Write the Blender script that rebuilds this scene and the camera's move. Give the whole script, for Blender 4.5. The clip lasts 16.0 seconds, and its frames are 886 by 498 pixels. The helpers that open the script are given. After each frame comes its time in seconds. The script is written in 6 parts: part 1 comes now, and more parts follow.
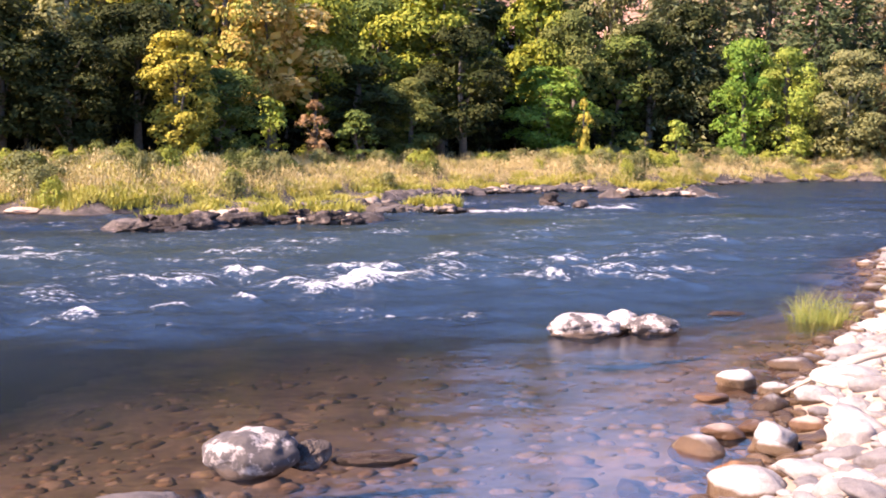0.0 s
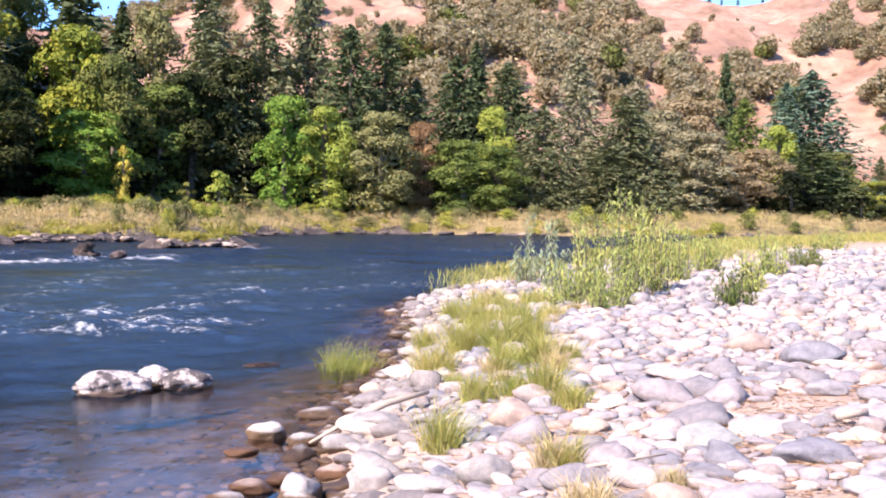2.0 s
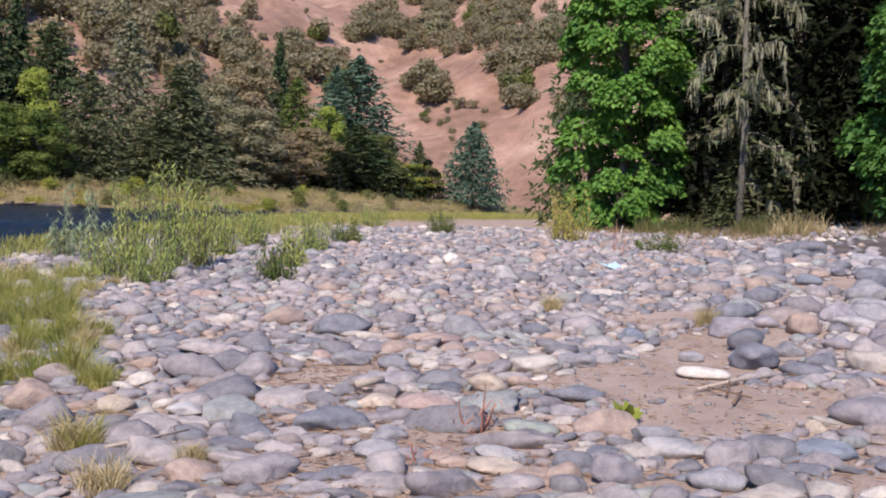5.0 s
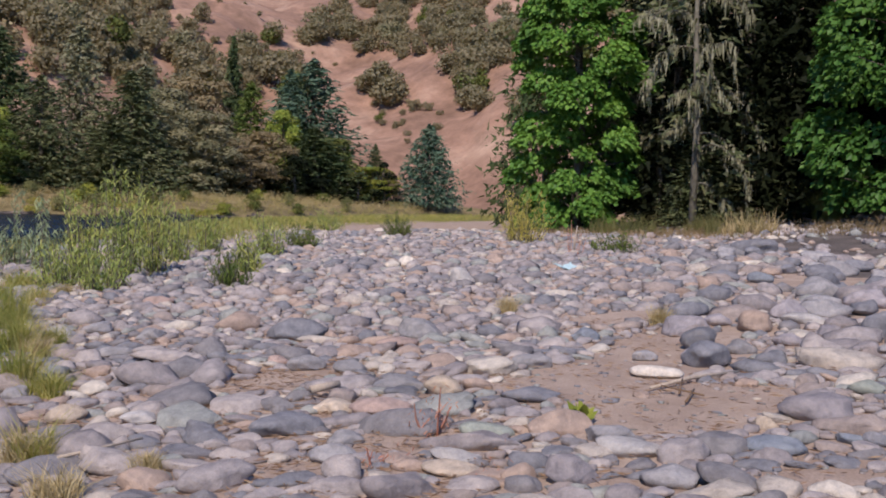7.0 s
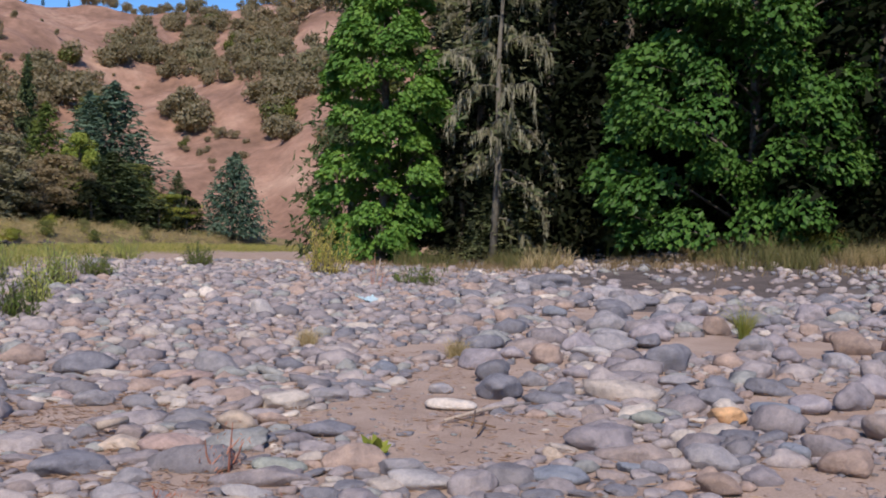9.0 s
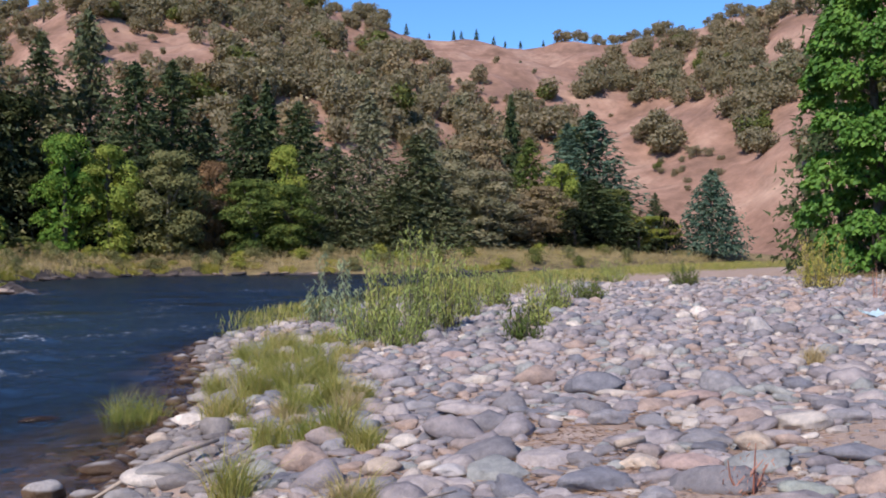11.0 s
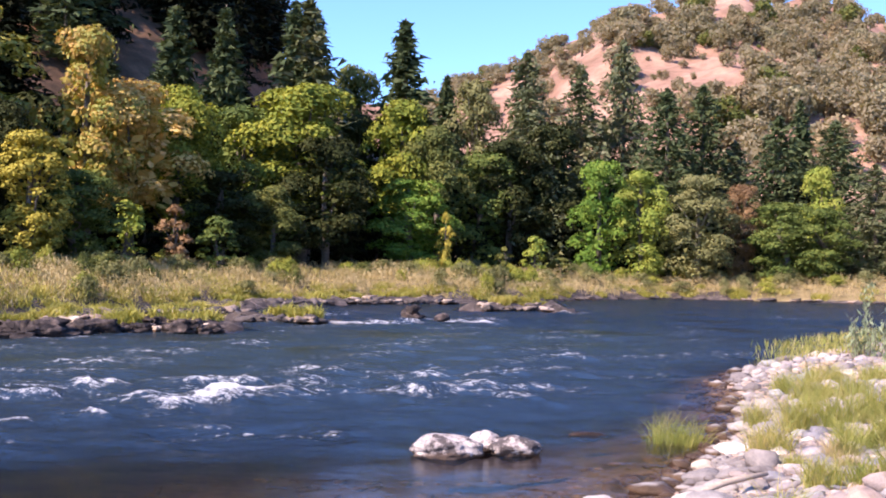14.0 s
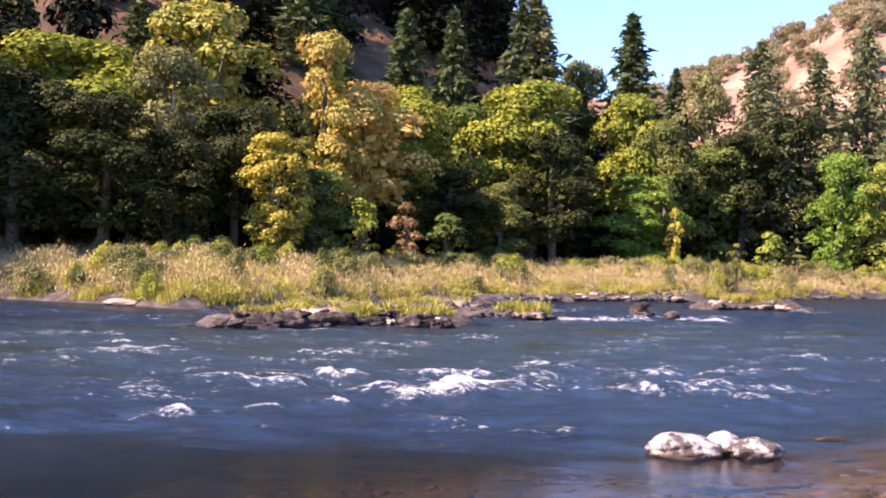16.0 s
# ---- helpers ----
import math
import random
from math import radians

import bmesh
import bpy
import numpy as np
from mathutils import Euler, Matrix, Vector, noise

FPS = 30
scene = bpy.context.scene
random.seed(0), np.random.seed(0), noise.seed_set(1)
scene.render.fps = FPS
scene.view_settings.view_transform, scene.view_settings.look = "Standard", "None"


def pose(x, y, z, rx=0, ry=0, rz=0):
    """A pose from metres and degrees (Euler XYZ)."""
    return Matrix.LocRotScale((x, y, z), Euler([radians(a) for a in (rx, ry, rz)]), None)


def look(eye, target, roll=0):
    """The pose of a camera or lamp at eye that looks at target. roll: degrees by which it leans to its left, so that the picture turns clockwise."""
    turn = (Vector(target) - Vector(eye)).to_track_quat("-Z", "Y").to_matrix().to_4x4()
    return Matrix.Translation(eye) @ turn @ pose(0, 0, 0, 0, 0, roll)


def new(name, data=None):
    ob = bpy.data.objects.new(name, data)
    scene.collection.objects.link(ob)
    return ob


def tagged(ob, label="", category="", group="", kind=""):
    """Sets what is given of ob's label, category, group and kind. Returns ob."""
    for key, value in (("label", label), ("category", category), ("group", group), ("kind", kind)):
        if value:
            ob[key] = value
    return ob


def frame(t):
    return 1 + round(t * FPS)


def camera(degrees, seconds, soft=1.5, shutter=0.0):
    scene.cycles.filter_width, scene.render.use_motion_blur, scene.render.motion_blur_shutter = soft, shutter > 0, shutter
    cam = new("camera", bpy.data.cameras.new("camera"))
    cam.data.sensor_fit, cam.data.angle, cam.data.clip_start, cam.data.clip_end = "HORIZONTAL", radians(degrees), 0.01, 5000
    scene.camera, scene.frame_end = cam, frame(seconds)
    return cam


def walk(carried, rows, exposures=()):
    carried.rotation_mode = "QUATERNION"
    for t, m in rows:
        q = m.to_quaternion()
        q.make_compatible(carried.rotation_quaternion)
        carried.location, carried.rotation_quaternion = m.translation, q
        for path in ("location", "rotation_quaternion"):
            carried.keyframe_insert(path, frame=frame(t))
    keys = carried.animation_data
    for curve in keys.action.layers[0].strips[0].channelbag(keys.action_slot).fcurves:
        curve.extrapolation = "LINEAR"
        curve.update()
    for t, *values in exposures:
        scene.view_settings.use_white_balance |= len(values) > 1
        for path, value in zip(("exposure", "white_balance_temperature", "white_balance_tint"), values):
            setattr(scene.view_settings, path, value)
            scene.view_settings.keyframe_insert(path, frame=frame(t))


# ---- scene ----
# ---------------------------------------------------------------- camera
FOV = 44.34
cam = camera(FOV, 16.0, soft=1.9)
# seconds, eye x y z, heading clockwise from +y, pitch, roll
ROWS = [
    (0.0, -0.125, -0.088, 2.151, -20.26, -4.60, -0.60),
    (0.5, -0.091, -0.049, 2.162, -11.39, -3.62, 0.47),
    (1.0, -0.066, -0.014, 2.162, -4.85, -2.07, 2.04),
    (1.5, -0.035, 0.016, 2.164, -0.01, -1.60, 1.41),
    (2.0, -0.013, 0.037, 2.175, 3.46, -1.95, 0.61),
    (2.5, 0.016, 0.044, 2.178, 6.81, -2.04, -0.34),
    (3.0, 0.065, 0.047, 2.174, 11.90, -2.11, 0.70),
    (3.5, 0.119, 0.033, 2.166, 18.82, -3.09, 2.23),
    (4.0, 0.140, 0.029, 2.183, 22.23, -2.67, 0.88),
    (4.5, 0.162, 0.022, 2.180, 25.78, -2.65, 2.27),
    (7.0, 0.181, -0.015, 2.191, 28.95, -2.49, 1.70),
    (7.5, 0.217, -0.058, 2.204, 33.34, -2.30, 1.86),
    (8.0, 0.244, -0.090, 2.217, 38.91, -1.57, 2.92),
    (8.2, 0.253, -0.108, 2.219, 40.39, -1.35, 3.24),
    (8.9, 0.225, -0.085, 2.215, 39.60, -0.60, 2.90),
    (9.6, 0.160, -0.035, 2.207, 31.60, 0.04, 1.05),
    (10.3, 0.098, 0.004, 2.200, 21.75, 0.10, -0.75),
    (10.5, 0.075, 0.013, 2.202, 19.19, -0.03, -1.15),
    (11.0, 0.034, 0.031, 2.204, 14.25, 0.08, -0.39),
    (11.5, -0.011, 0.057, 2.245, 10.50, 1.69, -0.16),
    (12.0, -0.050, 0.064, 2.248, 5.72, 3.77, -0.12),
    (12.5, -0.083, 0.043, 2.233, 1.55, 3.66, -0.23),
    (13.0, -0.134, 0.016, 2.225, -2.67, 1.61, 0.05),
    (13.5, -0.176, 0.000, 2.254, -6.89, 1.10, 2.03),
    (14.0, -0.203, -0.030, 2.255, -12.95, 1.18, 0.95),
    (14.5, -0.221, -0.060, 2.233, -15.18, 1.13, 1.04),
    (15.0, -0.245, -0.087, 2.236, -17.99, 0.63, 1.13),
    (15.5, -0.269, -0.108, 2.266, -20.86, 0.33, 1.46),
    (16.0, -0.289, -0.137, 2.247, -24.77, 0.77, 1.21),
]


def aim(x, y, z, heading, pitch, roll):
    h, p = radians(heading), radians(pitch)
    way = Vector((math.sin(h) * math.cos(p), math.cos(h) * math.cos(p), math.sin(p)))
    return look((x, y, z), Vector((x, y, z)) + way * 10, roll)


# seconds, stops, kelvin, tint
EXPOSURES = [(0.0, 1.81, 7900, 34), (1.0, 1.66, 7300, 31), (2.0, 1.42, 6850, 27), (3.0, 1.02, 6500, 22),
             (3.5, 0.79, 6450, 21), (4.0, 0.61, 6400, 20), (7.0, -0.09, 6600, 19), (8.2, -0.12, 6600, 19),
             (10.3, -0.02, 6350, 19), (11.5, 0.2, 6250, 18), (12.5, 0.45, 6150, 17), (13.0, 0.77, 6300, 22),
             (13.5, 1.0, 6600, 28), (14.5, 1.36, 7150, 35), (15.5, 1.46, 7450, 38), (16.0, 1.62, 7800, 38)]
walk(cam, [(r[0], aim(*r[1:])) for r in ROWS], EXPOSURES)

# ---------------------------------------------------------------- sky and sun
SUN_HEADING, SUN_HEIGHT = -138.0, 43.0
world = bpy.data.worlds.new("world")
scene.world = world
world.use_nodes = True
wn = world.node_tree.nodes
sky = wn.new("ShaderNodeTexSky")
sky.sky_type, sky.sun_disc = "NISHITA", False
sky.sun_elevation, sky.sun_rotation = radians(SUN_HEIGHT), radians(SUN_HEADING)
sky.air_density, sky.dust_density, sky.ozone_density, sky.altitude = 1.0, 0.0, 2.0, 300
wn["Background"].inputs[1].default_value = 0.14
tone = wn.new("ShaderNodeMix")
tone.data_type, tone.blend_type = "RGBA", "MULTIPLY"
tone.inputs[0].default_value, tone.inputs[7].default_value = 1.0, (0.47, 0.81, 1.13, 1)
world.node_tree.links.new(sky.outputs[0], tone.inputs[6])
world.node_tree.links.new(tone.outputs[2], wn["Background"].inputs[0])

sun = new("sun", bpy.data.lights.new("sun", "SUN"))
sun.data.energy, sun.data.angle, sun.data.color = 5.0, radians(0.53), (1.0, 0.91, 0.76)
hs, es = radians(SUN_HEADING), radians(SUN_HEIGHT)
sun.matrix_world = look(Vector((math.sin(hs) * math.cos(es), math.cos(hs) * math.cos(es), math.sin(es))) * 200, (0, 0, 0))


# ---------------------------------------------------------------- materials
def nodes_of(name):
    m = bpy.data.materials.new(name)
    m.use_nodes = True
    return m, m.node_tree.nodes, m.node_tree.links, m.node_tree.nodes["Principled BSDF"]


def ramp(n, stops):
    r = n.new("ShaderNodeValToRGB")
    while len(r.color_ramp.elements) < len(stops):
        r.color_ramp.elements.new(0.5)
    for e, (p, c) in zip(r.color_ramp.elements, stops):
        e.position, e.color = p, (*c, 1)
    return r


def noise_tex(n, l, scale, detail=4, rough=0.6, space="Position"):
    g = n.new("ShaderNodeNewGeometry") if space == "Position" else n.new("ShaderNodeTexCoord")
    t = n.new("ShaderNodeTexNoise")
    t.inputs["Scale"].default_value, t.inputs["Detail"].default_value, t.inputs["Roughness"].default_value = scale, detail, rough
    l.new(g.outputs["Position" if space == "Position" else "Object"], t.inputs["Vector"])
    return t


def mix(n, l, kind, fac, a, b):
    x = n.new("ShaderNodeMix")
    x.data_type, x.blend_type = "RGBA", kind
    for sock, value in ((x.inputs[0], fac), (x.inputs[6], a), (x.inputs[7], b)):
        if hasattr(value, "links"):
            l.new(value, sock)
        elif isinstance(value, (int, float)):
            sock.default_value = value
        else:
            sock.default_value = (*value, 1)
    return x.outputs[2]


def maths(n, l, op, a, b=0.0):
    x = n.new("ShaderNodeMath")
    x.operation = op
    for sock, value in zip(x.inputs, (a, b)):
        if hasattr(value, "links"):
            l.new(value, sock)
        else:
            sock.default_value = value
    return x.outputs[0]


def bump(n, l, height, strength, distance, target):
    b = n.new("ShaderNodeBump")
    b.inputs["Strength"].default_value, b.inputs["Distance"].default_value = strength, distance
    l.new(height, b.inputs["Height"])
    l.new(b.outputs[0], target.inputs["Normal"])


def island_random(n, l):
    """One number a piece, for joined pieces and for pieces that are objects."""
    g, o = n.new("ShaderNodeNewGeometry"), n.new("ShaderNodeObjectInfo")
    return maths(n, l, "FRACT", maths(n, l, "ADD", g.outputs["Random Per Island"], o.outputs["Random"]))


def earth(name, low, mid, high, scale, rough=0.95, relief=0.03, fine=40.0):
    m, n, l, p = nodes_of(name)
    big, small = noise_tex(n, l, scale, 6, 0.65), noise_tex(n, l, fine, 5, 0.7)
    r = ramp(n, [(0.3, low), (0.5, mid), (0.7, high)])
    l.new(big.outputs[0], r.inputs[0])
    g = ramp(n, [(0.25, (0.6, 0.6, 0.6)), (0.75, (1.35, 1.35, 1.35))])
    l.new(small.outputs[0], g.inputs[0])
    l.new(mix(n, l, "MULTIPLY", 0.9, r.outputs[0], g.outputs[0]), p.inputs["Base Color"])
    p.inputs["Roughness"].default_value = rough
    p.inputs["Specular IOR Level"].default_value = 0.2
    bump(n, l, small.outputs[0], 0.6, relief, p)
    return m


def leafy(name, stops, through_light=0.18, patch=0.35, rich=1.65):
    """Leaves: colour by leaf and by patch of the crown."""
    m, n, l, p = nodes_of(name)
    rnd = island_random(n, l)
    big = noise_tex(n, l, patch, 3, 0.6)
    f = maths(n, l, "ADD", maths(n, l, "ADD", maths(n, l, "MULTIPLY", rnd, 0.40), 0.07), maths(n, l, "MULTIPLY", maths(n, l, "SUBTRACT", big.outputs[0], 0.28), 1.0))
    r = ramp(n, [(q, [min(0.62, rich * v) for v in c]) for q, c in stops])
    l.new(f, r.inputs[0])
    l.new(r.outputs[0], p.inputs["Base Color"])
    p.inputs["Roughness"].default_value = 0.55
    p.inputs["Specular IOR Level"].default_value = 0.25 if rich > 1.8 else 0.05
    tr = n.new("ShaderNodeBsdfTranslucent")
    l.new(mix(n, l, "MULTIPLY", 1.0, r.outputs[0], (1.2, 1.15, 0.6)), tr.inputs[0])
    ms = n.new("ShaderNodeMixShader")
    ms.inputs[0].default_value = through_light
    l.new(p.outputs[0], ms.inputs[1])
    l.new(tr.outputs[0], ms.inputs[2])
    l.new(ms.outputs[0], n["Material Output"].inputs[0])
    return m


def bark(name, low, high, scale=6.0):
    m, n, l, p = nodes_of(name)
    t = noise_tex(n, l, scale, 6, 0.7, "Object")
    r = ramp(n, [(0.3, low), (0.7, high)])
    l.new(t.outputs[0], r.inputs[0])
    l.new(r.outputs[0], p.inputs["Base Color"])
    p.inputs["Roughness"].default_value = 0.9
    bump(n, l, t.outputs[0], 0.8, 0.04, p)
    return m


def stone_material(name, stops, wet=True, speck=30.0):
    m, n, l, p = nodes_of(name)
    r = ramp(n, stops)
    r.color_ramp.interpolation = "CONSTANT"
    l.new(island_random(n, l), r.inputs[0])
    blotch, grain, pits = noise_tex(n, l, 9.0, 6, 0.7), noise_tex(n, l, speck * 4, 4, 0.8), noise_tex(n, l, 28.0, 5, 0.7)
    g1 = ramp(n, [(0.3, (0.72, 0.72, 0.74)), (0.5, (1.08, 1.08, 1.08)), (0.7, (1.45, 1.42, 1.36))])
    l.new(blotch.outputs[0], g1.inputs[0])
    g2 = ramp(n, [(0.3, (0.86, 0.86, 0.86)), (0.7, (1.24, 1.24, 1.24))])
    l.new(grain.outputs[0], g2.inputs[0])
    c = mix(n, l, "MULTIPLY", 1.0, mix(n, l, "MULTIPLY", 1.0, r.outputs[0], g1.outputs[0]), g2.outputs[0])
    p.inputs["Roughness"].default_value = 0.8
    if wet:
        g = n.new("ShaderNodeNewGeometry")
        s = n.new("ShaderNodeSeparateXYZ")
        l.new(g.outputs["Position"], s.inputs[0])
        edge = noise_tex(n, l, 5.0, 3)
        h = maths(n, l, "ADD", s.outputs[2], maths(n, l, "MULTIPLY", edge.outputs[0], 0.06))
        w = ramp(n, [(0.10, (1, 1, 1)), (0.125, (0, 0, 0))])
        l.new(h, w.inputs[0])
        c = mix(n, l, "MIX", w.outputs[0], c, mix(n, l, "MULTIPLY", 1.0, c, (0.30, 0.20, 0.12)))
        l.new(maths(n, l, "SUBTRACT", 0.8, maths(n, l, "MULTIPLY", w.outputs[0], 0.5)), p.inputs["Roughness"])
    l.new(c, p.inputs["Base Color"])
    p.inputs["Specular IOR Level"].default_value = 0.3
    bump(n, l, maths(n, l, "ADD", maths(n, l, "MULTIPLY", grain.outputs[0], 0.25), pits.outputs[0]), 0.75, 0.03, p)
    return m


def plain(name, colour, rough=0.8, spread=0.25, scale=20.0):
    m, n, l, p = nodes_of(name)
    t = noise_tex(n, l, scale, 5, 0.7, "Object")
    r = ramp(n, [(0.3, [c * (1 - spread) for c in colour]), (0.7, [min(1, c * (1 + spread)) for c in colour])])
    l.new(t.outputs[0], r.inputs[0])
    l.new(r.outputs[0], p.inputs["Base Color"])
    p.inputs["Roughness"].default_value = rough
    bump(n, l, t.outputs[0], 0.4, 0.01, p)
    return m


SAND = earth("sand", (0.30, 0.220, 0.175), (0.385, 0.292, 0.238), (0.45, 0.352, 0.29), 1.2, relief=0.02, fine=60)
BED = earth("river_bed", (0.030, 0.034, 0.030), (0.055, 0.050, 0.035), (0.10, 0.075, 0.045), 0.9, relief=0.05, fine=6)
SHALLOW = earth("shallow_bed", (0.062, 0.050, 0.036), (0.165, 0.128, 0.092), (0.29, 0.222, 0.160), 0.7, relief=0.05, fine=7)
SOIL = earth("bank_soil", (0.10, 0.08, 0.04), (0.19, 0.15, 0.075), (0.30, 0.23, 0.12), 0.5, relief=0.06, fine=8)
DRYHILL = earth("dry_grass_hill", (0.165, 0.10, 0.07), (0.285, 0.172, 0.125), (0.40, 0.27, 0.20), 0.05, relief=0.4, fine=0.30)
# darker gravel for the upper right of the bar
DARKSOIL = earth("dark_gravel", (0.08, 0.068, 0.064), (0.125, 0.106, 0.10), (0.18, 0.155, 0.142), 0.8, relief=0.05, fine=14)
LITTER = earth("forest_floor", (0.05, 0.035, 0.02), (0.12, 0.07, 0.04), (0.24, 0.13, 0.075), 0.3, relief=0.1, fine=6)

LEDGE = earth("rock_ledge", (0.03, 0.026, 0.026), (0.075, 0.062, 0.058), (0.18, 0.15, 0.135), 1.6, rough=0.85, relief=0.25, fine=5)

STONE = stone_material("river_cobble", [
    (0.0, (0.235, 0.21, 0.215)), (0.14, (0.29, 0.26, 0.262)), (0.30, (0.185, 0.175, 0.185)), (0.42, (0.34, 0.30, 0.29)), (0.54, (0.27, 0.225, 0.21)),
    (0.64, (0.33, 0.25, 0.21)), (0.72, (0.255, 0.26, 0.25)), (0.80, (0.38, 0.335, 0.30)), (0.86, (0.17, 0.17, 0.19)), (0.975, (0.48, 0.43, 0.38))])
BLEACHED = stone_material("bleached_cobble", [(0.0, (0.195, 0.178, 0.172)), (0.25, (0.25, 0.23, 0.22)), (0.5, (0.15, 0.136, 0.134)), (0.75, (0.285, 0.26, 0.245))])


def lichen_rock(name="lichen_rock", crack=0.40):
    """Pale crusted rock with dark cracks and a wet foot."""
    m, n, l, p = nodes_of(name)
    a, b = noise_tex(n, l, 5.0, 6, 0.7), noise_tex(n, l, 38.0, 5, 0.75)
    r = ramp(n, [(crack, (0.065, 0.055, 0.055)), (crack + 0.07, (0.30, 0.265, 0.255)), (crack + 0.22, (0.54, 0.51, 0.49))])
    l.new(a.outputs[0], r.inputs[0])
    q = ramp(n, [(0.3, (0.72, 0.72, 0.72)), (0.7, (1.15, 1.15, 1.15))])
    l.new(b.outputs[0], q.inputs[0])
    c = mix(n, l, "MULTIPLY", 1.0, r.outputs[0], q.outputs[0])
    g, sep = n.new("ShaderNodeNewGeometry"), n.new("ShaderNodeSeparateXYZ")
    l.new(g.outputs["Position"], sep.inputs[0])
    w = ramp(n, [(0.085, (1, 1, 1)), (0.115, (0, 0, 0))])
    l.new(maths(n, l, "ADD", sep.outputs[2], maths(n, l, "MULTIPLY", maths(n, l, "SUBTRACT", a.outputs[0], 0.3), 0.2)), w.inputs[0])
    l.new(mix(n, l, "MIX", w.outputs[0], c, mix(n, l, "MULTIPLY", 1.0, q.outputs[0], (0.075, 0.05, 0.038))), p.inputs["Base Color"])
    p.inputs["Roughness"].default_value = 0.85
    bump(n, l, b.outputs[0], 0.5, 0.02, p)
    return m


CRAG = earth("craggy_dark_rock", (0.014, 0.012, 0.013), (0.040, 0.033, 0.032), (0.20, 0.155, 0.135), 2.4, rough=0.8, relief=0.4, fine=4)
LICHEN = lichen_rock(crack=0.42)
CRACKED = lichen_rock("cracked_rock", 0.50)

BEDSTONE = stone_material("bed_stone", [(0.0, (0.15, 0.10, 0.062)), (0.25, (0.21, 0.145, 0.092)), (0.5, (0.11, 0.08, 0.056)), (0.75, (0.26, 0.19, 0.13))], wet=False)
BANKROCK = stone_material("bank_rock", [(0.0, (0.07, 0.06, 0.058)), (0.3, (0.11, 0.092, 0.085)), (0.5, (0.05, 0.044, 0.044)), (0.72, (0.18, 0.145, 0.125)), (0.9, (0.30, 0.24, 0.20))])
TINT = {name: stone_material(name + "_stone", [(0.0, c), (0.34, [v * 0.86 for v in c]), (0.67, [min(1, v * 1.12) for v in c])]) for name, c in (
    ("dark", (0.165, 0.165, 0.185)), ("grey", (0.25, 0.24, 0.25)), ("light", (0.36, 0.34, 0.335)), ("pale", (0.50, 0.45, 0.40)), ("tan", (0.44, 0.36, 0.29)), ("pink", (0.36, 0.265, 0.235)),
    ("brown", (0.29, 0.22, 0.185)), ("blue", (0.195, 0.215, 0.25)), ("green", (0.27, 0.29, 0.26)), ("orange", (0.50, 0.31, 0.17)), ("mauve", (0.27, 0.245, 0.26)), ("ledge", (0.095, 0.082, 0.082)), ("white", (0.30, 0.28, 0.268)))}

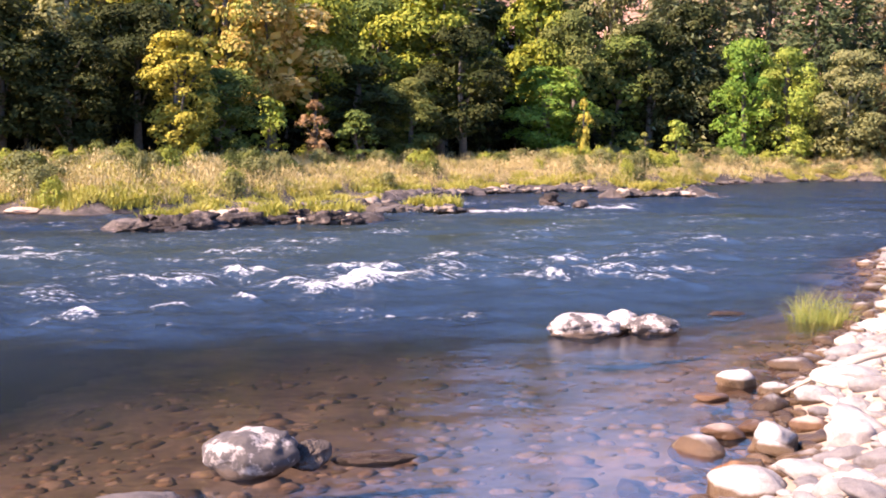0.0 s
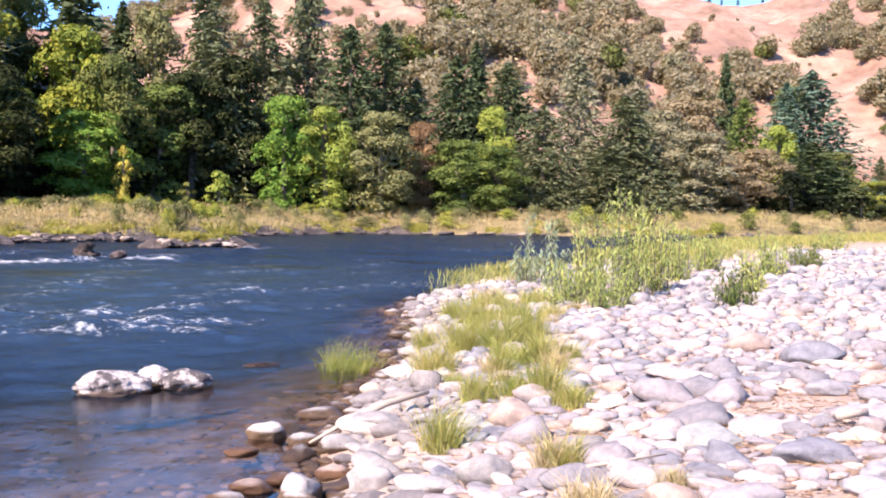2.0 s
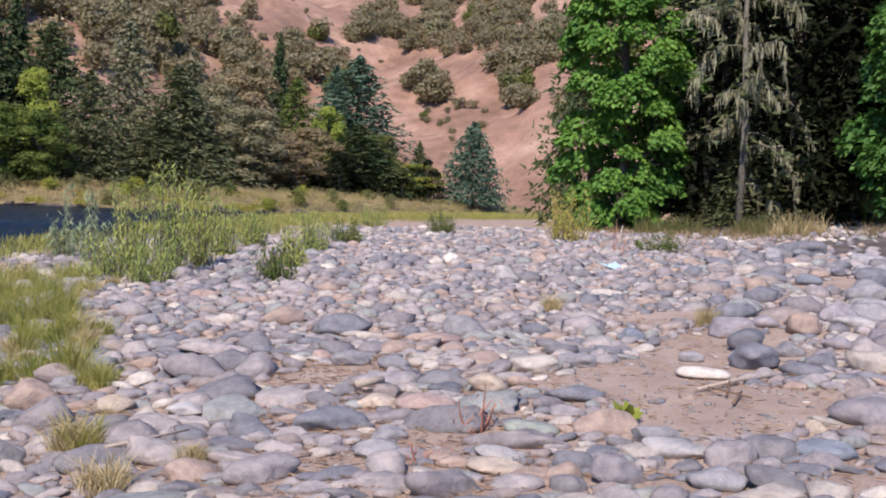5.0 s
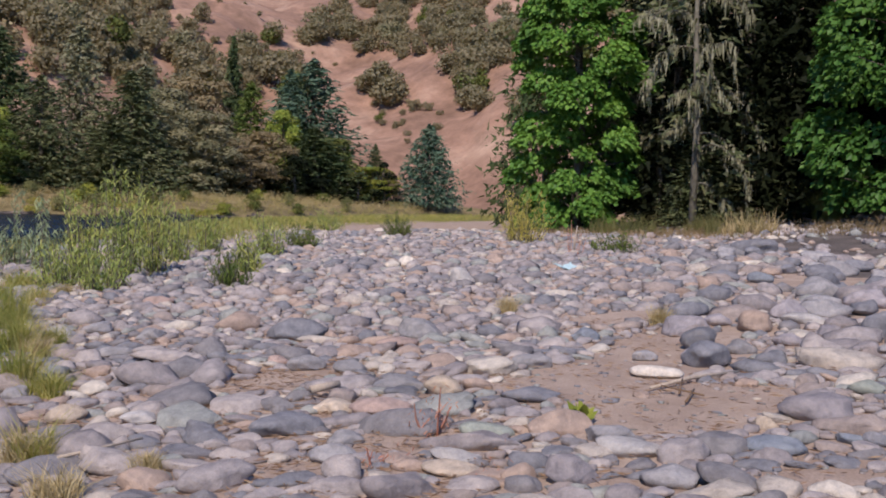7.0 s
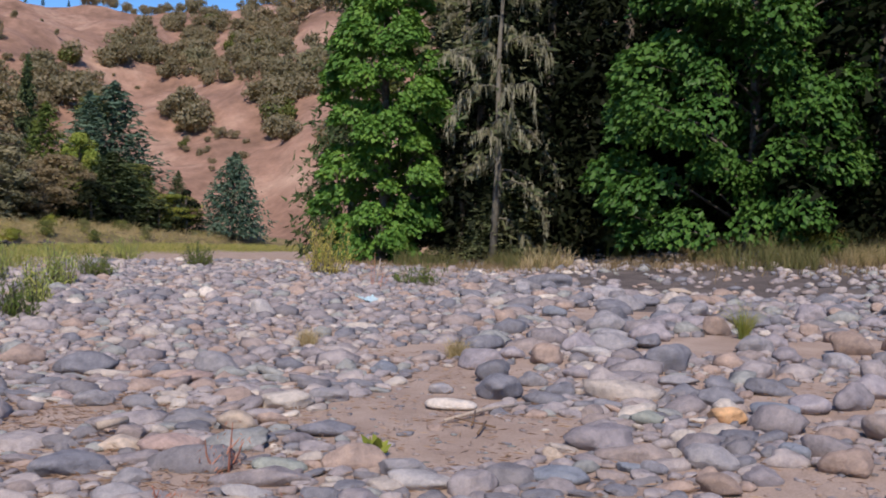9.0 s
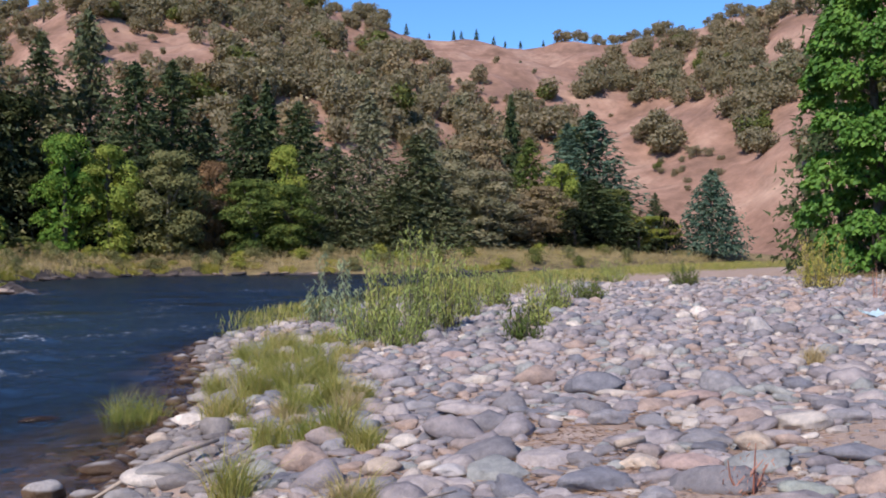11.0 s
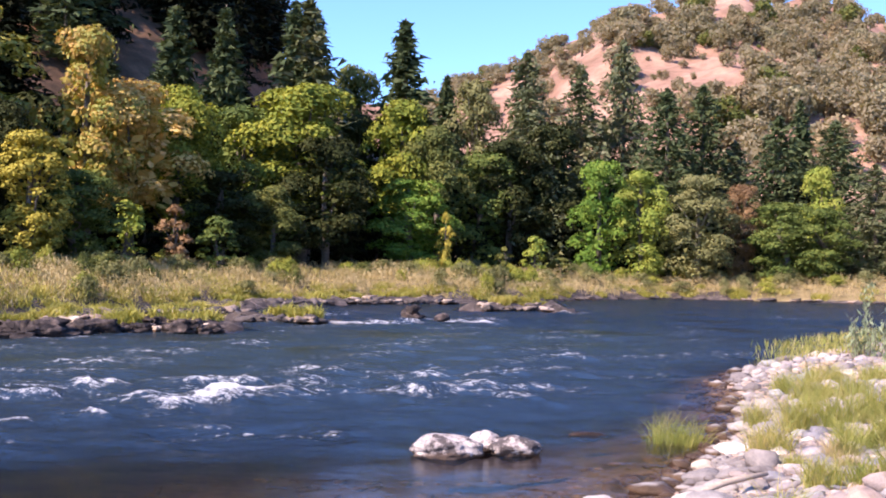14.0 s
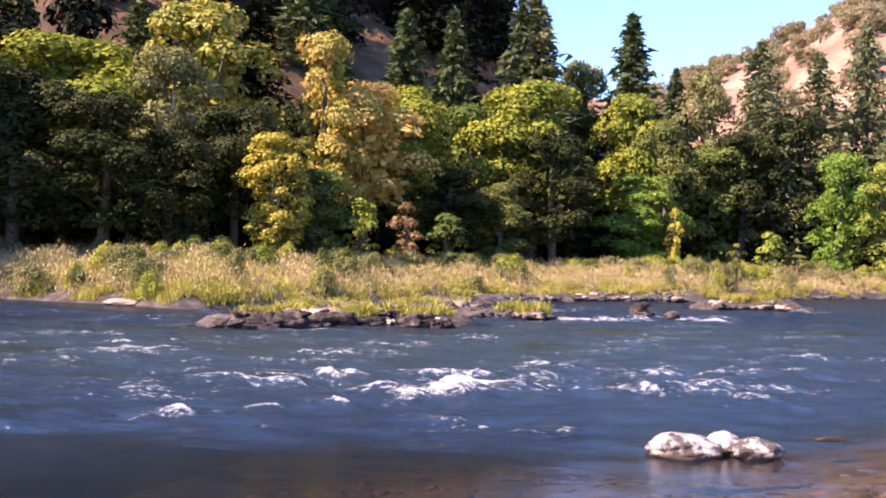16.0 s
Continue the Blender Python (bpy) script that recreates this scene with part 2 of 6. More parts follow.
LEAF = {
    "green": leafy("green_leaves", [(0.1, (0.028, 0.045, 0.014)), (0.45, (0.055, 0.082, 0.022)), (0.8, (0.105, 0.125, 0.03))]),
    # leaves darkened in colour for trees that stand in shade
    "deep": leafy("shade_darkened_leaves", [(0.1, (0.009, 0.013, 0.005)), (0.45, (0.017, 0.023, 0.008)), (0.8, (0.038, 0.041, 0.014))], 0.1, 0.35, 1.7),
    "maple": leafy("maple_leaves", [(0.1, (0.040, 0.085, 0.016)), (0.45, (0.070, 0.135, 0.024)), (0.85, (0.15, 0.20, 0.035)), (0.98, (0.36, 0.28, 0.05))]),
    "lime": leafy("lime_leaves", [(0.1, (0.075, 0.115, 0.022)), (0.45, (0.125, 0.165, 0.032)), (0.85, (0.22, 0.225, 0.05))]),
    "limeolive": leafy("pale_green_leaves", [(0.1, (0.08, 0.10, 0.02)), (0.5, (0.14, 0.16, 0.03)), (0.85, (0.24, 0.22, 0.05))]),
    "yellowgreen": leafy("yellow_green_leaves", [(0.1, (0.05, 0.075, 0.016)), (0.45, (0.10, 0.125, 0.022)), (0.85, (0.20, 0.19, 0.03))], 0.22, 0.35, 1.8),
    "olive": leafy("olive_leaves", [(0.1, (0.035, 0.048, 0.016)), (0.45, (0.065, 0.08, 0.024)), (0.85, (0.12, 0.12, 0.035))]),
    "khaki": leafy("khaki_leaves", [(0.1, (0.052, 0.060, 0.026)), (0.45, (0.094, 0.100, 0.042)), (0.85, (0.16, 0.152, 0.065))]),
    "gold": leafy("gold_green_leaves", [(0.1, (0.06, 0.075, 0.016)), (0.45, (0.115, 0.118, 0.022)), (0.85, (0.21, 0.165, 0.032))], 0.22, 0.35, 2.15),
    "yellow": leafy("yellow_leaves", [(0.1, (0.13, 0.125, 0.022)), (0.5, (0.21, 0.185, 0.036)), (0.85, (0.30, 0.25, 0.05))]),
    "orange": leafy("orange_leaves", [(0.1, (0.20, 0.155, 0.035)), (0.4, (0.31, 0.20, 0.055)), (0.7, (0.37, 0.20, 0.075)), (0.95, (0.36, 0.26, 0.07))], 0.22, 0.35, 2.15),
    "amber": leafy("amber_green_leaves", [(0.1, (0.06, 0.085, 0.018)), (0.45, (0.13, 0.125, 0.025)), (0.8, (0.23, 0.135, 0.04))], 0.22, 0.35, 2.15),
    "rust": leafy("rust_leaves", [(0.1, (0.085, 0.055, 0.03)), (0.5, (0.145, 0.09, 0.048)), (0.85, (0.20, 0.135, 0.07))]),
    "brown": leafy("brown_green_leaves", [(0.1, (0.06, 0.05, 0.028)), (0.45, (0.105, 0.083, 0.046)), (0.85, (0.16, 0.125, 0.07))], 0.2, 0.35, 2.2),
    "grey": leafy("grey_green_leaves", [(0.1, (0.052, 0.054, 0.029)), (0.45, (0.092, 0.088, 0.050)), (0.85, (0.16, 0.142, 0.085))], 0.2, 0.35, 2.2),
    "fir": leafy("fir_needles", [(0.1, (0.018, 0.030, 0.014)), (0.5, (0.036, 0.052, 0.024)), (0.85, (0.07, 0.085, 0.038))], 0.15, 0.35, 1.75),
    "mossfir": leafy("mossy_fir_needles", [(0.1, (0.022, 0.032, 0.014)), (0.5, (0.046, 0.056, 0.025)), (0.85, (0.095, 0.092, 0.048))], 0.15, 0.35, 2.1),
    "moss": leafy("pale_moss_and_needles", [(0.1, (0.036, 0.042, 0.022)), (0.5, (0.075, 0.077, 0.044)), (0.85, (0.145, 0.135, 0.086))], 0.15, 0.35, 2.2),
    "blue": leafy("blue_green_needles", [(0.1, (0.020, 0.042, 0.030)), (0.5, (0.045, 0.075, 0.052)), (0.85, (0.085, 0.12, 0.08))], 0.1, 0.35, 1.7),
    # near-black foliage: the shade within the woods put into the colour
    "shade": leafy("shade_black_needles", [(0.1, (0.005, 0.008, 0.004)), (0.5, (0.009, 0.013, 0.006)), (0.85, (0.018, 0.022, 0.010))], 0.02, 0.35, 1.0),
    # darker copy of the broad maple leaves, with shade in the colour
    "shademaple": leafy("shaded_maple_leaves", [(0.1, (0.010, 0.030, 0.006)), (0.5, (0.020, 0.052, 0.009)), (0.9, (0.042, 0.082, 0.015))], 0.2, 0.5, 2.6),
    "bigmaple": leafy("broad_maple_leaves", [(0.1, (0.020, 0.050, 0.010)), (0.45, (0.038, 0.088, 0.015)), (0.85, (0.075, 0.135, 0.024)), (0.99, (0.22, 0.18, 0.03))], 0.25, 0.5, 2.4),
    # oak leaves lightened in colour to stand for haze over the hills
    "oak": leafy("hill_oak_leaves", [(0.1, (0.070, 0.065, 0.040)), (0.5, (0.087, 0.077, 0.049)), (0.85, (0.108, 0.090, 0.060))], 0.4, 0.03, 3.0),
}
TAN_GRASS = leafy("tan_grass", [(0.1, (0.125, 0.110, 0.045)), (0.45, (0.235, 0.190, 0.105)), (0.85, (0.37, 0.285, 0.175))], 0.2, 0.22, 1.75)
DRYEDGE = leafy("dry_edge_grass", [(0.1, (0.07, 0.055, 0.03)), (0.45, (0.13, 0.098, 0.058)), (0.85, (0.20, 0.15, 0.09))], 0.15, 0.4, 1.6)
YELLOWGRASS = leafy("yellow_green_grass", [(0.1, (0.09, 0.098, 0.018)), (0.5, (0.16, 0.155, 0.032)), (0.85, (0.24, 0.205, 0.07))], 0.25, 0.3, 2.0)
SEEDHEAD = leafy("grass_heads", [(0.1, (0.10, 0.092, 0.034)), (0.4, (0.195, 0.162, 0.076)), (0.85, (0.28, 0.22, 0.125))], 0.2, 0.35, 1.9)
GREEN_GRASS = leafy("green_grass", [(0.1, (0.070, 0.100, 0.022)), (0.5, (0.150, 0.155, 0.042)), (0.85, (0.29, 0.235, 0.11))], 0.35, 1.3, 2.0)
WILLOW = leafy("willow_leaves", [(0.1, (0.07, 0.10, 0.028)), (0.5, (0.15, 0.185, 0.055)), (0.85, (0.27, 0.265, 0.08))], 0.3, 0.8, 2.0)
BLUEWILLOW = leafy("grey_willow_leaves", [(0.1, (0.06, 0.085, 0.055)), (0.5, (0.11, 0.14, 0.085)), (0.85, (0.17, 0.20, 0.11))], 0.25, 0.8, 2.0)
YELLOWWILLOW = leafy("yellow_willow_leaves", [(0.1, (0.13, 0.13, 0.03)), (0.5, (0.22, 0.20, 0.05)), (0.85, (0.32, 0.25, 0.07))], 0.25, 0.8, 2.0)
LITTERMAT = leafy("dry_litter", [(0.1, (0.06, 0.036, 0.022)), (0.5, (0.115, 0.072, 0.046)), (0.85, (0.21, 0.15, 0.10))], 0.1, 2.0, 2.0)
BARK = bark("grey_bark", (0.06, 0.05, 0.04), (0.16, 0.14, 0.115))
MOSSBARK = bark("pale_lichen_bark", (0.15, 0.14, 0.10), (0.34, 0.32, 0.25))
PALEBARK = bark("grey_lichen_bark", (0.07, 0.065, 0.05), (0.20, 0.185, 0.145))
LICHENHAIR = leafy("hanging_lichen", [(0.1, (0.075, 0.078, 0.05)), (0.5, (0.14, 0.14, 0.095)), (0.85, (0.25, 0.24, 0.175))], 0.15, 0.6, 1.7)
BROOM = leafy("olive_broom", [(0.1, (0.035, 0.042, 0.018)), (0.5, (0.075, 0.078, 0.032)), (0.85, (0.15, 0.125, 0.06))], 0.2, 0.5, 1.8)
DRIFT = plain("bleached_wood", (0.36, 0.295, 0.24), 0.85, 0.25, 30)
SCRAP = plain("pale_blue_plastic", (0.42, 0.56, 0.60), 0.35, 0.12, 6)
TWIG = plain("brown_twig", (0.16, 0.10, 0.06), 0.9)
REDSTEM = leafy("red_plant", [(0.2, (0.22, 0.09, 0.07)), (0.8, (0.34, 0.18, 0.13))])


def water_material():
    m, n, l, p = nodes_of("river_water")
    n.remove(p)
    g = n.new("ShaderNodeNewGeometry")
    mp = n.new("ShaderNodeMapping")
    mp.inputs["Rotation"].default_value = (0, 0, radians(-25))
    mp.inputs["Scale"].default_value = (0.7, 1.2, 1)
    l.new(g.outputs["Position"], mp.inputs[0])

    def wave(scale, detail):
        t = n.new("ShaderNodeTexNoise")
        t.inputs["Scale"].default_value, t.inputs["Detail"].default_value, t.inputs["Roughness"].default_value = scale, detail, 0.62
        l.new(mp.outputs[0], t.inputs["Vector"])
        return t
    swell, ripple = wave(1.3, 5), wave(5.0, 6)
    rough = n.new("ShaderNodeAttribute")
    rough.attribute_name = "turbulence"
    h = maths(n, l, "ADD", maths(n, l, "MULTIPLY", swell.outputs[0], 0.7), maths(n, l, "MULTIPLY", ripple.outputs[0], 0.3))
    b = n.new("ShaderNodeBump")
    b.inputs["Distance"].default_value = 0.5
    l.new(maths(n, l, "ADD", 0.05, maths(n, l, "MULTIPLY", rough.outputs["Fac"], 0.70)), b.inputs["Strength"])
    l.new(h, b.inputs["Height"])
    gl = n.new("ShaderNodeBsdfGlossy")
    gl.inputs["Roughness"].default_value = 0.10
    l.new(b.outputs[0], gl.inputs["Normal"])
    clear, body = n.new("ShaderNodeBsdfTransparent"), n.new("ShaderNodeBsdfDiffuse")
    clear.inputs[0].default_value = (0.73, 0.655, 0.62, 1)
    pale_share = n.new("ShaderNodeAttribute")
    pale_share.attribute_name = "pale_share"
    l.new(mix(n, l, "MIX", pale_share.outputs["Fac"], (0.0100, 0.0192, 0.0345), (0.0215, 0.0345, 0.0380)), body.inputs[0])
    deep = n.new("ShaderNodeAttribute")
    deep.attribute_name = "depth"
    m0 = n.new("ShaderNodeMixShader")
    l.new(deep.outputs["Fac"], m0.inputs[0])
    l.new(clear.outputs[0], m0.inputs[1])
    l.new(body.outputs[0], m0.inputs[2])
    fr = n.new("ShaderNodeFresnel")
    fr.inputs[0].default_value = 1.33
    l.new(b.outputs[0], fr.inputs[1])
    m1 = n.new("ShaderNodeMixShader")
    l.new(maths(n, l, "MULTIPLY", fr.outputs[0], 0.25), m1.inputs[0])
    l.new(m0.outputs[0], m1.inputs[1])
    l.new(gl.outputs[0], m1.inputs[2])
    # white water
    foam = n.new("ShaderNodeBsdfDiffuse")
    foam.inputs[0].default_value = (0.66, 0.69, 0.72, 1)
    fa = n.new("ShaderNodeAttribute")
    fa.attribute_name = "foam"
    mp2 = n.new("ShaderNodeMapping")
    mp2.inputs["Rotation"].default_value = (0, 0, radians(-30))
    mp2.inputs["Scale"].default_value = (1.0, 1.3, 1)
    l.new(g.outputs["Position"], mp2.inputs[0])
    ft = n.new("ShaderNodeTexNoise")
    ft.inputs["Scale"].default_value, ft.inputs["Detail"].default_value, ft.inputs["Roughness"].default_value = 4.6, 9, 0.82
    l.new(mp2.outputs[0], ft.inputs["Vector"])
    fm = ramp(n, [(0.33, (0, 0, 0)), (0.74, (1, 1, 1))])
    l.new(maths(n, l, "ADD", maths(n, l, "MULTIPLY", fa.outputs["Fac"], 0.36), maths(n, l, "MULTIPLY", maths(n, l, "SUBTRACT", ft.outputs[0], 0.5), 2.1)), fm.inputs[0])
    m2 = n.new("ShaderNodeMixShader")
    l.new(fm.outputs[0], m2.inputs[0])
    l.new(m1.outputs[0], m2.inputs[1])
    l.new(foam.outputs[0], m2.inputs[2])
    l.new(m2.outputs[0], n["Material Output"].inputs[0])
    return m


WATER = water_material()


# ---------------------------------------------------------------- mesh helpers
def mesh_object(name, verts, faces, material, parent=None, label="", smooth=False):
    me = bpy.data.meshes.new(name)
    me.from_pydata(np.asarray(verts, dtype=float).reshape(-1, 3).tolist(), [], faces if isinstance(faces, list) else faces.tolist())
    for mm in (material if isinstance(material, (list, tuple)) else [material]):
        me.materials.append(mm)
    if smooth:
        me.polygons.foreach_set("use_smooth", np.ones(len(me.polygons), dtype=bool))
    ob = new(name, me)
    ob.parent = parent
    if label:
        ob["label"] = label
    return ob


def thing(name, place=(0, 0, 0)):
    ob = new(name)
    ob.location = place
    ob.empty_display_size = 0.2
    return ob


def tube(points, radii, sides=6):
    """Verts and faces of a tapering tube along points."""
    pts = [Vector(p) for p in points]
    verts, faces = [], []
    for i, p in enumerate(pts):
        d = (pts[min(i + 1, len(pts) - 1)] - pts[max(i - 1, 0)]).normalized()
        a = d.cross(Vector((0.31, 0.95, 0.1))).normalized()
        b = d.cross(a)
        for k in range(sides):
            an = 2 * math.pi * k / sides
            verts.append(p + (a * math.cos(an) + b * math.sin(an)) * radii[i])
    for i in range(len(pts) - 1):
        for k in range(sides):
            k2 = (k + 1) % sides
            faces.append((i * sides + k, i * sides + k2, (i + 1) * sides + k2, (i + 1) * sides + k))
    faces.append(tuple(reversed(range(sides))))
    faces.append(tuple(range((len(pts) - 1) * sides, len(pts) * sides)))
    return verts, faces


def join(pieces):
    verts, faces = [], []
    for v, f in pieces:
        o = len(verts)
        verts.extend(v)
        faces.extend(tuple(i + o for i in q) for q in f)
    return verts, faces


def cards(centres, axes, length, width, rng, fold=0.25, spray=False, facing=None):
    """One small folded leaf at each centre, its long axis along axes, its face towards facing where that is given."""
    n = len(centres)
    axes = axes / np.maximum(np.linalg.norm(axes, axis=1, keepdims=True), 1e-6)
    side = np.cross(axes, rng.normal(size=(n, 3)) if facing is None else facing + rng.normal(0, 0.35, (n, 3)))
    side /= np.maximum(np.linalg.norm(side, axis=1, keepdims=True), 1e-6)
    up = np.cross(side, axes)
    s = rng.uniform(0.65, 1.35, (n, 1))
    a, b = axes * length * s, side * width * s
    if spray:
        v = np.stack([centres - a * 0.8 - b, centres - a * 0.8 + b, centres + a], 1)
        return v.reshape(-1, 3), np.arange(3 * n).reshape(n, 3)
    v = np.stack([centres - a, centres + b + up * width * s * fold, centres + a, centres - b + up * width * s * fold], 1)
    return v.reshape(-1, 3), np.arange(4 * n).reshape(n, 4)


# ---------------------------------------------------------------- lie of the land (water level is z = 0)
NEAR_SHORE = [(-40, -90), (-16, -30), (-7, -9), (-3.2, -1), (-1.4, 4), (-0.3, 8.3), (-0.5, 10), (-0.2, 12.8), (0.2, 14.8), (0.6, 18.9), (0.5, 23), (0.9, 26.5), (3.7, 33.6), (6.5, 40), (12, 52), (22, 66), (38, 80), (62, 92), (120, 100), (300, 90), (900, 40)]
FAR_SHORE = [(-300, -160), (-110, -20), (-62, 24), (-43, 40.5), (-36, 40), (-31, 38.5), (-29.5, 44), (-28.5, 54), (-27.8, 62), (-27, 71), (-23.6, 78), (-16, 80), (-11, 90), (-8.7, 97), (-2, 106.5), (6, 105.5), (14, 104), (24, 104), (40, 108), (60, 122), (85, 134), (140, 145), (320, 140), (900, 120)]


# low rock islands off the far bank: course, half width, height
ISLANDS = [([(-22.4, 31.2), (-21.6, 32.6), (-20.8, 33.9), (-19.4, 35.7), (-17.4, 36.5)], 1.7, 0.42), ([(-18.8, 42.9), (-15.6, 43.7)], 1.1, 0.36), ([(-12.3, 63.4), (-8.6, 65.6)], 1.9, 0.5), ([(-26, 57), (-23.5, 70), (-17, 77)], 2.4, 0.42), ([(-26, 40.5), (-24, 44.5), (-21.5, 49)], 1.0, 0.30)]


def line_distance(x, y, line):
    best = np.full(x.shape, 1e9)
    for (x0, y0), (x1, y1) in zip(line, line[1:]):
        dx, dy = x1 - x0, y1 - y0
        t = np.clip(((x - x0) * dx + (y - y0) * dy) / (dx * dx + dy * dy), 0, 1)
        best = np.minimum(best, np.hypot(x - x0 - t * dx, y - y0 - t * dy))
    return best


def land_distance(x, y, shore, closing):
    """Distance from the shore line, positive on the land that the closing points go round."""
    odd = np.zeros(x.shape, bool)
    ring = shore + closing
    for (x0, y0), (x1, y1) in zip(ring, ring[1:] + ring[:1]):
        if y0 != y1:
            odd ^= ((y0 > y) != (y1 > y)) & (x < (x1 - x0) * (y - y0) / (y1 - y0) + x0)
    return line_distance(x, y, shore) * np.where(odd, 1.0, -1.0)


def near_land(x, y):
    return land_distance(x, y, NEAR_SHORE, [(6000, 40), (6000, -6000), (-40, -6000)])


def far_land(x, y):
    return land_distance(x, y, FAR_SHORE, [(6000, 120), (6000, 6000), (-6000, 6000), (-6000, -160)])


def waves_of(x, y, seed, size, octaves=4):
    """Smooth wandering heights between about -1 and 1."""
    r = np.random.RandomState(seed)
    z, amp, tot = np.zeros(np.shape(x)), 1.0, 0.0
    for _ in range(octaves):
        for _ in range(3):
            a = r.uniform(0, 2 * math.pi)
            z = z + amp * np.sin((x * math.cos(a) + y * math.sin(a)) * 2 * math.pi / size + r.uniform(0, 7))
        tot += amp * 1.8
        amp *= 0.55
        size *= 0.47
    return z / tot


# skyline of the hills: heading, height angle, distance of the crest, distance of the foot
HEADINGS = [-180, -90, -60, -30, -14, -9.8, -7.5, -5.5, -3.4, 2.1, 3.6, 8, 11, 14, 19.6, 24, 27, 30, 34, 45, 70, 120, 180]
CREST = [4, 6, 8, 8, 8.3, 9.4, 10.4, 11.3, 12.7, 13.1, 12.5, 11.7, 10.7, 10.1, 9.7, 9.7, 10.3, 11.0, 12.0, 13, 10, 6, 4]
CREST_R = [500, 500, 500, 420, 400, 420, 430, 440, 450, 480, 490, 520, 560, 640, 720, 700, 640, 600, 560, 520, 500, 500, 500]
FOOT_R = [200, 200, 180, 165, 155, 150, 148, 146, 144, 142, 142, 144, 148, 155, 168, 172, 172, 170, 150, 130, 130, 180, 200]
LEFT_H = [-180, -120, -75, -60, -45, -35, -28, -25, -23, -21.5, -20, -17, 180]
LEFT_E = [0, 6, 15, 18, 18.5, 18, 16.5, 15.2, 13.4, 11, 7, 0, 0]
LEFT_F = [150, 110, 85, 80, 80, 88, 100, 110, 116, 122, 126, 130, 150]


def rise(r, foot, crest_r, top, bend=1.5):
    s = np.clip((r - foot) / (crest_r - foot), 0, 1)
    up = top * (bend * s - (bend - 1) * s * s)
    past = np.clip((r - crest_r) / crest_r, 0, 3)
    return up * (1 - 0.12 * np.minimum(past, 1.5))


def ground_z(x, y):
    x, y = np.asarray(x, float), np.asarray(y, float)
    dn, df = near_land(x, y), far_land(x, y)
    r, head = np.hypot(x, y), np.degrees(np.arctan2(x, y))
    bed = -np.minimum(0.05 + 0.17 * np.clip((r - 3.5) / 9, 0.22, 1) * np.minimum(-dn, 2.5) + 0.04 * np.clip(-dn - 2.5, 0, 4.5) + 0.09 * np.clip(-dn - 7, 0, 9), 0.3 + 0.12 * np.maximum(-df, 0)) * np.clip(np.minimum(-dn, -df), 0, 0.6) / 0.6
    bed = bed + 0.07 * waves_of(x, y, 5, 3.6) * np.clip(np.minimum(-dn, -df), 0, 1)
    bar = 0.60 * (1 - np.exp(-np.maximum(dn, 0) / 1.7)) + 0.030 * np.clip(dn - 3, 0, 32) + 0.05 * waves_of(x, y, 3, 9.0) * np.clip(dn / 3, 0, 1)
    bank = 1.65 * (1 - np.exp(-np.maximum(df, 0) / 3.0)) + 0.02 * np.clip(df, 0, 60) + 0.18 * waves_of(x, y, 9, 14.0) * np.clip(df / 4, 0, 1)
    bar = bar + 0.085 * np.clip(dn - 22, 0, 16)
    z = np.where(dn > 0, bar, np.where(df > 0, bank, bed))
    for course, half, high in ISLANDS:
        d = line_distance(x, y, course) / half * (1 + 0.25 * waves_of(x, y, 13, 4.0, 3))
        z = np.where(d < 1, np.maximum(z, high * (1 - d ** 3) * (1 + 0.7 * waves_of(x, y, 15, 1.3, 3)) - 0.10), z)
    relief = 1 + 0.05 * waves_of(x, y, 21, 170.0, 3)
    main = rise(r, np.interp(head, HEADINGS, FOOT_R), np.interp(head, HEADINGS, CREST_R), np.tan(np.radians(np.interp(head, HEADINGS, CREST))) * np.interp(head, HEADINGS, CREST_R))
    left = rise(r, np.interp(head, LEFT_H, LEFT_F), 210.0, np.tan(np.radians(np.interp(head, LEFT_H, LEFT_E))) * 210.0, 1.3)
    s = np.clip((r - 140) / 60, 0, 1)
    gully = 6.0 * waves_of(x, y, 33, 80.0, 4) * s * np.clip((900 - r) / 500, 0, 1)
    return z + np.maximum(main * (1 + (relief - 1) * s) + gully * np.clip(main / 20, 0, 1), left)


def zat(x, y):
    return float(ground_z(np.array([x]), np.array([y]))[0])


HEAD_STEPS = np.radians(np.concatenate([np.arange(-180, -62, 4.0), np.arange(-62, 76, 0.6), np.arange(76, 180, 4.0)]))


def polar_grid(radii):
    rr, hh = np.meshgrid(radii, HEAD_STEPS, indexing="ij")
    x, y = rr * np.sin(hh), rr * np.cos(hh)
    m, k = x.shape
    i, j = np.meshgrid(np.arange(m - 1), np.arange(k), indexing="ij")
    j2 = (j + 1) % k
    quads = np.stack([i * k + j, i * k + j2, (i + 1) * k + j2, (i + 1) * k + j], -1).reshape(-1, 4)
    return x.ravel(), y.ravel(), quads[:, ::-1]


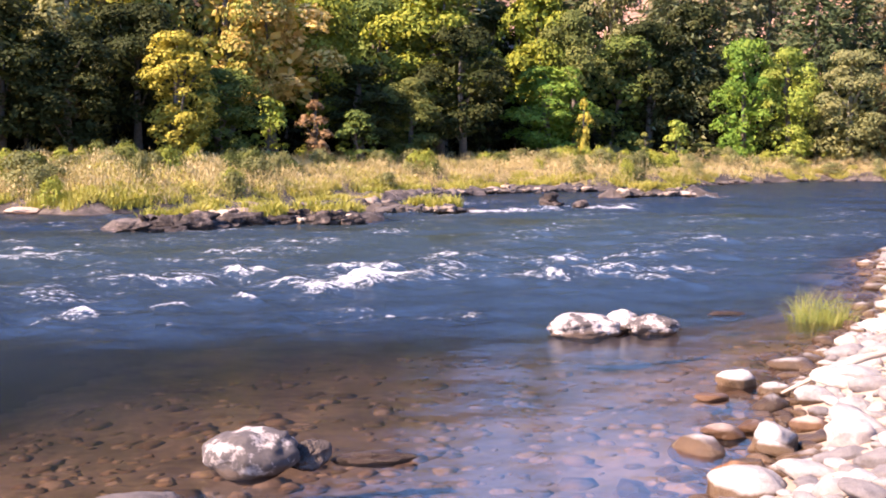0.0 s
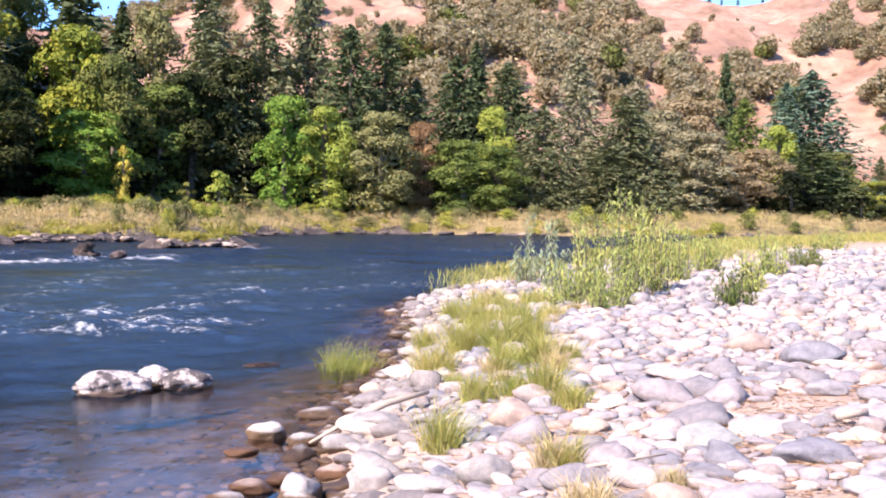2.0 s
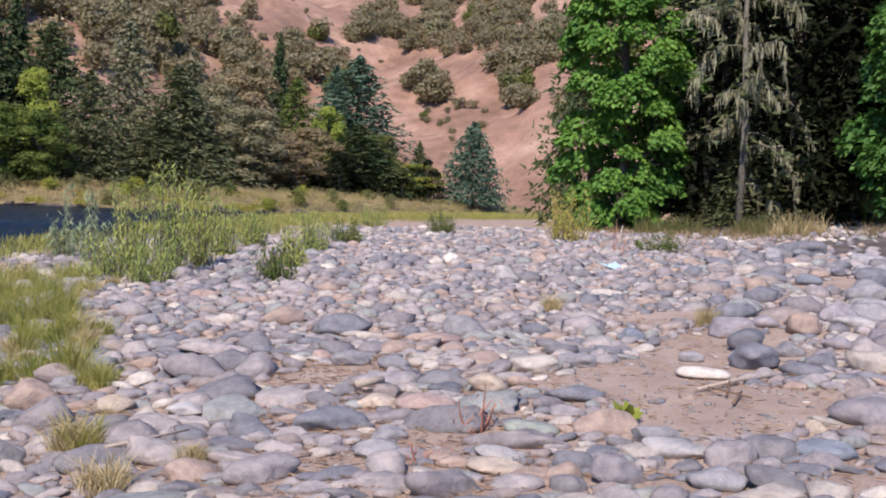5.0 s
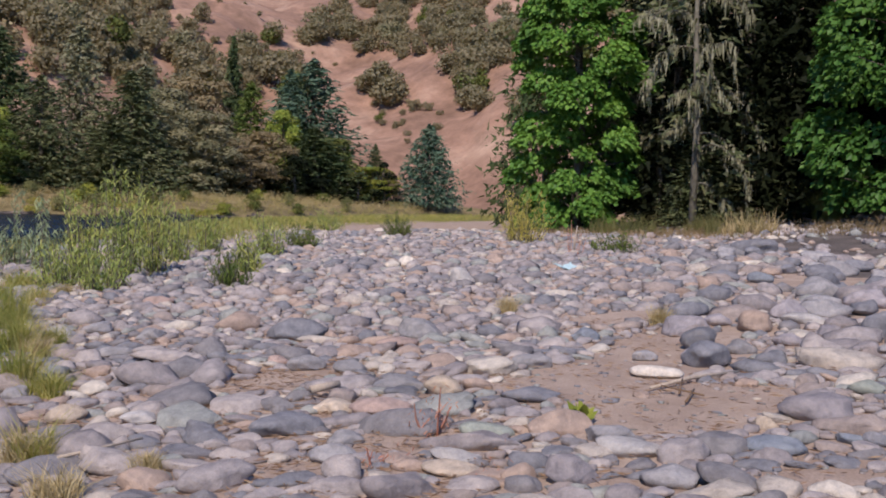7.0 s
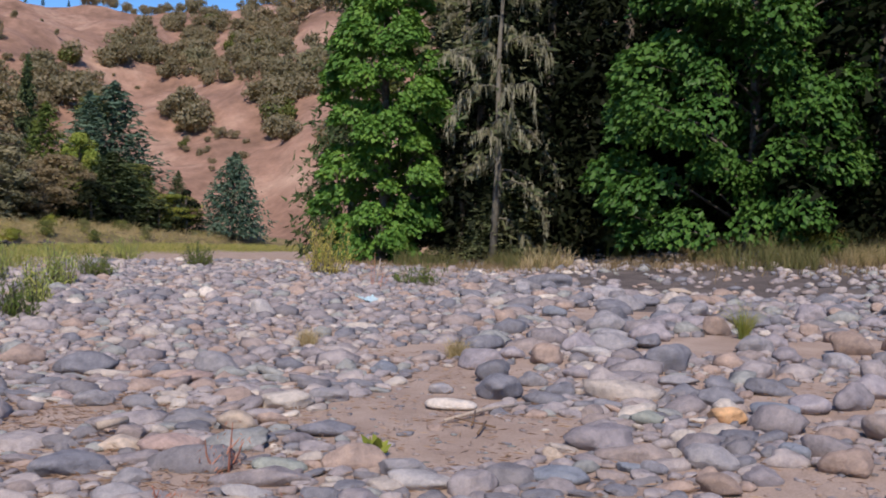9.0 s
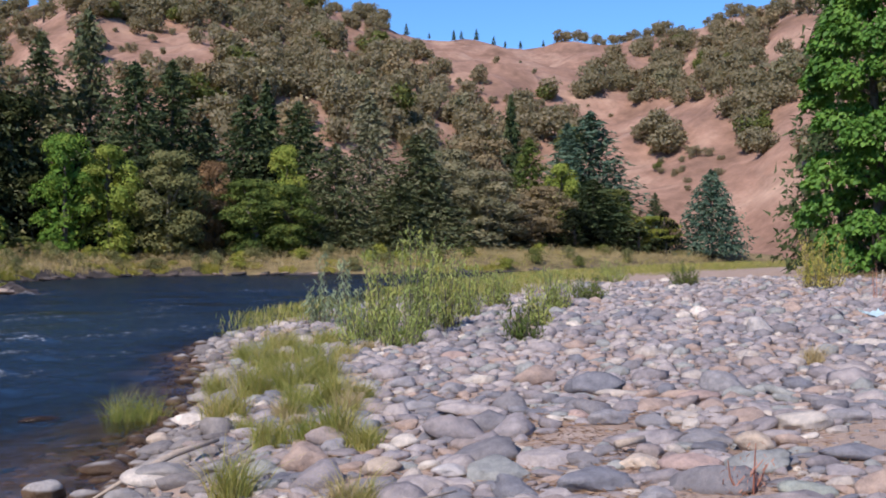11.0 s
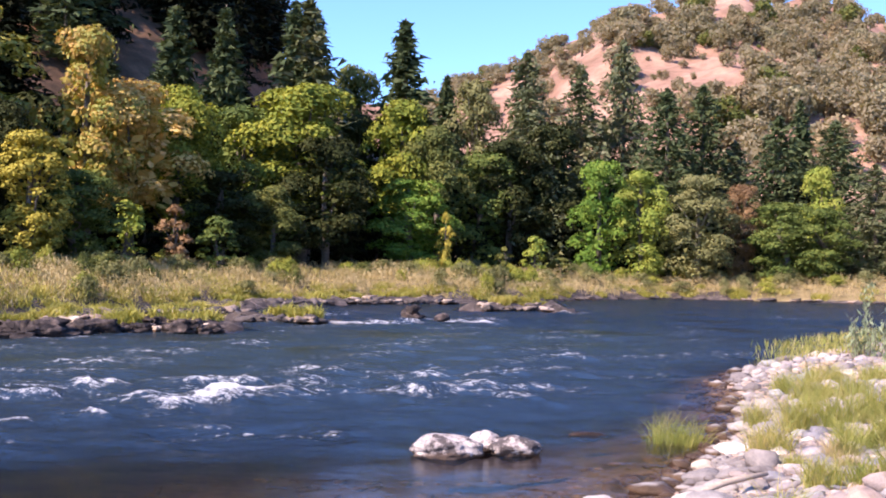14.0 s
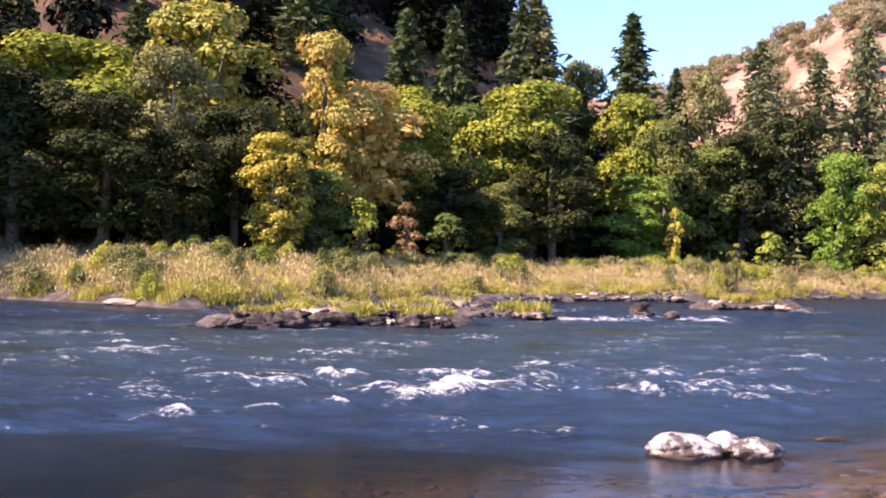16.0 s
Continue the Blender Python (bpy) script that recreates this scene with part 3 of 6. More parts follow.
def build_ground():
    radii = np.concatenate([[0.01], np.geomspace(0.5, 60, 190), np.geomspace(61, 260, 70), np.geomspace(264, 760, 80), np.geomspace(790, 4200, 24)])
    x, y, quads = polar_grid(radii)
    z = ground_z(x, y)
    ob = mesh_object("ground", np.stack([x, y, z], 1), quads, [SAND, SHALLOW, BED, SOIL, LITTER, DRYHILL, LEDGE, DARKSOIL], smooth=True)
    cx, cy = x[quads].mean(1), y[quads].mean(1)
    dn, df = near_land(cx, cy), far_land(cx, cy)
    r, head = np.hypot(cx, cy), np.degrees(np.arctan2(cx, cy))
    wob = waves_of(cx, cy, 41, 12.0) * 2
    zone = np.where(dn > 0, np.where(dn > np.where(head < 37, 22, 34) + wob, np.where(head < 37, 5, 4), 0), np.where(df > 0, np.where(df > 24 + wob, 4, 3), np.where((-dn < 10 + wob * 0.5), 1, 2)))
    zone = np.where((r > np.interp(head, HEADINGS, FOOT_R) - 6 + wob * 2) & (head > -19) & (head < 75), 5, zone)
    cz = z[quads].max(1)
    zone = np.where((zone == 2) & (cz > -0.12), 6, zone)
    zone = np.where((df > 0) & (df < 1.6 + wob * 0.4) & (cx < 5), 6, zone)
    zone = np.where((zone == 0) & (r > 21 + wob) & (head > 43 + wob) & (dn > 5), 7, zone)
    ob.data.polygons.foreach_set("material_index", zone.astype(np.int32))
    return tagged(ob, "river bed, sandy gravel bar, grassy bank and dry hills", "ground", kind="structure")


GROUND = build_ground()

# ---------------------------------------------------------------- the river
# rapids: course points, half width, strength
RAPIDS = [
    # the standing wave across the stream
    ([(-8.4, 16.2), (-8.1, 17.2)], 0.40, 1.21),
    ([(-8.15, 17.0), (-8.0, 17.9), (-7.8, 18.9)], 0.55, 1.38),
    ([(-7.9, 19.9), (-7.5, 20.9), (-6.9, 20.6)], 0.60, 1.29),
    ([(-7.2, 19.3), (-6.0, 19.8), (-4.9, 19.5)], 0.45, 1.16),
    ([(-8.8, 22.6), (-8.3, 24.2)], 0.65, 1.13),
    ([(-7.1, 23.2), (-6.0, 24.5)], 0.55, 1.05),
    ([(-6.3, 22.4), (-5.0, 23.5), (-4.1, 24.4)], 0.5, 1.10),
    ([(-4.6, 20.2), (-3.7, 20.1), (-3.0, 19.3)], 0.40, 1.07),
    ([(-4.2, 21.0), (-3.2, 21.3), (-2.4, 21.3)], 0.35, 1.05),
    ([(-2.4, 24.2), (-0.6, 25.2)], 0.6, 0.85),
    ([(-9.6, 17.0), (-8.2, 17.9), (-4.9, 20.6), (-2.6, 21.0)], 1.7, 0.66),
    # broken water upstream
    ([(-11.9, 16.8), (-11.1, 17.2), (-10.6, 17.9)], 0.32, 1.13),
    ([(-10.3, 17.5), (-9.2, 16.8)], 0.30, 1.05),
    ([(-10.9, 12.1), (-10.6, 12.5), (-10.5, 12.7)], 0.42, 1.38),
    ([(-10.45, 12.9), (-10.2, 13.2)], 0.40, 1.07),
    ([(-9.8, 13.7), (-9.6, 13.9)], 0.28, 1.16),
    ([(-9.3, 14.7), (-8.6, 14.4)], 0.22, 1.10),
    ([(-8.3, 15.2), (-8.2, 15.9)], 0.26, 1.02),
    ([(-12.6, 18.4), (-12.1, 18.8)], 0.40, 1.07),
    ([(-15.2, 20.4), (-14.6, 20.8)], 0.36, 1.05),
    ([(-15.1, 26.4), (-14.6, 27.2)], 0.60, 1.13),
    ([(-12.3, 13.6), (-11.4, 14.2)], 0.45, 1.00),
    ([(-17.6, 18.0), (-15.4, 19.5)], 0.7, 0.95),
    ([(-15.5, 14.0), (-12.0, 16.0), (-9.6, 17.7)], 1.7, 0.56),
    # the fall round the dark rock, and the channels behind the islands
    ([(-15.6, 43.2), (-13.3, 43.9), (-12.5, 46.0)], 1.1, 1.41), ([(-12.4, 47.4), (-10.6, 47.2), (-9.0, 46.8)], 0.9, 1.46),
    ([(-11.9, 49.3), (-11.2, 49.2)], 0.7, 1.35),
    ([(-24.0, 42.6), (-22.6, 43.4)], 0.8, 1.24), ([(-20.8, 45.4), (-18.6, 46.4), (-16.8, 46.8)], 1.0, 1.29),
    ([(-22.5, 43), (-19, 47), (-17, 56)], 2.0, 0.80),
    ([(-8.4, 69.0), (-7.6, 65.0), (-6.4, 61.4)], 0.9, 1.35),
    ([(-12, 51.5), (-9, 50.5)], 1.2, 0.90),
    ([(-27.5, 30.5), (-26.4, 31.2)], 0.7, 1.13),
    ([(-25, 23), (-22, 24.5)], 1.2, 0.80),
    ([(-19, 25), (-16, 27)], 1.4, 0.65),
    ([(-3, 29), (0, 31), (3, 36)], 1.4, 0.62),
    ([(4, 60), (8, 62)], 1.2, 0.75),
]


def build_water():
    radii = np.concatenate([np.geomspace(2.0, 60, 300), np.geomspace(61, 420, 60)])
    x, y, quads = polar_grid(radii)
    g = ground_z(x, y)
    foam, wild = np.zeros(x.shape), np.zeros(x.shape)
    rng = np.random.RandomState(57)
    caps = []
    for _ in range(60):
        r, h = rng.uniform(14, 34) if rng.uniform() < 0.75 else rng.uniform(34, 60), radians(rng.uniform(-47, 2))
        px, py, ln = r * math.sin(h), r * math.cos(h), rng.uniform(0.15, 0.7)
        if px < 0.32 * (py - 28) and px < -2:
            caps.append(([(px - ln, py - ln * 0.5), (px + ln, py + ln * 0.5)], rng.uniform(0.2, 0.42) * (1 + r / 60), rng.uniform(0.75, 1.05)))
    for course, half, strength in RAPIDS + caps:
        d = line_distance(x, y, course)
        foam = np.maximum(foam, strength * np.exp(-(d / half) ** 2))
        wild = np.maximum(wild, strength * np.exp(-(d / (half * 2.6)) ** 2))
    inside = np.clip(np.minimum(-near_land(x, y), -far_land(x, y)), 0, 12) / 12
    flow = np.clip((np.hypot(x, y) - 13) / 10, 0, 1) * np.clip(inside * 2, 0, 1)
    wild = np.maximum(wild, (0.45 + 0.35 * waves_of(x, y, 66, 7.0, 2)) * flow)
    # crests lie across the stream, some breaking
    u, w = x * math.cos(0.45) + y * math.sin(0.45), -x * math.sin(0.45) + y * math.cos(0.45)
    swell = waves_of(u * 0.62, w * 1.25, 61, 3.1, 4) + 0.4 * waves_of(u, w, 63, 1.3, 3)
    crest = np.clip(swell * 1.5, -1, 1.2)
    foam = np.maximum(foam * (0.86 + 0.36 * crest), (0.22 + 0.46 * crest) * flow * np.clip((70 - np.hypot(x, y)) / 25, 0, 1))
    z = (0.003 + 0.13 * wild) * swell + 0.003 * waves_of(x, y, 62, 0.7, 2) + 0.07 * np.clip(foam - 0.55, 0, 1) * (0.6 + 0.6 * waves_of(x, y, 64, 0.8, 3))
    keep = (g[quads].min(1) < 0.16) & (np.hypot(x, y)[quads].min(1) > 2.0)
    ob = mesh_object("water", np.stack([x, y, z], 1), quads[keep], WATER, smooth=True)
    # the water is paler and greener along this line than in the rest of the channel
    pale_share = np.exp(-(line_distance(x, y, [(-60, 10), (-24, 18), (-12, 26), (-9, 36)]) / 9.0) ** 2)
    depth = np.clip((-g - 0.05) / np.interp(np.hypot(x, y), [6, 10, 14, 19], [1.3, 1.1, 0.8, 0.30]), 0, 1) * 0.94
    for key, value in (("foam", foam), ("turbulence", wild), ("depth", depth), ("pale_share", pale_share)):
        at = ob.data.attributes.new(key, "FLOAT", "POINT")
        at.data.foreach_set("value", value.astype(np.float32))
    return tagged(ob, "clear blue river with white rapids", "river", kind="structure")


build_water()


# ---------------------------------------------------------------- stones
def stone_mesh(seed, level, flat=0.55, rugged=0.10, corners=0.0):
    """A river stone about one metre across, lying flat."""
    bm = bmesh.new()
    bmesh.ops.create_icosphere(bm, subdivisions=level, radius=0.5)
    r = random.Random(seed)
    off = Vector((r.uniform(-50, 50), r.uniform(-50, 50), r.uniform(-50, 50)))
    sq = r.uniform(0.0, 0.1)
    cuts = [(Vector((r.gauss(0, 1), r.gauss(0, 1), r.gauss(0, 0.8))).normalized(), r.uniform(0.30, 0.45)) for _ in range(9)]
    for v in bm.verts:
        c = v.co.copy()
        if not corners:
            for way, reach in cuts:
                c -= way * max(0.0, c.dot(way) - reach) * 0.95
        d = 1 + rugged * 2.2 * (noise.noise(c * 1.7 + off)) + rugged * 0.8 * noise.noise(c * 4.1 + off)
        if corners:
            d += corners * ((0.9 if corners > 0.3 else 0.4) * (noise.cell(c * 2.6 + off) - 0.5) + 0.75 * (0.22 - abs(noise.noise(c * 3.4 + off))) + 0.4 * noise.noise(c * 9 + off))
        c *= d
        m = max(abs(c.x), abs(c.y), abs(c.z)) / 0.5
        c = c * (1 - sq) + c.normalized() * 0.5 * sq * (0.7 + 0.45 * m)
        v.co = Vector((c.x, c.y * r.uniform(0.995, 1.005), c.z * flat))
    for f in bm.faces:
        f.smooth = True
    v = np.array([q.co[:] for q in bm.verts])
    f = np.array([[q.index for q in p.verts] for p in bm.faces])
    bm.free()
    return v, f


FINE = [stone_mesh(i, 3, 0.42 + 0.04 * (i % 6), 0.12 + 0.02 * (i % 4)) for i in range(14)]
MID = [stone_mesh(100 + i, 3, 0.40 + 0.05 * (i % 6), 0.15) for i in range(10)]
LOW = [stone_mesh(200 + i, 2, 0.42 + 0.05 * (i % 5), 0.17) for i in range(8)]
TINY = [stone_mesh(300 + i, 1, 0.5, 0.12) for i in range(6)]
TAKEN = []
FINE_MESH = {}


def turned(v, sx, sy, sz, head, tilt, lean):
    m = (Euler((tilt, lean, head)).to_matrix()) @ Matrix.Diagonal((sx, sy, sz))
    return v @ np.array(m).T


def river_stone(x, y, long, wide, high, head=0.0, kind=0, material=None, label="smooth grey river stone lying on the gravel bar", sink=0.30, tilt=0.0, lean=0.0, z=None, rugged=0.0):
    v, f = FINE[kind % 14] if not rugged else stone_mesh(900 + kind, 4 if kind >= 20 else 5, 0.6, 0.16, rugged)
    zr = float(v[:, 2].max() - v[:, 2].min())
    base = (zat(x, y) if z is None else z) + high * (0.5 - sink)
    key = (kind % 14 if not rugged else 1000 + kind)
    if key not in FINE_MESH:
        FINE_MESH[key] = mesh_object("river_stone", v, f, STONE, smooth=True)
        ob = FINE_MESH[key]
    else:
        ob = new("river_stone", FINE_MESH[key].data)
    ob.matrix_world = Matrix.LocRotScale((x, y, base), Euler((tilt, lean, radians(head))), (long, wide, high / zr))
    ob.material_slots[0].link = "OBJECT"
    ob.material_slots[0].material = material or STONE
    TAKEN.append((x, y, (long + wide) / 4))
    return tagged(ob, label, "stone", "stones of the gravel bar")


TINT_WORDS = {"dark": "dark grey", "grey": "grey", "light": "light grey", "pale": "pale cream", "tan": "tan", "pink": "pinkish", "brown": "brownish grey", "blue": "blue-grey", "green": "greenish grey", "orange": "orange-tan", "mauve": "mauve-grey", "white": "bleached white"}


def bar_stone(x, y, long, wide, high, head, kind, tint):
    r = random.Random(kind)
    where = "smooth %s river stone at the water's edge" if tint == "white" else "smooth %s river stone on the gravel bar"
    return river_stone(x, y, long, wide, high, head + r.uniform(-12, 12), kind, TINT[tint], where % TINT_WORDS[tint], sink=0.22, tilt=r.uniform(-0.08, 0.08), lean=r.uniform(-0.1, 0.1))


# rocks standing in the river
river_stone(-3.10, 12.95, 0.90, 0.6, 0.38, 12, 1, LICHEN, "pale lichen-white boulder standing in the shallow water", z=0.0, sink=0.25, rugged=0.14)
river_stone(-2.30, 13.3, 0.66, 0.42, 0.34, 8, 2, CRACKED, "pale boulder with dark cracks standing in the water", z=0.0, sink=0.26, rugged=0.16)
river_stone(-3.98, 6.5, 0.66, 0.5, 0.40, 24, 3, CRACKED, "white weathered boulder standing in the shallows", z=0.0, sink=0.22, rugged=0.09)
river_stone(-3.68, 6.78, 0.3, 0.26, 0.22, 60, 4, CRAG, "small blackish rock beside the white boulder", z=0.0, sink=0.24, rugged=0.16)
river_stone(-4.15, 5.42, 0.62, 0.4, 0.20, 20, 5, TINT["ledge"], "low wet blackish rock in the shallows", z=0.0, sink=0.35, rugged=0.14)
river_stone(-3.28, 6.95, 0.55, 0.18, 0.12, 25, 6, TINT["ledge"], "low wet blackish rock in the shallows", z=0.0, sink=0.35, rugged=0.14)
# stones of the bar: x, y, length, depth, height, heading, shape, colour
bar_stone(4.65, 11.39, 0.74, 0.51, 0.28, -21, 0, "dark")
bar_stone(5.85, 10.71, 0.62, 0.43, 0.27, -27, 1, "grey")
bar_stone(5.28, 8.26, 0.54, 0.38, 0.18, -31, 2, "pale")
bar_stone(5.79, 8.33, 0.36, 0.25, 0.16, -33, 3, "grey")
bar_stone(4.90, 7.02, 0.50, 0.35, 0.14, -33, 4, "dark")
bar_stone(4.01, 6.27, 0.40, 0.28, 0.13, -30, 5, "green")
bar_stone(2.92, 7.15, 0.54, 0.38, 0.18, -20, 6, "dark")
bar_stone(3.48, 7.59, 0.41, 0.29, 0.13, -23, 7, "tan")
bar_stone(3.72, 7.27, 0.51, 0.36, 0.15, -25, 8, "pink")
bar_stone(4.43, 7.60, 0.34, 0.24, 0.19, -28, 9, "tan")
bar_stone(4.26, 8.02, 0.45, 0.31, 0.15, -26, 10, "grey")
bar_stone(4.16, 7.77, 0.33, 0.23, 0.09, -26, 11, "dark")
bar_stone(3.39, 5.53, 0.37, 0.25, 0.10, -29, 12, "tan")
bar_stone(3.53, 5.82, 0.32, 0.22, 0.10, -29, 13, "light")
bar_stone(2.87, 6.18, 0.38, 0.26, 0.14, -23, 14, "grey")
bar_stone(3.84, 5.00, 0.41, 0.29, 0.19, -35, 15, "mauve")
bar_stone(4.60, 5.63, 0.36, 0.25, 0.14, -37, 16, "grey")
bar_stone(4.51, 5.30, 0.41, 0.29, 0.13, -38, 17, "light")
bar_stone(4.28, 4.66, 0.37, 0.26, 0.15, -40, 18, "grey")
bar_stone(6.41, 7.38, 0.49, 0.34, 0.14, -39, 19, "pale")
bar_stone(3.96, 9.38, 0.38, 0.26, 0.17, -21, 20, "grey")
bar_stone(7.33, 9.62, 0.37, 0.26, 0.18, -36, 21, "blue")
bar_stone(5.33, 10.23, 0.51, 0.36, 0.14, -26, 22, "pink")
bar_stone(3.74, 9.69, 0.20, 0.14, 0.06, -20, 23, "pale")
bar_stone(3.15, 6.62, 0.25, 0.17, 0.11, -23, 24, "grey")
bar_stone(6.21, 5.34, 0.57, 0.39, 0.22, -47, 25, "mauve")
bar_stone(5.35, 4.87, 0.42, 0.29, 0.14, -45, 26, "blue")
bar_stone(5.69, 5.34, 0.15, 0.10, 0.12, -45, 27, "tan")
bar_stone(8.76, 6.21, 0.49, 0.34, 0.22, -53, 28, "dark")
bar_stone(9.80, 6.36, 0.65, 0.45, 0.18, -56, 29, "dark")
bar_stone(8.12, 5.64, 0.36, 0.25, 0.17, -54, 30, "orange")
bar_stone(8.77, 5.58, 0.44, 0.30, 0.18, -56, 31, "blue")
bar_stone(7.41, 5.93, 0.32, 0.22, 0.15, -50, 32, "green")
bar_stone(7.77, 6.73, 0.31, 0.22, 0.11, -48, 33, "dark")
bar_stone(10.10, 9.09, 0.54, 0.38, 0.17, -47, 34, "light")
bar_stone(9.19, 8.30, 0.44, 0.30, 0.14, -47, 35, "pale")
bar_stone(6.37, 4.48, 0.41, 0.29, 0.21, -53, 36, "grey")
bar_stone(5.89, 4.06, 0.32, 0.22, 0.16, -53, 37, "brown")
bar_stone(6.31, 4.02, 0.26, 0.18, 0.14, -55, 38, "mauve")
bar_stone(7.06, 3.87, 0.41, 0.29, 0.21, -59, 39, "brown")
bar_stone(8.32, 4.66, 0.36, 0.25, 0.16, -59, 40, "brown")
bar_stone(6.36, 3.06, 0.30, 0.21, 0.24, -62, 41, "light")
bar_stone(9.36, 7.19, 0.48, 0.33, 0.13, -51, 42, "grey")
bar_stone(12.54, 7.23, 0.51, 0.36, 0.22, -59, 43, "grey")
bar_stone(5.86, 4.75, 0.23, 0.16, 0.07, -49, 44, "blue")
bar_stone(20.16, 19.96, 1.12, 0.78, 0.50, -45, 45, "dark")
bar_stone(14.30, 14.91, 0.72, 0.50, 0.25, -43, 46, "dark")
bar_stone(14.41, 14.11, 0.49, 0.34, 0.26, -45, 47, "blue")
bar_stone(11.86, 11.58, 0.47, 0.33, 0.13, -45, 48, "pale")
bar_stone(11.95, 10.55, 0.74, 0.51, 0.21, -48, 49, "grey")
bar_stone(22.57, 17.72, 0.66, 0.46, 0.20, -51, 50, "tan")
bar_stone(15.87, 10.89, 0.84, 0.58, 0.36, -55, 51, "dark")
bar_stone(8.08, 8.02, 0.32, 0.22, 0.17, -44, 52, "grey")
bar_stone(7.89, 7.42, 0.35, 0.24, 0.17, -45, 53, "dark")
bar_stone(10.71, 11.54, 0.42, 0.29, 0.16, -42, 54, "light")
bar_stone(9.88, 13.74, 0.50, 0.35, 0.14, -35, 55, "pale")
bar_stone(10.68, 20.59, 0.38, 0.26, 0.26, -27, 56, "pale")
bar_stone(9.54, 16.22, 0.51, 0.35, 0.36, -30, 57, "light")
bar_stone(7.08, 14.56, 0.28, 0.19, 0.16, -25, 58, "light")
bar_stone(7.14, 4.33, 0.22, 0.15, 0.17, -57, 59, "blue")
bar_stone(8.38, 4.15, 0.30, 0.20, 0.14, -62, 60, "brown")
bar_stone(5.93, 4.63, 0.20, 0.14, 0.12, -50, 61, "dark")
bar_stone(7.02, 8.23, 0.26, 0.18, 0.13, -39, 62, "grey")
bar_stone(21.89, 12.49, 0.67, 0.47, 0.20, -60, 63, "dark")
bar_stone(16.64, 8.56, 0.58, 0.40, 0.28, -62, 64, "dark")
bar_stone(-0.05, 12.17, 0.33, 0.23, 0.22, 0, 65, "tan")
bar_stone(1.16, 9.22, 0.42, 0.30, 0.26, -7, 66, "brown")
bar_stone(1.47, 9.65, 0.25, 0.17, 0.15, -8, 67, "grey")
bar_stone(-0.07, 10.11, 0.54, 0.37, 0.21, 1, 68, "pale")
bar_stone(0.30, 13.70, 0.48, 0.33, 0.18, -1, 69, "pale")
bar_stone(1.68, 8.55, 0.35, 0.24, 0.16, -11, 70, "tan")
bar_stone(0.04, 18.45, 0.31, 0.21, 0.12, 0, 71, "pale")
bar_stone(-0.78, 16.59, 0.37, 0.25, 0.10, 3, 72, "pale")
bar_stone(-1.06, 10.57, 0.25, 0.17, 0.07, 6, 73, "pale")
bar_stone(4.33, 12.47, 0.60, 0.41, 0.30, -19, 74, "brown")
bar_stone(2.64, 11.43, 0.39, 0.27, 0.16, -13, 75, "grey")
bar_stone(2.75, 8.92, 0.27, 0.19, 0.14, -17, 76, "grey")
bar_stone(3.27, 12.38, 0.41, 0.28, 0.17, -15, 77, "grey")
bar_stone(2.42, 13.16, 0.39, 0.27, 0.18, -10, 78, "light")
bar_stone(2.12, 8.09, 0.31, 0.22, 0.12, -14, 79, "light")
bar_stone(2.51, 15.35, 0.42, 0.29, 0.16, -9, 80, "light")
bar_stone(2.89, 13.28, 0.36, 0.25, 0.17, -12, 81, "grey")
bar_stone(4.28, 9.03, 0.32, 0.22, 0.15, -25, 82, "grey")
bar_stone(4.21, 15.82, 0.44, 0.30, 0.17, -15, 83, "pink")
bar_stone(10.43, 19.99, 0.41, 0.28, 0.25, -27, 84, "pale")
bar_stone(3.83, 9.78, 0.25, 0.17, 0.11, -21, 85, "pink")
bar_stone(-0.04, 8.10, 0.39, 0.27, 0.23, -0, 86, "white")
bar_stone(0.34, 7.43, 0.42, 0.29, 0.17, -3, 87, "white")
bar_stone(0.74, 7.45, 0.44, 0.31, 0.26, -6, 88, "white")
bar_stone(-0.58, 8.06, 0.31, 0.21, 0.17, 3, 89, "white")
bar_stone(-1.02, 10.24, 0.28, 0.19, 0.13, 5, 90, "white")
bar_stone(-0.71, 10.01, 0.22, 0.15, 0.11, 3, 91, "white")
bar_stone(-0.33, 9.67, 0.37, 0.25, 0.19, 1, 92, "white")
bar_stone(-0.02, 10.15, 0.63, 0.43, 0.19, -0, 93, "white")
bar_stone(0.01, 6.71, 0.22, 0.15, 0.12, -1, 94, "white")
bar_stone(0.46, 9.89, 0.27, 0.19, 0.10, -3, 95, "white")
bar_stone(0.46, 6.62, 0.39, 0.27, 0.13, -5, 96, "white")


def upper_bar_stones():
    """Larger dark stones on the upper bar, towards the wood."""
    rng = np.random.RandomState(71)
    k = 0
    for _ in range(900):
        rad, head = rng.uniform(9.5, 27), radians(rng.uniform(42, 68))
        x, y, s = rad * math.sin(head), rad * math.cos(head), rng.uniform(0.30, 0.62) * (1 + rad / 60)
        if k < 95 and waves_of(x, y, 77, 5.0, 2) > -0.2 and all(math.hypot(x - p, y - q) > (s * 0.46 + w) for p, q, w in TAKEN):
            bar_stone(x, y, s, s * rng.uniform(0.6, 0.8), s * rng.uniform(0.38, 0.55), rng.uniform(-30, 30), 100 + k, ("dark", "grey", "mauve", "dark", "grey", "mauve", "brown")[k % 7])
            k += 1


upper_bar_stones()


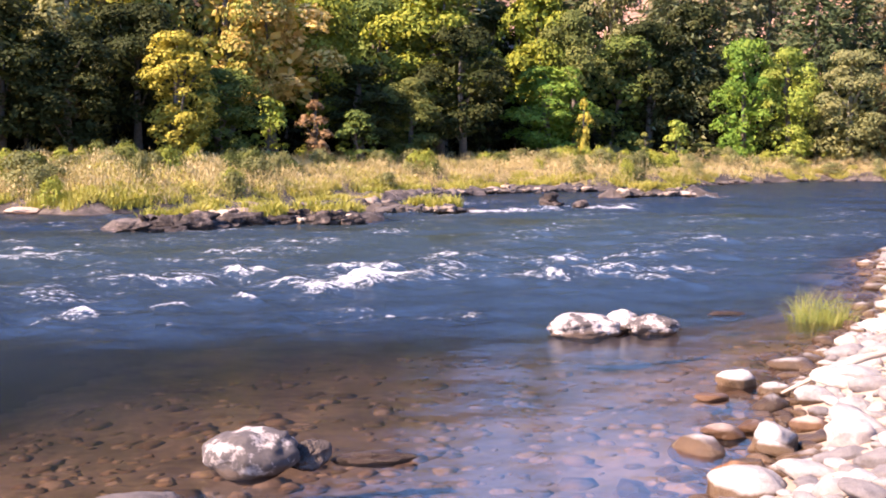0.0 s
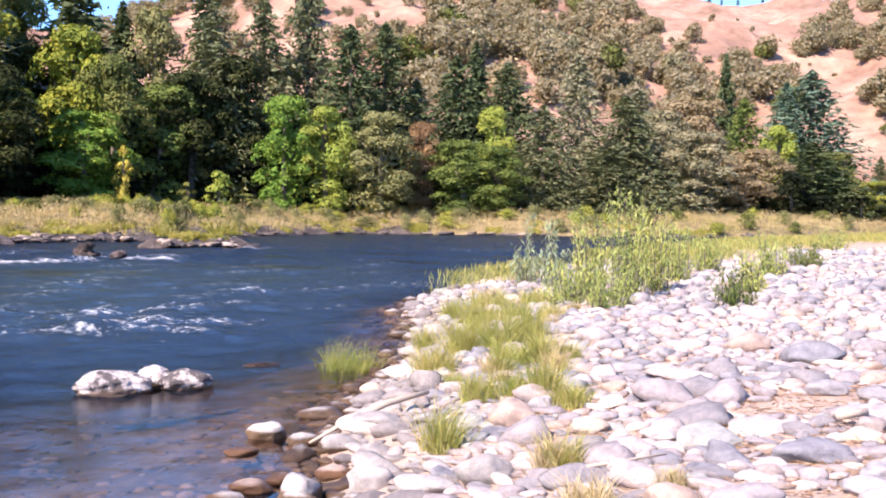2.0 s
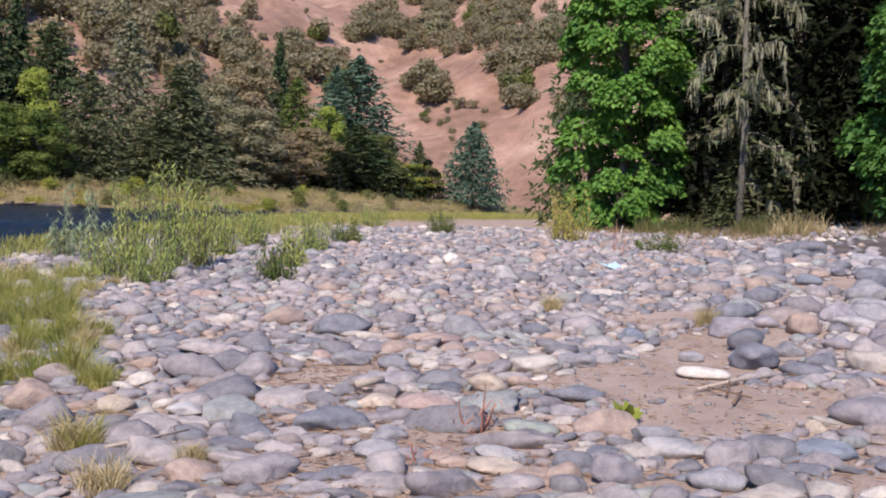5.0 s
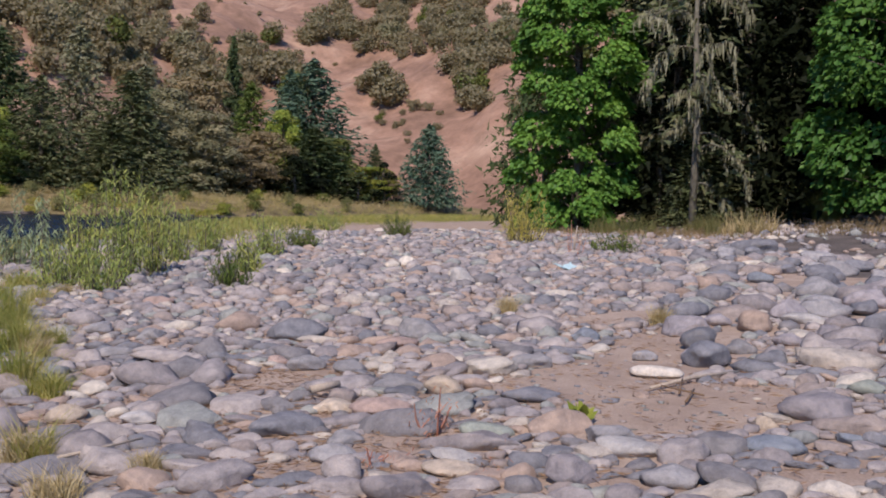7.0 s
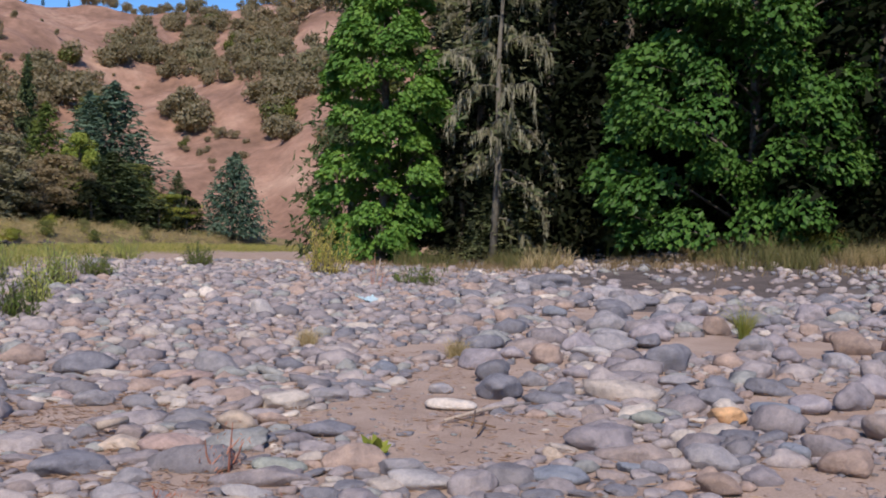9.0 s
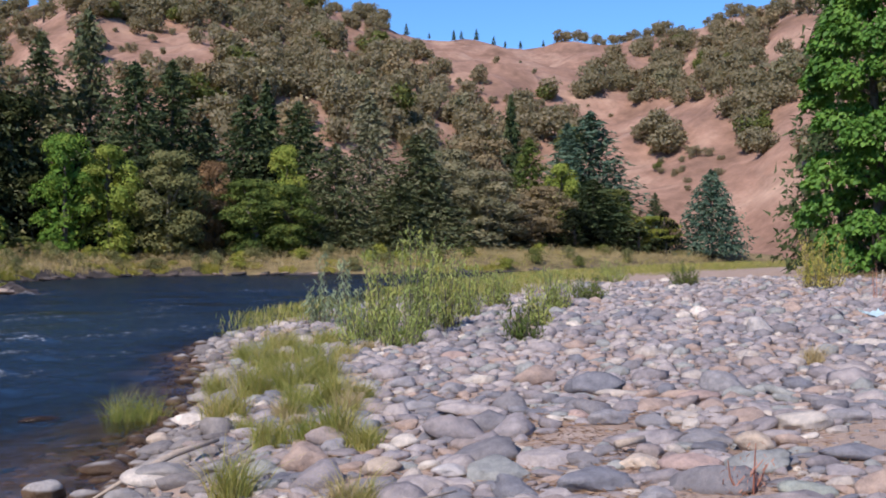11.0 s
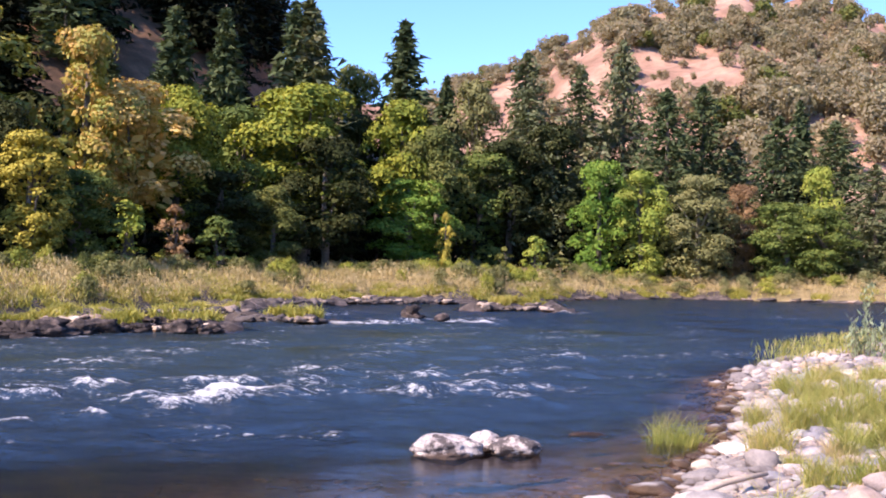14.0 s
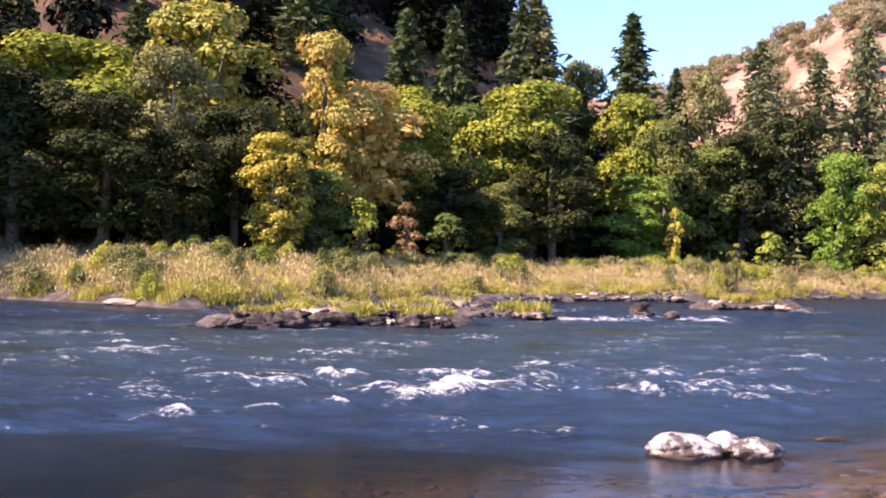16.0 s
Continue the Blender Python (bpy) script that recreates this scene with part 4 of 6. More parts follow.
def sandiness(x, y):
    """Where sand shows between the stones, 0 to 1."""
    s = np.zeros(np.shape(x))
    for cx, cy, ax, ay, turn in ((6.0, 7.5, 1.7, 1.0, 30), (7.6, 8.5, 1.9, 0.9, 35), (5.8, 6.1, 1.5, 0.75, 15), (10.1, 5.7, 2.3, 0.8, 5), (6.6, 3.7, 1.3, 0.5, 0), (12.6, 9.3, 2.6, 1.0, 0), (8.7, 10.9, 1.2, 0.6, 20), (14.8, 8.2, 2.4, 1.0, 0), (3.6, 9.0, 0.9, 0.5, 20), (3.4, 6.4, 0.8, 0.4, 0), (2.7, 6.1, 0.5, 0.3, 0), (16, 14, 3.0, 1.0, 20), (5.0, 4.3, 0.5, 0.3, 0)):
        c, q = math.cos(radians(turn)), math.sin(radians(turn))
        u, w = ((x - cx) * c + (y - cy) * q) / ax, (-(x - cx) * q + (y - cy) * c) / ay
        s = np.maximum(s, np.exp(-(u * u + w * w) ** 2))
    return np.maximum(s, 0.55 * np.exp(-(((x - 24) / 6) ** 2 + ((y - 20) / 5) ** 2) ** 2))


def scatter_stones():
    """Stones packed over the bar: sizes, places and turns."""
    rng = np.random.RandomState(7)
    cell, grid, out = 0.6, {}, []

    def free(x, y, r):
        i, j = int(x // cell), int(y // cell)
        for a in range(i - 1, i + 2):
            for b in range(j - 1, j + 2):
                for px, py, pr in grid.get((a, b), ()):
                    if (px - x) ** 2 + (py - y) ** 2 < ((pr + r) * 0.80) ** 2:
                        return False
        return True

    for x, y, r in TAKEN:
        grid.setdefault((int(x // cell), int(y // cell)), []).append((x, y, r))
    for lo, hi, tries, r0, r1, h0 in ((0.24, 0.36, 620, 9.5, 26, 41), (0.17, 0.26, 2400, 4.5, 46, -24), (0.11, 0.17, 15000, 3, 46, -24), (0.075, 0.11, 40000, 3, 27, -24), (0.05, 0.08, 34000, 3, 15, -24)):
        rad = np.sqrt(rng.uniform(r0 ** 2, r1 ** 2, tries))
        head = np.radians(rng.uniform(h0, 74, tries))
        x, y = rad * np.sin(head), rad * np.cos(head)
        dn = near_land(x, y)
        sand = sandiness(x, y)
        ok = (dn > -0.9) & (dn < 33) & (rng.uniform(0, 1, tries) > sand * 1.25) & (rad > 3.2)
        ok &= (dn > -0.25) | (rng.uniform(0, 1, tries) < 0.4 + 0.4 * dn)
        for px, py, s in zip(x[ok], y[ok], rng.uniform(lo, hi, tries)[ok]):
            if free(px, py, s):
                grid.setdefault((int(px // cell), int(py // cell)), []).append((px, py, s))
                out.append((px, py, s))
    out = np.array(out)
    return out, near_land(out[:, 0], out[:, 1]), ground_z(out[:, 0], out[:, 1])


def build_cobbles():
    places, dn, gz = scatter_stones()
    rng = np.random.RandomState(11)
    order = np.argsort(np.hypot(places[:, 0] - 2.5, places[:, 1] - 5.0))
    shared = [mesh_object("cobble", v, f, STONE, smooth=True).data for v, f in MID]
    for ob in [o for o in scene.objects if o.name.startswith("cobble")]:
        bpy.data.objects.remove(ob)
    single = 0
    joined = {0: [[], [], 0], 1: [[], [], 0]}
    for k in order:
        x, y, s = places[k]
        r = math.hypot(x, y)
        sx, sy, sz = 2 * s * rng.uniform(1.0, 1.6), 2 * s * rng.uniform(0.62, 1.0), 2 * s * rng.uniform(0.65, 1.3)
        head, tilt, lean = rng.uniform(-0.7, 0.7) - 0.3, float(np.clip(rng.normal(0, 0.17), -0.3, 0.3)), float(np.clip(rng.normal(0, 0.17), -0.3, 0.3))
        z = gz[k] + 0.07 * sz
        pale = dn[k] < 0.8 + 0.8 * rng.uniform() - 0.3
        if single < 290 and s > 0.085:
            ob = new("cobble", shared[single % 10])
            ob.parent = GROUND
            ob.matrix_world = Matrix.LocRotScale((x, y, z), Euler((tilt, lean, head)), (sx, sy, sz))
            if pale:
                ob.material_slots[0].link, ob.material_slots[0].material = "OBJECT", BLEACHED
            single += 1
            continue
        v, f = (MID[k % 10] if r < 8 and s > 0.08 else LOW[k % 8] if (r < 12 and s > 0.06) or r < 8 else TINY[k % 6])
        j = joined[int(pale)]
        j[0].append(turned(v, sx, sy, sz, head, tilt, lean) + np.array((x, y, z)))
        j[1].append(f + j[2])
        j[2] += len(v)
    n = 2600
    rad, way = 3.2 + 9 * rng.uniform(0, 1, n) ** 1.3, np.radians(rng.uniform(-16, 66, n))
    px, py = rad * np.sin(way), rad * np.cos(way)
    ok = near_land(px, py) > 0.3
    px, py = px[ok], py[ok]
    pz = ground_z(px, py)
    for k in range(len(px)):
        s = rng.uniform(0.012, 0.04)
        v, f = TINY[k % 6]
        j = joined[0]
        j[0].append(turned(v, 2 * s * rng.uniform(1, 1.6), 2 * s, 1.3 * s, rng.uniform(0, 3), 0.0, 0.0) + np.array((px[k], py[k], pz[k] + 0.004)))
        j[1].append(f + j[2])
        j[2] += len(v)
    for key, name, material, label in ((0, "cobbles", STONE, "rounded grey, tan and pinkish river cobbles covering the bar"), (1, "shore_cobbles", BLEACHED, "pale bleached cobbles along the water's edge")):
        v, f, _ = joined[key]
        ob = mesh_object(name, np.concatenate(v), np.concatenate(f), material, smooth=True)
        tagged(ob, label, "cobbles", kind="stuff")


def bed_stones():
    rng = np.random.RandomState(19)
    n = 2600
    rad, head = np.sqrt(rng.uniform(4.5 ** 2, 15 ** 2, n)), np.radians(rng.uniform(-52, 4, n))
    x, y = rad * np.sin(head), rad * np.cos(head)
    dn = near_land(x, y)
    ok = (dn < -0.2) & (dn > -8) & (rng.uniform(0, 1, n) < 1 - rad / 26)
    x, y = x[ok], y[ok]
    z, vs, fs, o = ground_z(x, y), [], [], 0
    for k in range(len(x)):
        s = rng.uniform(0.03, 0.11) * (1.8 if k % 9 == 0 else 1)
        v, f = TINY[k % 6]
        vs.append(turned(v, s * 2.6, s * 1.9, s * 1.1, rng.uniform(0, 3), 0.0, 0.0) + np.array((x[k], y[k], z[k])))
        fs.append(f + o)
        o += len(v)
    tagged(mesh_object("bed_stones", np.concatenate(vs), np.concatenate(fs), BEDSTONE, smooth=True), "brown algae-covered stones on the shallow river bed", "stones", kind="stuff")


bed_stones()


# ---------------------------------------------------------------- trees
def crown_blobs(rng, h, w, low, n, clump):
    """Clumps that make up a broad, uneven crown: an outer shell and some within."""
    out = []
    for i in range(n):
        t = rng.uniform(0, 1) if i > 2 else 1.0
        z = low + (1 - low) * t
        reach = w * 0.5 * (min(1.0, 0.5 + 1.1 * t) * math.sin(math.pi * min(0.96, 0.46 + 0.46 * t)) ** 0.6 if t < 1 else 0.25)
        a = rng.uniform(0, 2 * math.pi)
        q = rng.uniform(0.75, 1.02) if i % 4 else rng.uniform(0.2, 0.6)
        rad = w * rng.uniform(*clump)
        out.append((math.cos(a) * (reach * q - rad * 0.5), math.sin(a) * (reach * q - rad * 0.5), min(h - rad * 0.7, max(rad * 0.7, h * z)), rad))
    return out


def broad_parts(seed, h, w, low=0.16, clumps=30, leaves=3600, size=0.24, loose=0.22, clump=(0.08, 0.16), core=0, heart=0.042):
    rng = np.random.RandomState(seed)
    blobs = crown_blobs(rng, h, w, low, clumps, clump)
    tot = sum(b[3] ** 2 for b in blobs)
    cs, ax, fs = [], [], []
    for bx, by, bz, br in blobs:
        n = int(leaves * br * br / tot)
        out = np.array((bx, by, 0.0)) / max(0.1, math.hypot(bx, by))
        d = rng.normal(size=(n, 3)) + out * 0.5
        d[:, 2] += 0.75
        d /= np.linalg.norm(d, axis=1, keepdims=True)
        k = br * rng.uniform(1 - loose * 1.5, 1 + loose * 0.7, (n, 1))
        p = d * k * np.array((1.15, 1.15, 0.72))
        p[:, 2] -= 0.28 * (p[:, :2] ** 2).sum(1) / br
        cs.append(np.array((bx, by, bz)) + p)
        t = np.cross(d, rng.normal(size=(n, 3)))
        t[:, 2] -= 0.5
        ax.append(t + d * 0.2)
        fs.append(d + np.array((0, 0, 0.25)))
    crown = cards(np.concatenate(cs), np.concatenate(ax), size, size * 0.62, rng, facing=np.concatenate(fs))
    if core:
        d = rng.normal(size=(core, 3))
        d /= np.linalg.norm(d, axis=1, keepdims=True)
        z = low + (0.92 - low) * rng.uniform(0, 1, core)
        reach = w * 0.25 * np.sin(math.pi * (0.18 + 0.72 * z)) * np.sqrt(rng.uniform(0.1, 1, core))
        a = rng.uniform(0, 2 * math.pi, core)
        inner = cards(np.stack([np.cos(a) * reach, np.sin(a) * reach, z * h], 1), d, heart * w, heart * 0.65 * w, rng)
        crown = (np.concatenate([crown[0], inner[0]]), np.concatenate([crown[1], inner[1] + len(crown[0])]))
    pieces = [tube([(0, 0, -0.5), (0.05 * w * rng.uniform(-1, 1), 0, h * 0.3), (0.06 * w * rng.uniform(-1, 1), 0.05 * w * rng.uniform(-1, 1), h * 0.62), (0, 0, h * 0.9)], [0.026 * h, 0.02 * h, 0.012 * h, 0.003 * h], 7)]
    for bx, by, bz, br in blobs[::6]:
        z0 = max(h * 0.12, bz * 0.62)
        pieces.append(tube([(0, 0, z0), (bx * 0.5, by * 0.5, (z0 + bz) / 2 + 0.1 * h * rng.uniform(-0.3, 0.5)), (bx, by, bz)], [0.010 * h, 0.006 * h, 0.002 * h], 4))
    return join(pieces), crown


def fir_parts(seed, h, w, low=0.06, arms=240, needles=13, droop=0.30, ragged=0.3, length=0.44):
    """A conifer: boughs set all round and up the trunk, each a drooping fan of needle sprays."""
    rng = np.random.RandomState(seed)
    cs, ax = [], []
    for i in range(arms):
        t = ((i + rng.uniform()) / arms) ** 1.15
        z = h * (low + (0.985 - low) * t)
        a = i * 2.39996 + rng.uniform(-0.6, 0.6)
        ln = w * 0.5 * ((1 - t) ** 0.74 * 0.97 + 0.03) * (1 + ragged * rng.normal(0, 0.55)) * (1 + 0.12 * math.sin(3 * a + seed))
        ln = max(0.15, ln)
        n = max(4, int(needles * (ln / (w * 0.5)) ** 0.7) + 2)
        q = rng.uniform(0.2, 1.05, n)
        sag = droop * rng.uniform(0.5, 1.5)
        c = np.stack([math.cos(a) * ln * q, math.sin(a) * ln * q, z + ln * (0.10 * q - sag * q * q)], 1)
        c += rng.normal(0, 0.07 * ln + 0.05, (n, 3)) * np.array((1, 1, 0.7))
        cs.append(c)
        d = np.stack([np.full(n, math.cos(a)), np.full(n, math.sin(a)), np.full(n, -0.3)], 1) + rng.normal(0, 0.55, (n, 3))
        ax.append(d)
    crown = cards(np.concatenate(cs), np.concatenate(ax), length * h / 20, length * 0.42 * h / 20, rng, 0.3, True)
    return tube([(0, 0, -0.5), (0, 0, h * 0.5), (0, 0, h)], [0.017 * h, 0.010 * h, 0.002 * h], 7), crown


TREE_LABEL = {
    "green": "green broadleaf tree at the edge of the riverside wood", "deep": "broadleaf tree of the riverside wood, leaves darkened for shade", "maple": "bright green maple tree at the edge of the wood",
    "lime": "yellow-green maple turning for autumn by the river", "limeolive": "low pale green tree at the foot of the dry hill", "yellowgreen": "yellow-green broadleaf tree in the riverside wood",
    "olive": "olive green broadleaf tree in the riverside wood", "khaki": "khaki-leaved oak tree in the riverside wood", "gold": "tall tree with green and gold autumn leaves", "yellow": "rounded tree with yellow autumn leaves",
    "orange": "broad maple with orange and yellow autumn leaves", "amber": "tall tree with amber and green autumn leaves", "rust": "tree with rusty brown autumn leaves", "brown": "brownish oak tree by the river bend",
    "grey": "grey-green oak hung with pale lichen", "fir": "tall dark green fir tree", "mossfir": "tall fir tree with mossy grey-green branches", "moss": "fir hung with pale grey moss", "blue": "blue-green fir tree below the dry hill", "shade": "tree of the wood, coloured near black for shade", "bigmaple": "big leafy green maple", "oak": "small oak tree on the dry hillside",
}
TREE_BASE = {}


def tree_model(family, variant):
    """Trunk, crown and size of one family of trees."""
    if family == "leaf":
        return broad_parts(10 + variant, 12.0, 7.0, (0.18, 0.30, 0.22, 0.34, 0.26)[variant], 46, 8600, 0.125, 0.26, (0.075, 0.155), core=420), (12.0, 7.0)
    if family == "leaflow":
        return broad_parts(20 + variant, 12.0, 7.0, 0.04, 52, 9000, 0.125, 0.26, (0.075, 0.155), core=420), (12.0, 7.0)
    if family == "fill":
        return broad_parts(30 + variant, 12.0, 8.0, 0.04, 50, 1500, 0.38, 0.34, core=160), (12.0, 8.0)
    if family == "round":
        return broad_parts(40 + variant, 8.5, 3.8, 0.12, 90, 8000, 0.10, 0.16, core=300), (8.5, 3.8)
    if family == "bush":
        return broad_parts(50 + variant, 4.0, 2.4, 0.05, 26, 1100, 0.12, 0.3, core=60), (4.0, 2.4)
    if family == "tussock":
        return broad_parts(56 + variant, 1.4, 2.1, 0.0, 26, 1500, 0.065, 0.35, (0.12, 0.22)), (1.4, 2.1)
    if family == "pine":
        return fir_parts(60 + variant, 10.0, 8.0, 0.03, 300, 24, 0.05, 0.25, 0.50), (10.0, 8.0)
    if family == "farfir":
        return fir_parts(78 + variant, 16.0, 8.0, 0.04, 120, 12, 0.2, 0.3, 0.72), (16.0, 8.0)
    if family == "wide":
        return fir_parts(95 + variant, 20.0, 10.0, 0.03, 430, 22, 0.06 + 0.1 * variant, 0.4, 0.30), (20.0, 10.0)
    if family == "bigfir":
        return fir_parts(75 + variant, 18.0, 7.5, 0.04, 280, 26, 0.4, 0.3, 0.27), (18.0, 7.5)
    return fir_parts(70 + variant, 20.0, 6.0, 0.04, 330, 22, 0.15 + 0.12 * (variant % 3), 0.2 + 0.12 * (variant % 3), 0.36), (20.0, 6.0)


def tree(family, x, y, h, w, tint, turn=None, sink=0.0, group="trees of the far bank", label=""):
    n = len(TAKEN_TREES)
    if family == "leaf" and tint in ("maple", "lime", "khaki", "rust", "grey", "brown", "limeolive", "green"):
        family = "leaflow"
    variant = n % (5 if family in ("leaf", "leaflow") else 4 if family == "fir" else 3 if family == "wide" else 2)
    TAKEN_TREES.append((x, y))
    key = (family, variant)
    if key not in TREE_BASE:
        (tv, crown), size = tree_model(family, variant)
        tm = mesh_object("trunk", tv[0], tv[1], BARK, smooth=True)
        cm = mesh_object("crown", crown[0], crown[1], LEAF[tint])
        TREE_BASE[key] = (tm.data, cm.data, size)
        trunk, top = tm, cm
    else:
        trunk, top = new("trunk", TREE_BASE[key][0]), new("crown", TREE_BASE[key][1])
    h0, w0 = TREE_BASE[key][2]
    ob = thing("fir_tree" if family in ("fir", "pine", "bigfir", "farfir", "wide") else "shrub" if family in ("bush", "tussock") else "broadleaf_tree", (x, y, zat(x, y) - sink))
    ob.rotation_euler = (0, 0, turn if turn is not None else (n * 2.399) % 6.283)
    w = w * (1.2 if family in ("leaf", "leaflow") else 1.3 if family == "fir" else 1.12 if family == "wide" else 1.0)
    ob.scale = (w / w0, w / w0, (h + sink) / h0)
    for part_ob, m in ((trunk, MOSSBARK if tint in ("grey", "moss", "khaki") else BARK), (top, LEAF[tint])):
        part_ob.parent = ob
        part_ob.material_slots[0].link, part_ob.material_slots[0].material = "OBJECT", m
    return tagged(ob, label or TREE_LABEL[tint], "shrub" if family in ("bush", "tussock") else "tree", group)


TAKEN_TREES = []


def tree_to(family, x, y, top, w, tint, **more):
    far = 1.05 if math.hypot(x, y) > 98 else 1.15 if math.hypot(x, y) > 62 and math.degrees(math.atan2(x, y)) > -30 else 1.0
    x, y, top, w = x * far, y * far, 2.2 + (top - 2.2) * far, w * far
    if family == "fir" and w > 0.36 * (top - zat(x, y)):
        family = "wide"
    return tree(family, x, y, max(1.2, top - zat(x, y)), w, tint, **more)


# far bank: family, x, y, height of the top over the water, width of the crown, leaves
# crowns marked deep have the shade over them put into their leaf colour
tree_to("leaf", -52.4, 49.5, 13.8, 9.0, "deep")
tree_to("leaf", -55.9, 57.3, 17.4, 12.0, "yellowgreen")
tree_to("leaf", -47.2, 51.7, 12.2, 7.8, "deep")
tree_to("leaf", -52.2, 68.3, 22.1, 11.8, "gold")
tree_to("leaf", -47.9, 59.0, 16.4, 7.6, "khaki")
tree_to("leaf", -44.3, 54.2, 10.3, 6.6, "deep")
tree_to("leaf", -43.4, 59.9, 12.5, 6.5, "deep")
tree_to("round", -38.9, 58.1, 10.3, 5.4, "yellow")
tree_to("leaf", -37.0, 66.3, 14.7, 9.5, "orange")
tree_to("leaf", -43.6, 71.7, 19.7, 7.8, "amber")
tree_to("leaf", -36.2, 71.2, 15.2, 7.4, "yellowgreen")
tree_to("fir", -45.5, 88.9, 25.7, 7.0, "fir")
tree_to("fir", -41.5, 90.8, 26.0, 6.2, "fir")
tree_to("fir", -37.2, 97.0, 27.9, 6.9, "fir")
tree_to("fir", -33.5, 91.9, 25.9, 7.4, "mossfir")
tree_to("fir", -28.3, 104.0, 27.4, 7.7, "fir")
tree_to("leaf", -30.1, 80.4, 16.5, 10.2, "yellowgreen")
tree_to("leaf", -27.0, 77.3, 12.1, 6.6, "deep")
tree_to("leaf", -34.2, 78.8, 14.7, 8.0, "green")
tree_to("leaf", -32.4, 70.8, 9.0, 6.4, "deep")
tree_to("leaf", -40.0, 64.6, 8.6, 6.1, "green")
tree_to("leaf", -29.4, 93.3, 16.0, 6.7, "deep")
tree_to("bush", -34.3, 60.9, 6.3, 3.0, "lime")
tree_to("bush", -31.7, 62.3, 6.1, 2.8, "rust")
tree_to("bush", -29.8, 64.3, 5.5, 3.1, "green")
tree_to("leaf", -29.1, 72.2, 8.1, 4.7, "olive")
tree_to("leaf", -22.5, 84.9, 9.6, 6.8, "maple")
tree_to("bush", -19.2, 83.6, 6.9, 1.8, "yellow")
tree_to("leaf", -27.6, 100.1, 18.5, 7.8, "yellowgreen")
tree_to("leaf", -18.8, 96.0, 13.1, 7.3, "green")
tree_to("leaf", -23.6, 99.0, 15.8, 7.0, "olive")
tree_to("fir", -16.8, 110.5, 21.8, 10.2, "mossfir")
tree_to("bush", -12.6, 86.9, 5.2, 2.5, "lime")
tree_to("bush", -15.0, 86.5, 4.3, 1.7, "olive")
tree_to("bush", -10.7, 89.1, 3.5, 3.1, "olive")
tree_to("fir", -36.1, 97.6, 28.3, 8.6, "mossfir")
tree_to("fir", -28.1, 121.9, 25.1, 5.8, "fir")
tree_to("leaf", -24.8, 122.6, 24.2, 7.8, "khaki")
tree_to("leaf", -34.6, 106.6, 23.1, 7.7, "olive")
tree_to("fir", -17.9, 116.7, 26.6, 10.7, "mossfir")
tree_to("fir", -8.0, 123.8, 29.1, 10.2, "mossfir")
tree_to("fir", -12.4, 119.4, 25.6, 11.0, "mossfir")
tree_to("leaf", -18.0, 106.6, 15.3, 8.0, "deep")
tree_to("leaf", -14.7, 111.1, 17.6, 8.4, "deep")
tree_to("leaf", -9.0, 105.7, 13.2, 5.6, "maple")
tree_to("leaf", -5.2, 107.0, 12.3, 6.0, "lime")
tree_to("leaf", 0.3, 106.1, 11.7, 7.4, "khaki")
tree_to("fir", -3.0, 118.0, 22.4, 11.4, "fir")
tree_to("fir", 0.7, 122.1, 23.4, 10.7, "fir")
tree_to("fir", 8.4, 117.8, 19.2, 10.7, "fir")
tree_to("fir", 11.1, 123.6, 21.8, 5.1, "fir")
tree_to("fir", 14.1, 119.2, 18.8, 10.4, "fir")
tree_to("fir", 4.3, 125.0, 17.5, 9.3, "mossfir")
tree_to("leaf", 4.6, 110.0, 11.2, 4.1, "rust")
tree_to("leaf", 12.2, 113.4, 13.2, 4.4, "lime")
tree_to("leaf", 8.2, 107.8, 9.3, 7.1, "green")
tree_to("leaf", 11.8, 107.4, 8.7, 6.4, "green")
tree_to("fir", 16.9, 110.8, 13.4, 8.3, "mossfir")
tree_to("fir", 21.8, 118.1, 19.8, 9.4, "moss")
tree_to("fir", 25.9, 113.1, 14.8, 10.6, "mossfir")
tree_to("fir", 28.0, 114.7, 12.6, 10.7, "moss")
tree_to("leaf", 34.2, 115.1, 11.1, 8.6, "grey")
tree_to("leaf", 32.4, 121.8, 13.9, 7.8, "grey")
tree_to("leaf", 39.8, 117.5, 7.9, 7.0, "brown")
tree_to("fir", 23.3, 109.6, 9.8, 9.3, "mossfir")
tree_to("fir", 31.0, 128.5, 17.2, 10.4, "moss")
tree_to("leaf", 39.8, 134.4, 16.6, 10.4, "brown")
tree_to("leaf", 33.2, 123.8, 11.8, 10.0, "grey")
tree_to("fir", 48.5, 142.1, 17.9, 9.0, "green")
tree_to("fir", 49.2, 152.4, 25.3, 4.0, "fir")
tree_to("fir", 56.3, 139.2, 21.3, 16.2, "blue")
tree_to("fir", 55.2, 145.0, 20.4, 10.2, "blue")
tree_to("leaf", 44.0, 124.6, 9.9, 8.6, "brown")
tree_to("fir", 51.3, 126.1, 11.0, 11.8, "fir")
tree_to("leaf", 38.2, 122.3, 6.4, 8.8, "grey")
tree_to("leaf", 51.2, 136.9, 13.7, 5.5, "lime")
tree_to("leaf", 54.8, 129.0, 9.8, 7.0, "olive")
tree_to("fir", 56.7, 128.2, 9.0, 3.0, "green")
tree_to("leaf", 58.8, 125.0, 6.3, 6.7, "limeolive")
tree_to("fir", 70.6, 149.3, 10.7, 4.3, "fir")
tree_to("pine", 66.1, 123.6, 12.1, 9.7, "blue")


